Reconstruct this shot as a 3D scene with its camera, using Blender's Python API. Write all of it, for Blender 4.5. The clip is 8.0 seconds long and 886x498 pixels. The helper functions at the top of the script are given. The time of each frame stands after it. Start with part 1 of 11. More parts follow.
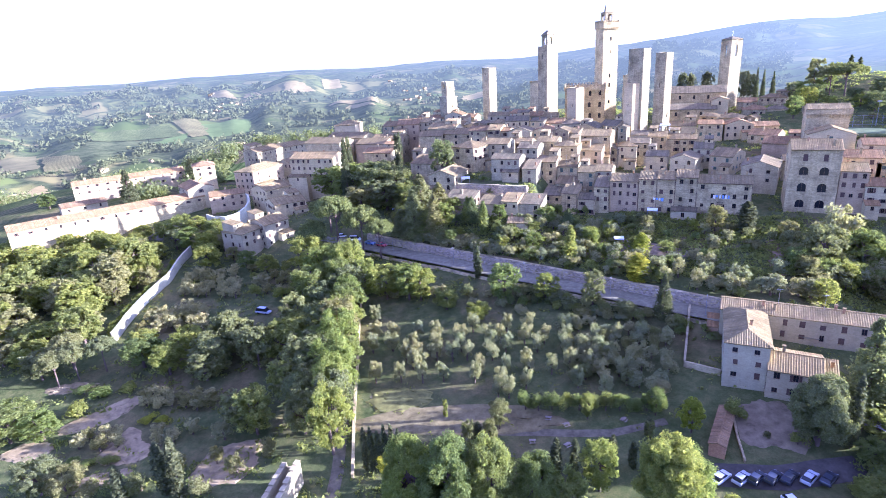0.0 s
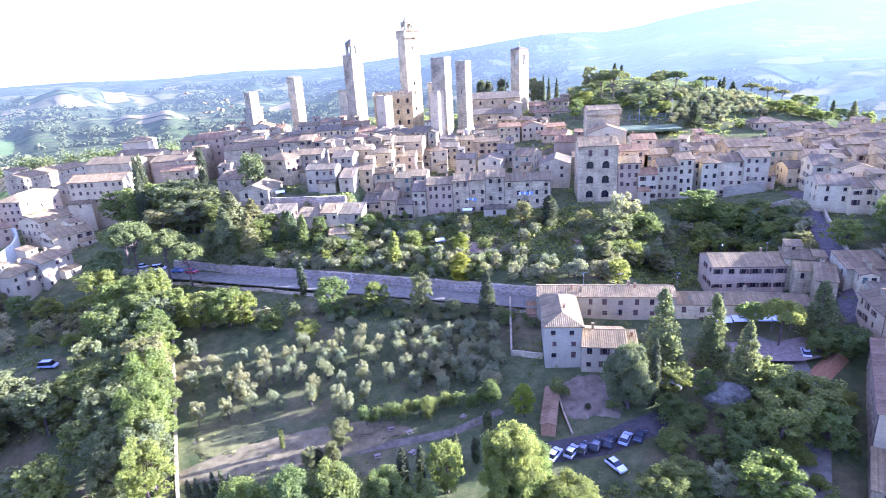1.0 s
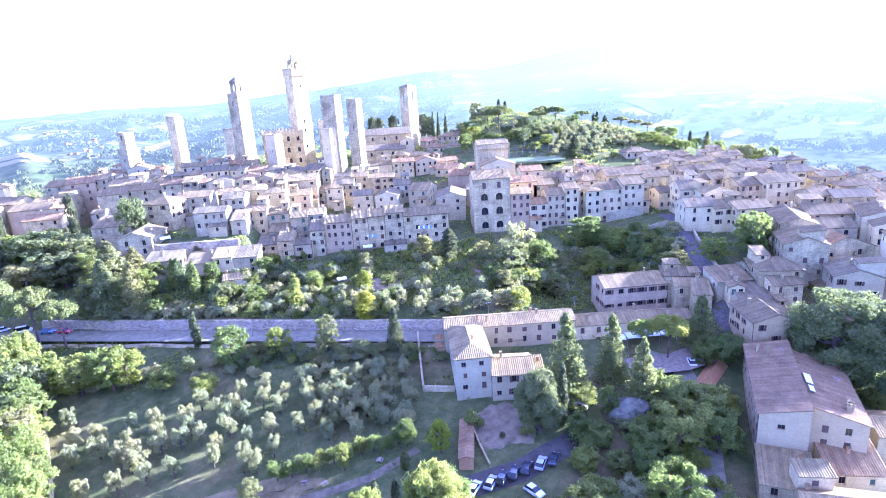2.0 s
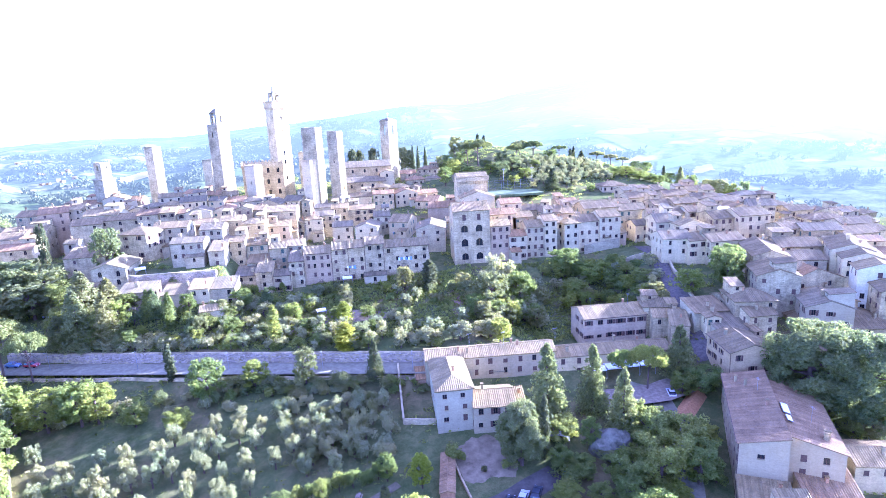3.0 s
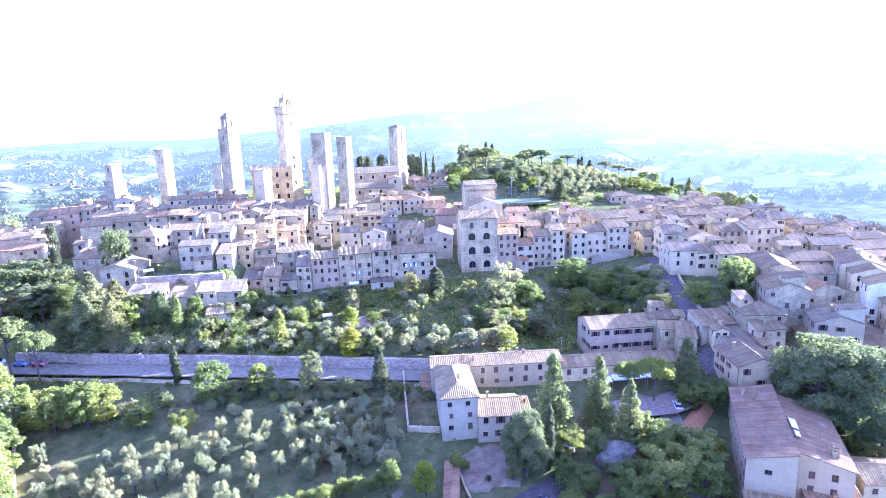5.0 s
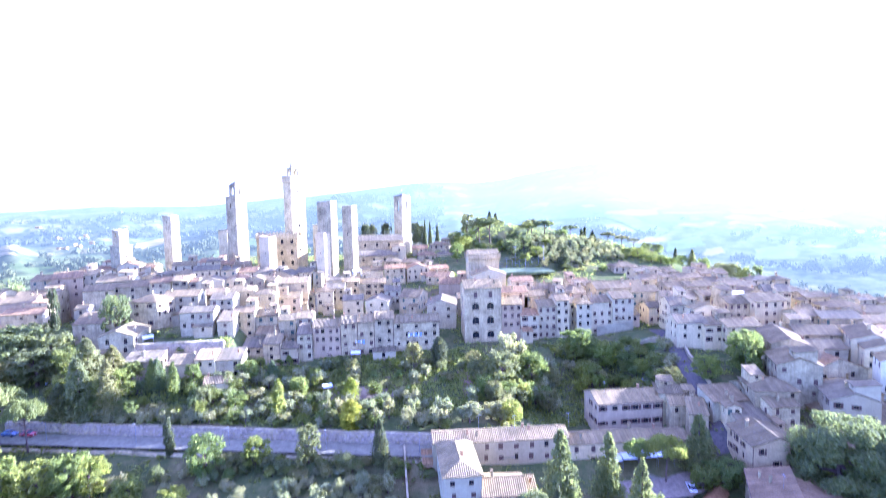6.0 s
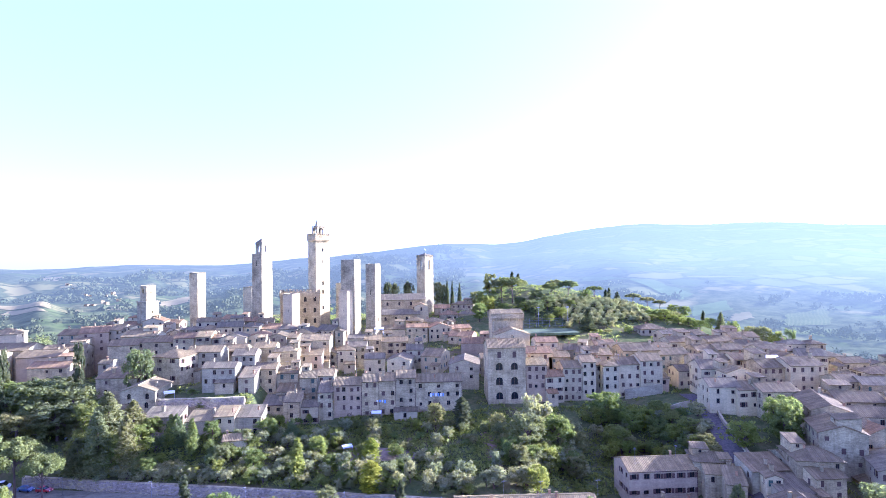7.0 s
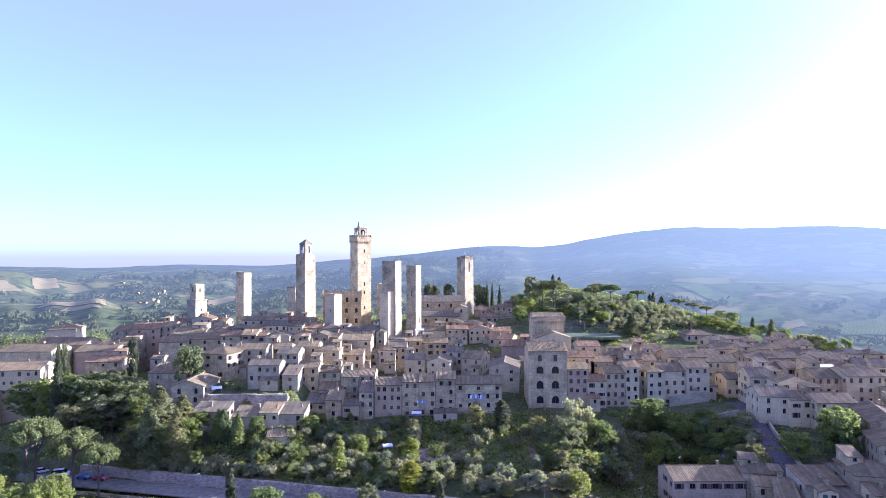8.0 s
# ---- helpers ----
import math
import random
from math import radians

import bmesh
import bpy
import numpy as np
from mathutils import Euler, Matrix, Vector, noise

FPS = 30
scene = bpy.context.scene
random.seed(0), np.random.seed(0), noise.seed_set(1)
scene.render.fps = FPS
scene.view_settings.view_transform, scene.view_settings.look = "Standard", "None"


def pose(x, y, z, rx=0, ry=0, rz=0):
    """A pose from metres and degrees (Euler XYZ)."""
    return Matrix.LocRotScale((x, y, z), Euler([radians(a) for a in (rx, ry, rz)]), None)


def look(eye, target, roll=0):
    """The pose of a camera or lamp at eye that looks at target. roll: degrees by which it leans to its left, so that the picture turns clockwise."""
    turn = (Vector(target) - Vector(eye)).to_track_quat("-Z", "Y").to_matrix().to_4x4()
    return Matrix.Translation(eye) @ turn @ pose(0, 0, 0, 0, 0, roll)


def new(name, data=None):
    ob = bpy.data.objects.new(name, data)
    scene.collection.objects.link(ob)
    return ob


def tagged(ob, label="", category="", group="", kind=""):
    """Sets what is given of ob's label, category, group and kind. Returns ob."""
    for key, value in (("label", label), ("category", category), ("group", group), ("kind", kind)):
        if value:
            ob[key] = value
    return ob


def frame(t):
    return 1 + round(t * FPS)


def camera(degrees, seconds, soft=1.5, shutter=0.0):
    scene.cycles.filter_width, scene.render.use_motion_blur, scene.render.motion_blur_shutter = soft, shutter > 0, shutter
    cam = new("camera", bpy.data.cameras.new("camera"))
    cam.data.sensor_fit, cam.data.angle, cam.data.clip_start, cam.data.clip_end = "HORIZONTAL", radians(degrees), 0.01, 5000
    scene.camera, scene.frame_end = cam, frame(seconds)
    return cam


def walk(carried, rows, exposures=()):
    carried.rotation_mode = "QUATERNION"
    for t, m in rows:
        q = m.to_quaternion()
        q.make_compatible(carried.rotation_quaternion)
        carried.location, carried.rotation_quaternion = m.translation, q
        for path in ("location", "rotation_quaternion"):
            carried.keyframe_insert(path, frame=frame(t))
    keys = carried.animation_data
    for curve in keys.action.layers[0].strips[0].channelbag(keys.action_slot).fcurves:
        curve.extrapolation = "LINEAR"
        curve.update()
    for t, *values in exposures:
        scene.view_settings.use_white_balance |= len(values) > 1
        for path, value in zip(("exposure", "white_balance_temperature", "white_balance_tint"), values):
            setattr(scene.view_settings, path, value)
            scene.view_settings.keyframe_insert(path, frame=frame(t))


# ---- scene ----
cam = camera(75.4, 8.0, soft=0.85, shutter=0.12)
PATH = [
    (0, (3.152, -2.988, 89.975), (2.339, -1.277, 89.331), -3.5),
    (0.5, (3.113, -1.638, 89.631), (2.511, 0.157, 88.988), -3.4),
    (1, (2.421, 0.03, 89.309), (2.189, 1.907, 88.66), -3.4),
    (1.5, (1.334, 0.359, 89.752), (1.365, 2.251, 89.102), -3.8),
    (2, (0.502, 0.488, 90.235), (0.635, 2.403, 89.674), -3.5),
    (2.2, (0.187, 0.393, 90.176), (0.353, 2.329, 89.699), -3.4),
    (3.5, (-0.302, 0.104, 89.808), (-0.081, 2.04, 89.357), -2.7),
    (4, (-0.457, 0.02, 89.761), (-0.247, 1.959, 89.32), -2.5),
    (4.5, (-0.475, 0.064, 89.782), (-0.272, 2.006, 89.348), -2.2),
    (5.8, (-1.059, 0.755, 90.51), (-0.864, 2.703, 90.103), -1.3),
    (6, (-1.005, 1.033, 90.509), (-0.806, 3.014, 90.311), -1.2),
    (6.1, (-1.007, 1.121, 90.438), (-0.808, 3.111, 90.421), -1.0),
    (6.5, (-1.214, 1.213, 89.682), (-1.018, 3.203, 89.692), -0.9),
    (7, (-2.04, 1.267, 89.148), (-1.909, 3.263, 89.166), -0.7),
    (7.5, (-2.415, 1.002, 89.021), (-2.384, 3.002, 89.046), -0.4),
    (8, (-2.531, 0.969, 88.993), (-2.538, 2.969, 89.02), -0.2),
]
walk(cam, [(t, look(eye, target, roll)) for t, eye, target, roll in PATH],
     exposures=[(t, stops + 0.24, kelvin, tint) for t, stops, kelvin, tint in (
         (0.0, 2.72, 4470, 39), (0.5, 2.85, 4430, 39), (1.0, 3.15, 4350, 39), (1.5, 3.42, 4250, 39), (2.0, 3.6, 4190, 39), (3.5, 3.62, 4170, 39), (4.5, 3.62, 4170, 39),
         (6.0, 3.58, 4190, 38), (6.5, 3.2, 4250, 37), (7.0, 2.72, 4330, 38), (7.5, 2.32, 4390, 38), (8.0, 2.12, 4430, 38))])

# ---- daylight: a low sun ahead and to the east side of the view ----
SUN_AZ, SUN_EL = radians(70), radians(15)
world = bpy.data.worlds.new("world")
scene.world = world
world.use_nodes = True
wn, wl = world.node_tree.nodes, world.node_tree.links
sky = wn.new("ShaderNodeTexSky")
sky.sky_type, sky.sun_disc = "NISHITA", False
sky.sun_elevation, sky.sun_rotation = SUN_EL, SUN_AZ
sky.altitude, sky.air_density, sky.dust_density, sky.ozone_density = 500, 0.75, 1.6, 3.2
# evening haze painted over clear sky: one pale warm tint all round, filling shade
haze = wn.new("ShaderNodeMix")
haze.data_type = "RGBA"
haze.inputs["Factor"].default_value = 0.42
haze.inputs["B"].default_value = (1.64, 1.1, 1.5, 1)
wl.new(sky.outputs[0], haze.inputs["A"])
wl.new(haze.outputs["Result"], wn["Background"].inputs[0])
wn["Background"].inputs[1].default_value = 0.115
sun = new("sun", bpy.data.lights.new("sun", "SUN"))
sun.data.energy, sun.data.angle, sun.data.color = 4.3, radians(0.6), (1.0, 0.85, 0.62)
sun_way = Vector((math.sin(SUN_AZ) * math.cos(SUN_EL), math.cos(SUN_AZ) * math.cos(SUN_EL), math.sin(SUN_EL)))
sun.matrix_world = look(sun_way * 400, (0, 0, 0))


# ---- materials ----
def node_mat(name, rough=0.9):
    m = bpy.data.materials.new(name)
    m.use_nodes = True
    b = m.node_tree.nodes["Principled BSDF"]
    b.inputs["Roughness"].default_value = rough
    b.inputs["Specular IOR Level"].default_value = 0.1
    return m, m.node_tree.nodes, m.node_tree.links, b


def noise_node(n, l, scale, detail=4.0, rough=0.6, coord=None):
    t = n.new("ShaderNodeTexNoise")
    t.inputs["Scale"].default_value, t.inputs["Detail"].default_value = scale, detail
    t.inputs["Roughness"].default_value = rough
    if coord:
        l.new(coord, t.inputs["Vector"])
    return t.outputs["Fac"]


def ramp_node(n, l, fac, stops):
    r = n.new("ShaderNodeValToRGB")
    while len(r.color_ramp.elements) < len(stops):
        r.color_ramp.elements.new(0.5)
    for e, (p, c) in zip(r.color_ramp.elements, stops):
        e.position, e.color = p, (*c, 1)
    l.new(fac, r.inputs[0])
    return r.outputs[0]


def mix_node(n, l, fac, a, b, how="MIX"):
    m = n.new("ShaderNodeMix")
    m.data_type, m.blend_type = "RGBA", how
    for sock, v in ((m.inputs["Factor"], fac), (m.inputs["A"], a), (m.inputs["B"], b)):
        if isinstance(v, (int, float)):
            sock.default_value = v
        elif isinstance(v, tuple):
            sock.default_value = (*v, 1)
        else:
            l.new(v, sock)
    return m.outputs["Result"]


def bump_node(n, l, b, height, strength, distance):
    k = n.new("ShaderNodeBump")
    k.inputs["Strength"].default_value, k.inputs["Distance"].default_value = strength, distance
    l.new(height, k.inputs["Height"])
    l.new(k.outputs[0], b.inputs["Normal"])


def coords(n, which="Object"):
    return n.new("ShaderNodeTexCoord").outputs[which]


def shade(c, k):
    return tuple(min(1.0, v * k) for v in c)


def masonry(name, col, contrast=1.0, block=0.45, streaks=1.0):
    """Old coursed stone or patched plaster: blotches, courses, weather streaks."""
    m, n, l, b = node_mat(name, 0.93)
    co = coords(n)
    big = noise_node(n, l, 0.22, 5, 0.65, co)
    fine = noise_node(n, l, 2.6, 6, 0.7, co)
    base = ramp_node(n, l, big, [(0.3, shade(col, 1 - 0.3 * contrast)), (0.5, col), (0.72, shade(col, 1 + 0.22 * contrast))])
    sp = n.new("ShaderNodeMapping")
    sp.inputs["Scale"].default_value = (1.6, 1.6, 3.4)
    l.new(co, sp.inputs["Vector"])
    vo = n.new("ShaderNodeTexVoronoi")
    vo.inputs["Scale"].default_value = 1 / block / 1.6
    l.new(sp.outputs[0], vo.inputs["Vector"])
    stones = ramp_node(n, l, vo.outputs["Color"], [(0.1, (0.72, 0.72, 0.72)), (0.9, (1.16, 1.14, 1.1))])
    c1 = mix_node(n, l, 0.55 * contrast, base, stones, "MULTIPLY")
    c2 = mix_node(n, l, min(0.65, 0.15 + 0.5 * contrast), c1, ramp_node(n, l, fine, [(0.3, (0.66, 0.65, 0.63)), (0.7, (1.22, 1.22, 1.22))]), "MULTIPLY")
    st = n.new("ShaderNodeMapping")
    st.inputs["Scale"].default_value = (1.3, 1.3, 0.12)
    l.new(co, st.inputs["Vector"])
    streak = noise_node(n, l, 1.0, 5, 0.6, st.outputs[0])
    c3 = mix_node(n, l, 0.24 * contrast * streaks, c2, ramp_node(n, l, streak, [(0.38, (0.55, 0.53, 0.5)), (0.56, (1, 1, 1))]), "MULTIPLY")
    cm = n.new("ShaderNodeMapping")
    cm.inputs["Scale"].default_value = (0.22, 0.22, 1.7)
    l.new(co, cm.inputs["Vector"])
    rows = noise_node(n, l, 1.0, 4, 0.7, cm.outputs[0])
    c3 = mix_node(n, l, 0.3 * min(1.0, contrast), c3, ramp_node(n, l, rows, [(0.38, (0.66, 0.64, 0.62)), (0.62, (1.2, 1.2, 1.2))]), "MULTIPLY")
    oi = n.new("ShaderNodeObjectInfo")
    c4 = mix_node(n, l, 0.75, c3, ramp_node(n, l, oi.outputs["Random"], [(0.0, (0.74, 0.7, 0.67)), (0.35, (1.05, 0.96, 0.86)), (0.65, (0.92, 0.93, 0.95)), (1.0, (1.28, 1.2, 1.08))]), "MULTIPLY")
    l.new(c4, b.inputs["Base Color"])
    bump_node(n, l, b, fine, 0.5, 0.08)
    return m


def tiles(name, col):
    """Weathered clay roof tiles, lichen-blotched, darker between the rows."""
    m, n, l, b = node_mat(name, 0.9)
    co = coords(n)
    big = noise_node(n, l, 0.35, 5, 0.7, co)
    fine = noise_node(n, l, 3.2, 5, 0.75, co)
    base = ramp_node(n, l, big, [(0.3, shade(col, 0.68)), (0.52, col), (0.74, shade(col, 1.3))])
    c = mix_node(n, l, 0.8, base, ramp_node(n, l, fine, [(0.3, (0.6, 0.58, 0.56)), (0.7, (1.28, 1.25, 1.2))]), "MULTIPLY")
    lich = noise_node(n, l, 0.9, 7, 0.8, co)
    c = mix_node(n, l, ramp_node(n, l, lich, [(0.54, (0, 0, 0)), (0.7, (0.45, 0.45, 0.45))]), c, (0.28, 0.24, 0.17))
    oi = n.new("ShaderNodeObjectInfo")
    c = mix_node(n, l, 0.6, c, ramp_node(n, l, oi.outputs["Random"], [(0.0, (0.76, 0.76, 0.78)), (1.0, (1.22, 1.12, 1.02))]), "MULTIPLY")
    row = n.new("ShaderNodeNewGeometry").outputs["Random Per Island"]
    c = mix_node(n, l, 0.42, c, ramp_node(n, l, row, [(0.0, (0.62, 0.6, 0.58)), (0.5, (1.0, 1.0, 1.0)), (1.0, (1.5, 1.42, 1.32))]), "MULTIPLY")
    l.new(c, b.inputs["Base Color"])
    bump_node(n, l, b, fine, 0.6, 0.08)
    return m


def plain(name, col, rough=0.7, metal=0.0, vary=0.25, scale=3.0):
    m, n, l, b = node_mat(name, rough)
    b.inputs["Metallic"].default_value = metal
    f = noise_node(n, l, scale, 5, 0.65, coords(n))
    l.new(ramp_node(n, l, f, [(0.3, shade(col, 1 - vary)), (0.7, shade(col, 1 + vary))]), b.inputs["Base Color"])
    return m


def leaves(name, dark, light, glow=0.35):
    """Foliage: each leaf tuft its own tone, light passing through."""
    m, n, l, b = node_mat(name, 0.75)
    g = n.new("ShaderNodeNewGeometry")
    c = ramp_node(n, l, g.outputs["Random Per Island"], [(0.0, dark), (0.6, tuple((p + q) / 2 for p, q in zip(dark, light))), (1.0, light)])
    big = noise_node(n, l, 0.25, 3, 0.6, coords(n))
    c = mix_node(n, l, 0.7, c, ramp_node(n, l, big, [(0.3, (0.75, 0.8, 0.78)), (0.7, (1.22, 1.16, 1.02))]), "MULTIPLY")
    oi = n.new("ShaderNodeObjectInfo")
    c = mix_node(n, l, 0.7, c, ramp_node(n, l, oi.outputs["Random"], [(0.0, (0.74, 0.86, 0.86)), (1.0, (1.2, 1.12, 0.95))]), "MULTIPLY")
    l.new(c, b.inputs["Base Color"])
    tr = n.new("ShaderNodeBsdfTranslucent")
    l.new(mix_node(n, l, 1.0, c, (1.25, 1.25, 0.7), "MULTIPLY"), tr.inputs["Color"])
    mx = n.new("ShaderNodeMixShader")
    mx.inputs[0].default_value = glow
    l.new(b.outputs[0], mx.inputs[1]), l.new(tr.outputs[0], mx.inputs[2])
    l.new(mx.outputs[0], n["Material Output"].inputs["Surface"])
    return m


STONE = {
    "grey": masonry("grey_stone", (0.414, 0.373, 0.213)),
    "beige": masonry("beige_stone", (0.468, 0.400, 0.204), 1.4, 0.55),
    "pink": masonry("pink_plaster", (0.474, 0.377, 0.208), 0.7),
    "ochre": masonry("ochre_plaster", (0.568, 0.458, 0.228), 0.7),
    "cream": masonry("cream_plaster", (0.530, 0.458, 0.239), 0.65),
    "white": masonry("white_plaster", (0.441, 0.393, 0.227), 0.5),
    "brick": masonry("red_brick", (0.444, 0.288, 0.150), 0.9, 0.25),
    "rough": masonry("rough_wall_stone", (0.492, 0.439, 0.254), 2.0, 0.9, 0.6),
    "plaster": masonry("warm_plaster", (0.474, 0.404, 0.220), 0.4),
    "limewash": masonry("white_limewash", (0.630, 0.612, 0.408), 0.5),
    "pale": masonry("pale_stone", (0.394, 0.344, 0.185), 1.6, 0.6),
}
TILE = {
    "brown": tiles("brown_tiles", (0.207, 0.168, 0.078)),
    "red": tiles("red_tiles", (0.268, 0.186, 0.082)),
    "grey": tiles("grey_tiles", (0.190, 0.166, 0.090)),
    "russet": tiles("russet_tiles", (0.239, 0.171, 0.082)),
    "tan": tiles("tan_tiles", (0.260, 0.212, 0.093)),
}
GLASS, GN, GL, GB = node_mat("window_glass", 0.12)
GB.inputs["Base Color"].default_value = (0.018, 0.02, 0.022, 1)
GB.inputs["Specular IOR Level"].default_value = 0.5
WOOD = plain("brown_wood", (0.12, 0.075, 0.045), 0.7)
SHUT_GREEN = plain("green_paint", (0.07, 0.1, 0.07), 0.6)
SHUT_BROWN = plain("dark_shutter_paint", (0.1, 0.065, 0.045), 0.65)
METAL = plain("grey_metal", (0.3, 0.3, 0.3), 0.45, 0.8)
DARK = plain("dark_rubber", (0.02, 0.02, 0.022), 0.8)
CLOTH = plain("white_canvas", (0.78, 0.77, 0.74), 0.85, 0, 0.08)
BLUE = plain("blue_cloth", (0.22, 0.33, 0.52), 0.9, 0, 0.2)
BARK = plain("bark", (0.13, 0.095, 0.07), 0.95, 0, 0.4, 1.5)
LEAF = {
    "broad": leaves("broad_leaves", (0.165, 0.193, 0.0589), (0.303, 0.325, 0.102), 0.62),
    "bright": leaves("bright_leaves", (0.206, 0.238, 0.0611), (0.353, 0.367, 0.102), 0.66),
    "dark": leaves("dark_leaves", (0.15, 0.17, 0.075), (0.26, 0.275, 0.112), 0.57),
    "olive": leaves("olive_leaves", (0.25, 0.246, 0.118), (0.39, 0.376, 0.195), 0.47),
    "pine": leaves("pine_needles", (0.13, 0.15, 0.05), (0.28, 0.295, 0.1), 0.5),
    "cypress": leaves("cypress_needles", (0.0766, 0.0877, 0.0451), (0.153, 0.159, 0.073), 0.47),
    "yellow": leaves("yellow_leaves", (0.23, 0.252, 0.0322), (0.485, 0.471, 0.0644), 0.62),
    "dry": leaves("dry_leaves", (0.182, 0.186, 0.0751), (0.303, 0.29, 0.123), 0.52),
}


# ---- mesh helpers ----
class Geo:
    """Collects faces for one mesh."""

    def __init__(self):
        self.v, self.f, self.m = [], [], []

    def face(self, pts, mi=0):
        k = len(self.v)
        self.v += [tuple(p) for p in pts]
        self.f.append(tuple(range(k, k + len(pts))))
        self.m.append(mi)

    def box(self, x0, y0, z0, x1, y1, z1, mi=0):
        k = len(self.v)
        self.v += [(x, y, z) for z in (z0, z1) for y in (y0, y1) for x in (x0, x1)]
        for q in ((0, 2, 3, 1), (4, 5, 7, 6), (0, 1, 5, 4), (2, 6, 7, 3), (0, 4, 6, 2), (1, 3, 7, 5)):
            self.f.append(tuple(k + i for i in q))
            self.m.append(mi)

    def tube(self, a, b, ra, rb, sides=6, mi=0, cap=True):
        a, b = Vector(a), Vector(b)
        q = (b - a).to_track_quat("Z", "Y")
        k = len(self.v)
        for c, r in ((a, ra), (b, rb)):
            for i in range(sides):
                t = 2 * math.pi * i / sides
                self.v.append(tuple(c + q @ Vector((r * math.cos(t), r * math.sin(t), 0))))
        for i in range(sides):
            j = (i + 1) % sides
            self.f.append((k + i, k + j, k + sides + j, k + sides + i))
            self.m.append(mi)
        if cap:
            self.f.append(tuple(k + sides + i for i in range(sides)))
            self.m.append(mi)

    def mesh(self, name, mats):
        me = bpy.data.meshes.new(name)
        me.from_pydata(self.v, [], self.f)
        for m in mats:
            me.materials.append(m)
        me.polygons.foreach_set("material_index", self.m)
        me.update()
        return me


def part(name, geo, mats, parent=None, label=""):
    me = geo.mesh(name, mats if isinstance(mats, (list, tuple)) else [mats]) if isinstance(geo, Geo) else geo
    ob = new(name, me)
    if parent:
        ob.parent = parent
    if label:
        ob["label"] = label
    return ob


def smooth(a, b, x):
    t = min(1.0, max(0.0, (x - a) / (b - a)))
    return t * t * (3 - 2 * t)


# ---- the lie of the land ----
def wall_line(x):
    """y of the retaining wall along the road below the gardens."""
    return 148.5 - 0.22 * min(20.0, max(-112.0, x))


PROFILE_Y = (-300, 0, 60, 95, 119, 142, 149.0, 150.3, 156.4, 157.8, 200, 260, 340, 420, 520, 700, 1000)
PROFILE_Z = (-40, 5, 9, 13, 16.5, 20.5, 23.6, 24.0, 24.0, 27.0, 32, 41, 50, 46, 10, -40, -66)


def ground_z(x, y):
    s = y - wall_line(x) + 155
    z = float(np.interp(s, PROFILE_Y, PROFILE_Z))
    z -= 7 * smooth(24, 50, x) * smooth(149, 156, s) * smooth(212, 172, s) * smooth(86, 70, x)
    z += 5.5 * smooth(74, 94, x) * smooth(108, 138, y) * smooth(222, 186, y)
    z += 20 * math.exp(-((x - 85) / 55) ** 2 - ((y - 385) / 62) ** 2)
    z += 5 * math.exp(-((x - 150) / 30) ** 2 - ((y - 345) / 35) ** 2)
    z += 4.3 * smooth(-112, -98, x) * smooth(-40, -54, x) * smooth(167, 181, y) * smooth(250, 212, y)
    z += 5.5 * smooth(-96, -89, x) * smooth(-50, -57, x) * smooth(199.5, 202, y) * smooth(250, 212, y)
    cap = 23.5 + 0.07 * max(0.0, y - 175)
    z += (min(z, cap) - z) * smooth(-142, -185, x) * smooth(345, 290, y)
    z -= 17 * smooth(-90, -215, x) * smooth(215, 300, y)
    z -= 10 * smooth(95, 230, x) * smooth(220, 330, y)
    z -= 40 * smooth(165, 260, x) * smooth(215, 300, y)
    r = math.hypot((x + 20) / 290, (y - 215) / 240)
    z -= 100 * smooth(1.0, 2.6, r) * smooth(-90, 120, y + abs(x) * 0.4)
    far = smooth(350, 800, math.hypot(x, y))
    z += (0.35 + 6 * far) * noise.noise((x / (9 + 200 * far), y / (9 + 200 * far), 0.3))
    return max(z, -95 + 12 * noise.noise((x / 300, y / 300, 2.0)))


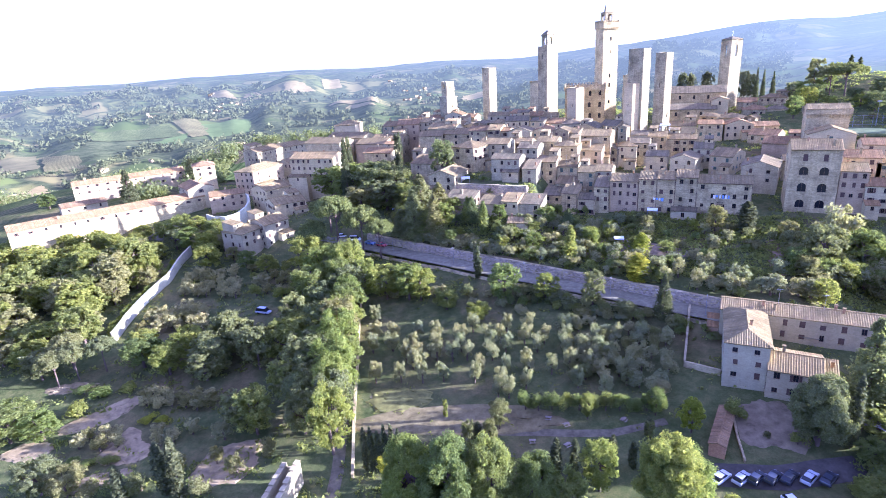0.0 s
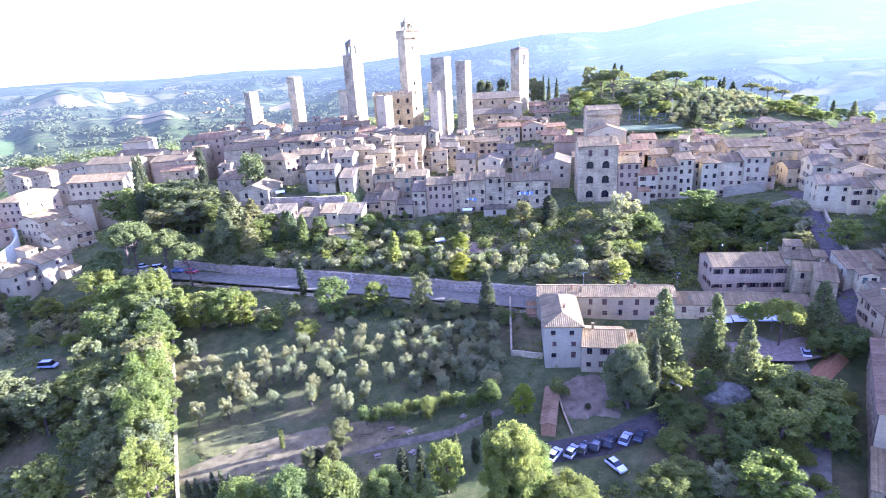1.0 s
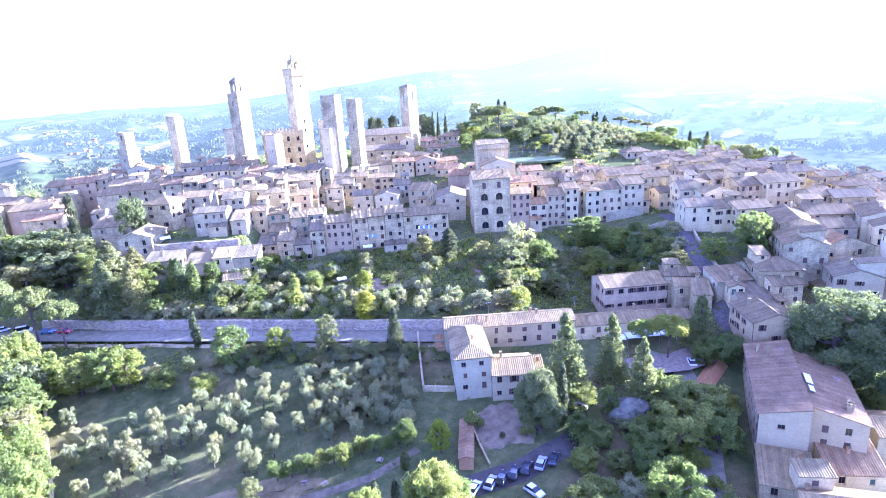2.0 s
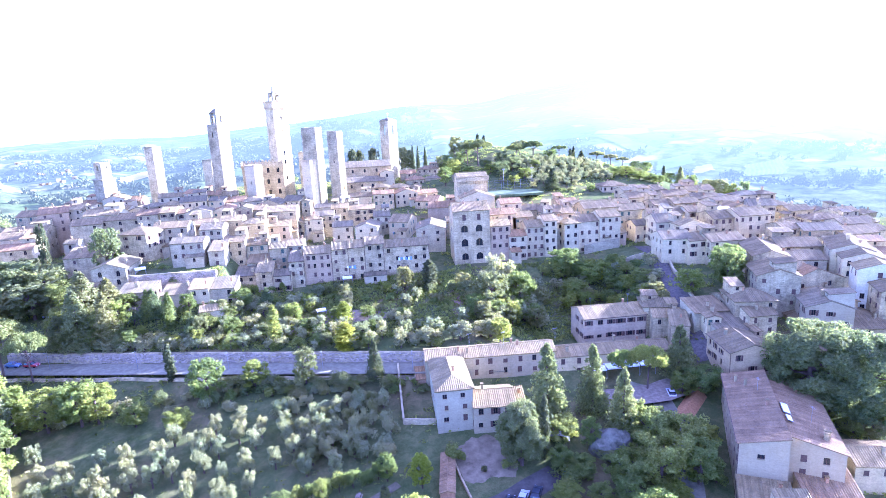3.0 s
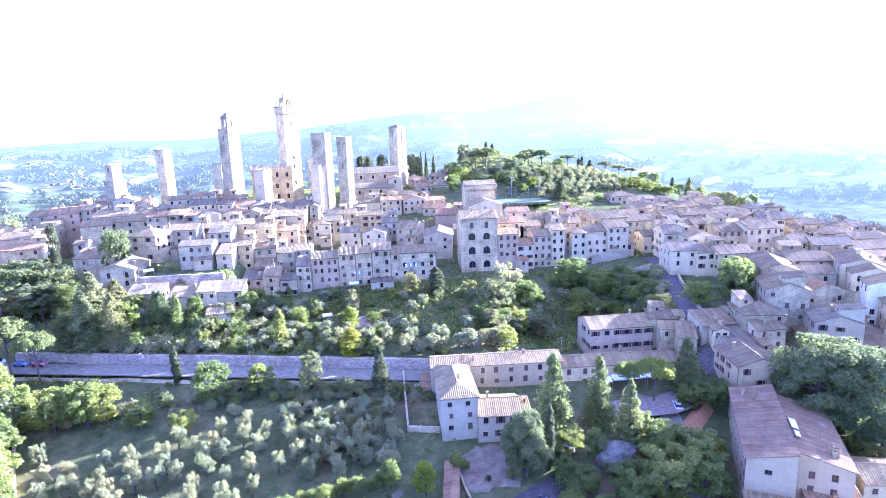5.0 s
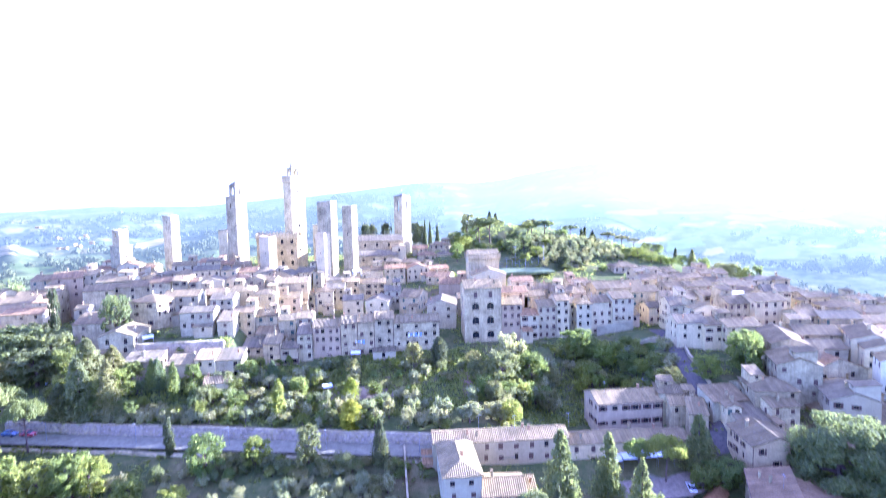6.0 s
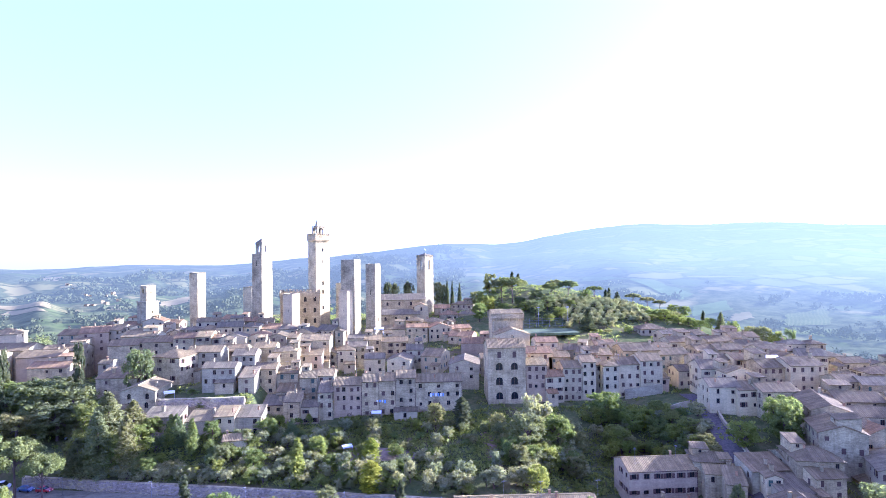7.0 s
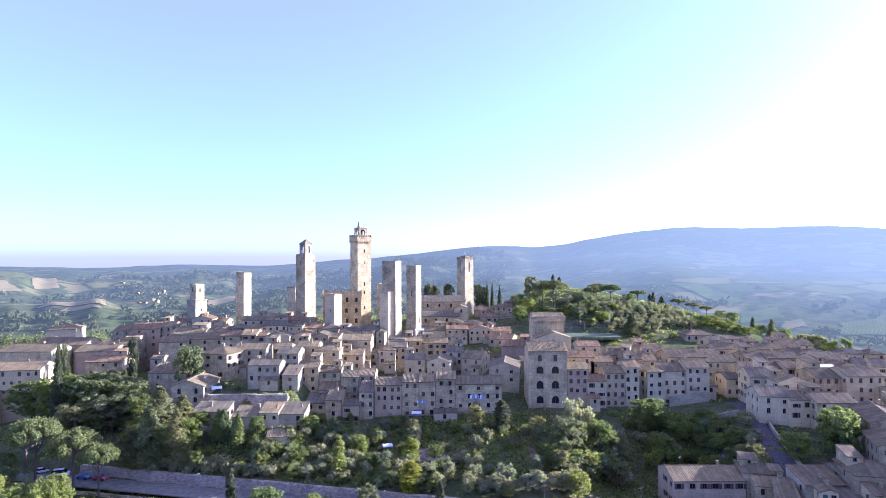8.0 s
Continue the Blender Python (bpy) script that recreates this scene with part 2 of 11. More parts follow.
# ---- ground, road, distance ----
def ground_material():
    m, n, l, b = node_mat("dry_grass_and_soil", 0.95)
    b.inputs["Specular IOR Level"].default_value = 0.0
    co = coords(n)
    big = noise_node(n, l, 0.035, 6, 0.6, co)
    mid = noise_node(n, l, 0.35, 6, 0.7, co)
    fine = noise_node(n, l, 3.5, 5, 0.75, co)
    grass = ramp_node(n, l, mid, [(0.3, (0.065, 0.085, 0.028)), (0.5, (0.1, 0.115, 0.04)), (0.7, (0.165, 0.158, 0.062))])
    soil = ramp_node(n, l, mid, [(0.3, (0.13, 0.108, 0.048)), (0.7, (0.25, 0.19, 0.092))])
    c = mix_node(n, l, ramp_node(n, l, big, [(0.5, (0, 0, 0)), (0.68, (0.8, 0.8, 0.8))]), grass, soil)
    c = mix_node(n, l, 0.6, c, ramp_node(n, l, fine, [(0.3, (0.6, 0.6, 0.55)), (0.7, (1.3, 1.3, 1.25))]), "MULTIPLY")
    vo = n.new("ShaderNodeTexVoronoi")
    vo.inputs["Scale"].default_value = 0.009
    l.new(co, vo.inputs["Vector"])
    fields = ramp_node(n, l, vo.outputs["Color"], [(0.3, (0.06, 0.08, 0.03)), (0.45, (0.105, 0.12, 0.045)), (0.55, (0.16, 0.145, 0.07)), (0.68, (0.24, 0.19, 0.115))])
    fields = mix_node(n, l, 0.7, fields, ramp_node(n, l, mid, [(0.35, (0.55, 0.6, 0.5)), (0.65, (1.2, 1.15, 1.1))]), "MULTIPLY")
    wv = n.new("ShaderNodeTexWave")
    wv.inputs["Scale"].default_value, wv.inputs["Distortion"].default_value, wv.inputs["Detail"].default_value = 0.055, 3.0, 2
    l.new(co, wv.inputs["Vector"])
    sep = n.new("ShaderNodeSeparateColor")
    l.new(vo.outputs["Color"], sep.inputs[0])
    vines = mix_node(n, l, ramp_node(n, l, sep.outputs[1], [(0.5, (0, 0, 0)), (0.52, (0.75, 0.75, 0.75))]), (1.0, 1.0, 1.0), ramp_node(n, l, wv.outputs["Fac"], [(0.4, (0.4, 0.5, 0.4)), (0.6, (1.3, 1.25, 1.2))]))
    fields = mix_node(n, l, 1.0, fields, vines, "MULTIPLY")
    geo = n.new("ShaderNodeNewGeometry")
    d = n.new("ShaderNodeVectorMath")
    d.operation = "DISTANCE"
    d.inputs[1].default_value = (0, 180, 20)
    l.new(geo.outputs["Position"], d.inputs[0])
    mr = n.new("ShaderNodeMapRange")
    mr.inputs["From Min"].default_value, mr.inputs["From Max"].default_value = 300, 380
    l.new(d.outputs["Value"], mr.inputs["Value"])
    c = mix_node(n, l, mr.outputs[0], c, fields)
    l.new(c, b.inputs["Base Color"])
    bump_node(n, l, b, fine, 0.8, 0.15)
    return m


def grid_lines(lo, hi, step, reach):
    line = list(np.arange(lo, hi + 0.1, step))
    s = step
    while line[-1] < reach:
        s *= 1.22
        line.append(line[-1] + s)
        line.insert(0, line[0] - s)
    return line


gx, gy = grid_lines(-250, 230, 2.6, 4300), grid_lines(20, 420, 2.6, 4700)
gv = [(x, y, ground_z(x, y)) for y in gy for x in gx]
gn = len(gx)
gf = [(j * gn + i, j * gn + i + 1, (j + 1) * gn + i + 1, (j + 1) * gn + i) for j in range(len(gy) - 1) for i in range(gn - 1)]
ground_me = bpy.data.meshes.new("ground")
ground_me.from_pydata(gv, [], gf)
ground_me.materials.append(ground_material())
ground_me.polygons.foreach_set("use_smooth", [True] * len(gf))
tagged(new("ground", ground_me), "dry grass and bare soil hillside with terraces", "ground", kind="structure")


def distance_material():
    """Far hills: woods and fields in blue-greens, with evening haze painted on as glow."""
    m, n, l, b = node_mat("far_hills", 1.0)
    b.inputs["Specular IOR Level"].default_value = 0.0
    co = coords(n)
    wv = noise_node(n, l, 0.0032, 10, 0.66, co)
    warp = n.new("ShaderNodeTexNoise")
    warp.inputs["Scale"].default_value, warp.inputs["Detail"].default_value = 0.004, 4
    l.new(co, warp.inputs["Vector"])
    wm = n.new("ShaderNodeVectorMath")
    wm.operation = "MULTIPLY_ADD"
    wm.inputs[1].default_value = (170, 170, 170)
    l.new(warp.outputs["Color"], wm.inputs[0]), l.new(co, wm.inputs[2])
    pt, ed = n.new("ShaderNodeTexVoronoi"), n.new("ShaderNodeTexVoronoi")
    ed.feature = "DISTANCE_TO_EDGE"
    for v in (pt, ed):
        v.inputs["Scale"].default_value = 0.0085
        l.new(wm.outputs[0], v.inputs["Vector"])
    fields = ramp_node(n, l, pt.outputs["Color"], [(0.3, (0.085, 0.11, 0.028)), (0.45, (0.125, 0.145, 0.038)), (0.55, (0.165, 0.165, 0.048)), (0.68, (0.215, 0.185, 0.065))])
    woods = ramp_node(n, l, noise_node(n, l, 0.03, 6, 0.75, co), [(0.38, (0.04, 0.05, 0.02)), (0.62, (0.11, 0.12, 0.045))])
    c = mix_node(n, l, ramp_node(n, l, wv, [(0.45, (0, 0, 0)), (0.51, (1, 1, 1))]), woods, fields)
    c = mix_node(n, l, ramp_node(n, l, ed.outputs["Distance"], [(0.04, (1, 1, 1)), (0.12, (0, 0, 0))]), c, woods)
    l.new(c, b.inputs["Base Color"])
    # haze painted by distance: a pale glow mixed over the surface colour
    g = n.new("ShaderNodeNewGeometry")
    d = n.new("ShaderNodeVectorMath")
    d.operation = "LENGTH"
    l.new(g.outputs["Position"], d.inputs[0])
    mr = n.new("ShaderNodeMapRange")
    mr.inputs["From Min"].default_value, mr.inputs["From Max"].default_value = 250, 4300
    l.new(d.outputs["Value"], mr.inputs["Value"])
    haze_share = ramp_node(n, l, mr.outputs[0], [(0.0, (0.01, 0.01, 0.01)), (0.12, (0.06, 0.06, 0.06)), (0.25, (0.17, 0.17, 0.17)), (0.45, (0.44, 0.44, 0.44)), (0.7, (0.62, 0.62, 0.62)), (1.0, (0.78, 0.78, 0.78))])
    # the painted haze is mixed in thicker towards the sun
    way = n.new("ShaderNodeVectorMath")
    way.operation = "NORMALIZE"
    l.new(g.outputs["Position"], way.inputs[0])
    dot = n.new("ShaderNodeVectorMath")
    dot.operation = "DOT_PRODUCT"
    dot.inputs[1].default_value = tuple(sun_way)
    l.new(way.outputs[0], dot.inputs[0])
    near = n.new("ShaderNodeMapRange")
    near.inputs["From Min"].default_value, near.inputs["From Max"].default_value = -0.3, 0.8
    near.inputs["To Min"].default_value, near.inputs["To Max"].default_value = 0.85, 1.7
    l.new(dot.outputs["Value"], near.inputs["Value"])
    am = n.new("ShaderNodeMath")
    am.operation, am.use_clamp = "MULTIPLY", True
    l.new(haze_share, am.inputs[0]), l.new(near.outputs[0], am.inputs[1])
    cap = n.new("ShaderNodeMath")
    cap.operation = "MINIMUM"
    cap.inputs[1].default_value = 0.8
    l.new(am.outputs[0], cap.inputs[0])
    haze_share = cap.outputs[0]
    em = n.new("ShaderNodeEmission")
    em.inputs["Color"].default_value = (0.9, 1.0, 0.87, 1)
    # and its emission is set brighter there
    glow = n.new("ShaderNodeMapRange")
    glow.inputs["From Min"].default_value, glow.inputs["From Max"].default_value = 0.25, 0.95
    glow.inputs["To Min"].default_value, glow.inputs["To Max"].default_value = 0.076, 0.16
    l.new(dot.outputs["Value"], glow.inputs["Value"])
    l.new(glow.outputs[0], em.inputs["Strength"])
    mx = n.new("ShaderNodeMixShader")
    l.new(haze_share, mx.inputs[0]), l.new(b.outputs[0], mx.inputs[1]), l.new(em.outputs[0], mx.inputs[2])
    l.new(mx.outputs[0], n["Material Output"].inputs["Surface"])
    return m


def skyline(az):
    """Elevation of the skyline in degrees, by bearing."""
    e = -0.75 + 3.1 * math.exp(-((az - 33) / 21.0) ** 2) + 1.3 * math.exp(-((az - 4) / 12.0) ** 2) + 0.9 * math.exp(-((az - 20) / 6.5) ** 2) - 0.25 * math.exp(-((az - 9) / 3.5) ** 2)
    return e + 0.22 * noise.noise((az / 7, 3.1, 0)) + 0.05 * noise.noise((az / 1.6, 7.1, 0))


def slope_share(t, q, top):
    """How far up the far slope stands at the share t of its reach."""
    k = smooth(50, 190, top)
    return (1 - k) * t ** 1.5 + k * (0.55 * t + 0.45 * q)


RIDGES = ((1080, 130, 190, 26, 11), (1750, 200, 260, 50, 12), (2550, 240, 300, 84, 13), (3450, 200, 330, 44, 14))


def far_z(x, y):
    """Height of the valley and its hills: rows of ridges, one behind the other, up to the skyline."""
    r, a = math.hypot(x, y), math.degrees(math.atan2(x, y))
    q, t = smooth(640, 4550, r), (r - 640) / 3910
    top = 90 + 4550 * math.tan(radians(skyline(a)))
    z = -74 + (top + 74) * slope_share(max(0.0, t), q, top)
    z += (7 + 60 * q) * (1 - q) * noise.noise((x / 420, y / 420, 1.0)) + 3 * (1 - q) * noise.noise((x / 130, y / 130, 4.0))
    if -110 < a < 16:
        for r0, sway, width, height, seed in RIDGES:
            c = r0 + sway * noise.noise((a / 9, seed, 0))
            h = height * (0.55 + 0.75 * noise.noise((a / 7, seed, 1)) + 0.25 * noise.noise((a / 1.9, seed, 2)))
            z += max(0.0, h) * math.exp(-((r - c) / width) ** 2) * smooth(16, 2, a)
    if 4 < a < 70:
        # gullies down the long slope of the wooded hill
        z += 9 * smooth(4, 14, a) * smooth(900, 1700, r) * smooth(4500, 3600, r) * noise.noise((a / 5, r / 900, 6))
    return z - 40 * smooth(760, 640, r)


def valley_z(x, y):
    z = ground_z(x, y)
    return max(z, far_z(x, y)) if math.hypot(x, y) > 640 else z


def backdrop():
    g = Geo()
    az = [a for a in np.arange(-180, 180.01, 0.4) if -75 < a < 50 or abs(a % 6) < 0.01]
    rr = np.geomspace(640, 4550, 84)
    for r in rr:
        for a in az:
            x, y = r * math.sin(radians(a)), r * math.cos(radians(a))
            g.v.append((x, y, far_z(x, y)))
    k = len(az)
    for j in range(len(rr) - 1):
        for i in range(k - 1):
            g.f.append((j * k + i, j * k + i + 1, (j + 1) * k + i + 1, (j + 1) * k + i))
            g.m.append(0)
    ob = part("backdrop", g, HAZED_HILLS)
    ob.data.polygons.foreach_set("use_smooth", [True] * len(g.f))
    tagged(ob, "distant wooded hills and fields with blue haze painted over them", "backdrop", kind="structure")


HAZED_HILLS = distance_material()
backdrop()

ASPHALT = plain("worn_asphalt", (0.21, 0.195, 0.12), 0.95, 0, 0.3, 0.8)
DARK_ASPHALT = plain("dark_asphalt", (0.08, 0.072, 0.055), 0.95, 0, 0.3, 0.8)
GRAVEL = plain("pale_gravel", (0.25, 0.205, 0.135), 0.95, 0, 0.35, 0.9)
DIRT = plain("bare_earth", (0.15, 0.13, 0.075), 0.95, 0, 0.4, 0.6)
LANE_STONE = plain("worn_lane_paving", (0.115, 0.1, 0.078), 0.95, 0, 0.4, 1.2)
BRICKPATH = plain("red_clay_paving", (0.27, 0.17, 0.125), 0.9, 0, 0.3, 2.0)


def ribbon(name, pts, width, lift, mat, label, category, z=None):
    """A strip of road along a few points, lying on the ground."""
    g = Geo()
    line = []
    for (x0, y0), (x1, y1) in zip(pts, pts[1:]):
        k = max(2, int(math.hypot(x1 - x0, y1 - y0) / 2.0))
        line += [(x0 + (x1 - x0) * i / k, y0 + (y1 - y0) * i / k) for i in range(k)]
    line.append(pts[-1])
    for i, (x, y) in enumerate(line):
        x0, y0 = line[max(0, i - 1)]
        x1, y1 = line[min(len(line) - 1, i + 1)]
        d = math.hypot(x1 - x0, y1 - y0)
        nx, ny = -(y1 - y0) / d, (x1 - x0) / d
        w = width * 0.5 * (1 + 0.06 * noise.noise((x / 5, y / 5, 0)))
        edge = [(x + nx * w * s, y + ny * w * s) for s in (-1, -0.5, 0, 0.5, 1)]
        zs = [max(ground_z(*e) for e in edge) + lift] * 5 if z is None else [z] * 5
        if z is None and width < 6:
            zs = [ground_z(*e) + lift for e in edge]
        g.v += [(e[0], e[1], h) for e, h in zip(edge, zs)]
    for i in range(len(line) - 1):
        for s in range(4):
            a = i * 5 + s
            g.f.append((a, a + 5, a + 6, a + 1))
            g.m.append(0)
    return tagged(part(name, g, mat), label, category, kind="structure")


# ---- builders: houses ----
def wall_side(g, L, z0, z1, holes, place, thick=0.35):
    """One outer wall from u=0 to L with openings (u0, u1, v0, v1, arched); place maps (u, v, inward) to space."""
    us = sorted({0.0, L, *(h[0] for h in holes), *(h[1] for h in holes)})
    vs = sorted({z0, z1, *(h[2] for h in holes), *(h[3] for h in holes)})
    for i in range(len(us) - 1):
        for j in range(len(vs) - 1):
            cu, cv = (us[i] + us[i + 1]) / 2, (vs[j] + vs[j + 1]) / 2
            if any(h[0] < cu < h[1] and h[2] < cv < h[3] for h in holes):
                continue
            g.face([place(us[i], vs[j], 0), place(us[i + 1], vs[j], 0), place(us[i + 1], vs[j + 1], 0), place(us[i], vs[j + 1], 0)])
    for u0, u1, v0, v1, arch in holes:
        ring = [(u0, v0), (u1, v0), (u1, v1), (u0, v1)]
        if arch:
            r, c = (u1 - u0) / 2, (u0 + u1) / 2
            arc = [(c + r * math.cos(math.pi * k / 8), v1 - r + r * math.sin(math.pi * k / 8)) for k in range(9)]
            for (a, b), (c1, d) in zip(arc, arc[1:]):
                g.face([place(a, b, 0), place(a, v1, 0), place(c1, v1, 0), place(c1, d, 0)])
            ring = [(u0, v0), (u1, v0), *arc]
        for (a, b), (c1, d) in zip(ring, ring[1:] + ring[:1]):
            if (a, b) != (c1, d):
                g.face([place(a, b, 0), place(c1, d, 0), place(c1, d, thick), place(a, b, thick)])


def roof_slope(g, p0, along, L, up, u_left, u_right, pitch=0.46, amp=0.085, thick=0.16, mi=0):
    """Rows of barrel tiles running down one roof slope, with its edges and underside."""
    p0, along, up = Vector(p0), Vector(along), Vector(up)
    nrm = along.cross(up).normalized()
    k = max(2, int(round(L / pitch)))
    prev = None
    for i in range(2 * k + 1):
        u = L * i / (2 * k)
        t = 1.0
        if u < u_left - 1e-6:
            t = u / u_left
        elif u > u_right + 1e-6:
            t = (L - u) / (L - u_right)
        lift = nrm * (amp if i % 2 else 0.0)
        a, b = p0 + along * u + lift, p0 + along * u + up * t + lift
        if prev:
            g.face([prev[0], a, b, prev[1]], mi)
            g.face([prev[0] - nrm * (thick + amp), a - nrm * (thick + amp), a, prev[0]], mi)
        prev = (a, b)
    dn = nrm * -thick
    ring = [p0, p0 + along * L]
    if u_right < L - 0.01 or True:
        ring.append(p0 + along * u_right + up)
    if u_right - u_left > 0.01:
        ring.append(p0 + along * u_left + up)
    g.face([p + dn for p in ring][::-1], mi)
    g.face([ring[1] + dn, ring[2] + dn, ring[2], ring[1]], mi)
    g.face([ring[0], ring[-1], ring[-1] + dn, ring[0] + dn], mi)


def ridge_cap(g, a, b, r=0.16, mi=0):
    g.tube(a, b, r, r, 6, mi)


WINDOW_MESHES = {}


def window_pieces(w, h, style):
    """The pieces of a window that fills an opening: frame with its bars, glass, sill, shutters closed or folded back."""
    b, d = 0.07, 0.24
    xs, zs = (-w / 2, -w / 2 + b, -b / 2, b / 2, w / 2 - b, w / 2), (0, b, h - b, h)
    fr = Geo()
    fr.v = [(x, y, z) for y in (d - 0.08, d - 0.01) for z in zs for x in xs]
    open_cells = ((1, 1), (3, 1))
    for i in range(5):
        for j in range(3):
            q = (j * 6 + i, j * 6 + i + 1, j * 6 + i + 7, j * 6 + i + 6)
            if (i, j) in open_cells:
                for s, t in zip(q, q[1:] + q[:1]):
                    fr.f.append((s, t, t + 24, s + 24)), fr.m.append(0)
            else:
                fr.f.append(q), fr.m.append(0)
    gl, sl, out = Geo(), Geo(), []
    gl.face([(-w / 2, d, 0), (w / 2, d, 0), (w / 2, d, h), (-w / 2, d, h)], 1)
    sl.box(-w / 2 - 0.1, -0.1, -0.1, w / 2 + 0.1, 0.12, -0.005, 3)
    if style != "plain":
        for s in (-1, 1):
            sh = Geo()
            if style.startswith("open"):
                x = s * (w * 0.75 + 0.02)
                x0, x1, y0, y1 = x - w / 4, x + w / 4, -0.07, -0.015
            else:
                x0, x1, y0, y1 = (0.01, w / 2 - 0.02, 0.03, 0.09) if s > 0 else (-w / 2 + 0.02, -0.01, 0.03, 0.09)
            zz = [0.02 + (h - 0.04) * k / 8 for k in range(9)]
            sh.v = [(x, y1 if k < 0 else (y0 - 0.02 * (k % 2)), z) for k, z in enumerate(zz) for x in (x0, x1)]
            sh.v += [(x, y1, z) for z in zz for x in (x0, x1)]
            for k in range(8):
                a, c = 2 * k, 18 + 2 * k
                for q in ((a, a + 1, a + 3, a + 2), (a, a + 2, c + 2, c), (a + 1, c + 1, c + 3, a + 3)):
                    sh.f.append(q), sh.m.append(2)
            sh.f += [(0, 18, 19, 1), (16, 17, 35, 34)]
            sh.m += [2, 2]
            out.append(sh)
    return fr, gl, sl, out


def window_mats(style):
    return [WOOD, GLASS, SHUT_GREEN if "green" in style else SHUT_BROWN, STONE["pale"]]


def window_mesh(w, h, style):
    """The whole window as one mesh, for those too far off to tell its pieces apart."""
    key = (round(w, 2), round(h, 2), style)
    if key not in WINDOW_MESHES:
        fr, gl, sl, sh = window_pieces(w, h, style)
        g = Geo()
        for piece in (fr, gl, sl, *sh):
            k = len(g.v)
            g.v += piece.v
            g.f += [tuple(i + k for i in f) for f in piece.f]
            g.m += piece.m
        WINDOW_MESHES[key] = g.mesh("window", window_mats(style))
    return WINDOW_MESHES[key]


def put_window(w, h, style, parent, m, fine):
    if not fine:
        o = part("window", window_mesh(w, h, style), None, parent)
        o.matrix_local = m
        return
    key = (round(w, 2), round(h, 2), style, "fine")
    if key not in WINDOW_MESHES:
        fr, gl, sl, sh = window_pieces(w, h, style)
        mats = window_mats(style)
        WINDOW_MESHES[key] = [fr.mesh("window", mats), gl.mesh("pane", mats), sl.mesh("sill", mats), *(s.mesh("shutter", mats) for s in sh)]
    o = part("window", WINDOW_MESHES[key][0], None, parent)
    o.matrix_local = m
    for me in WINDOW_MESHES[key][1:]:
        part(me.name.split(".")[0], me, None, o)


def auto_holes(rng, L, h, w=0.95, hh=1.45, storey=3.1, arch=False, fill=0.85, cols=None, rows=None, foot=1.0):
    """Openings of an old facade, storey by storey, slightly out of line."""
    out = []
    n_row = rows or max(1, int((h - 0.3) / storey))
    n_col = cols if cols is not None else max(1, int(L / 2.9))
    if L < 1.9:
        return out
    for r in range(n_row):
        v = h - 0.75 - hh - r * storey + rng.uniform(-0.15, 0.15)
        if v < foot:
            break
        for c in range(n_col):
            if rng.random() > fill:
                continue
            u = L * (c + 0.5) / n_col + rng.uniform(-0.25, 0.25)
            ww = w * rng.choice((0.85, 1.0, 1.0, 1.1)) if not arch else w
            h2 = hh * rng.choice((0.75, 1.0, 1.0)) if not arch else hh
            u = min(L - ww / 2 - 0.35, max(ww / 2 + 0.35, u))
            if out and any(abs((o[0] + o[1]) / 2 - u) < (o[1] - o[0] + ww) / 2 + 0.15 and o[2] < v + h2 + 0.1 and v < o[3] + 0.1 for o in out):
                continue
            out.append((u - ww / 2, u + ww / 2, v, v + h2, arch))
    return out


CHIMNEY_MESHES = []


def chimney_mesh(k):
    if not CHIMNEY_MESHES:
        for w, d, h, mat in ((0.7, 0.5, 1.3, "pale"), (0.5, 0.5, 1.0, "brick"), (1.0, 0.55, 1.5, "beige")):
            g = Geo()
            g.box(-w / 2, -d / 2, -0.8, w / 2, d / 2, h)
            for sx in (-1, 1):
                g.box(sx * w / 2 - 0.06, -d / 2, h, sx * w / 2 + 0.06, d / 2, h + 0.28)
            g.box(-w / 2 - 0.12, -d / 2 - 0.12, h + 0.28, w / 2 + 0.12, d / 2 + 0.12, h + 0.38, 1)
            CHIMNEY_MESHES.append(g.mesh("chimney", [STONE[mat], TILE["brown"]]))
    return CHIMNEY_MESHES[k % 3]


def small_block(name, ob, cx, y0, aw, ad, z0, z1, rise, wall, tile, hole):
    """A small built-on block with its own lean-to roof and one opening in front."""
    g, r = Geo(), Geo()
    for L, place, hs in ((aw, lambda u, v, i: (cx - aw / 2 + u, y0 + i, v), [hole]), (ad, lambda u, v, i: (cx + aw / 2 - i, y0 + u, v), []), (aw, lambda u, v, i: (cx + aw / 2 - u, y0 + ad - i, v), []), (ad, lambda u, v, i: (cx - aw / 2 + i, y0 + ad - u, v), [])):
        wall_side(g, L, z0, z1, hs, place, 0.25)
    for s in (-1, 1):
        g.face([(cx + s * aw / 2, y0, z1), (cx + s * aw / 2, y0 + ad, z1), (cx + s * aw / 2, y0 + ad, z1 + rise)])
    g.face([(cx - aw / 2, y0 + ad, z1), (cx + aw / 2, y0 + ad, z1), (cx + aw / 2, y0 + ad, z1 + rise), (cx - aw / 2, y0 + ad, z1 + rise)])
    sl = rise / ad
    roof_slope(r, (cx - aw / 2 - 0.2, y0 - 0.35, z1 - 0.35 * sl + 0.03), (1, 0, 0), aw + 0.4, (0, ad + 0.5, sl * (ad + 0.5)), 0, aw + 0.4)
    body = part(name, g, STONE[wall], ob)
    part("roof", r, TILE[tile], body)
    u0, u1, v0, v1, _ = hole
    o = part("window", window_mesh(u1 - u0, v1 - v0, "plain"), None, body)
    o.matrix_local = pose(cx - aw / 2 + (u0 + u1) / 2, y0, v0)


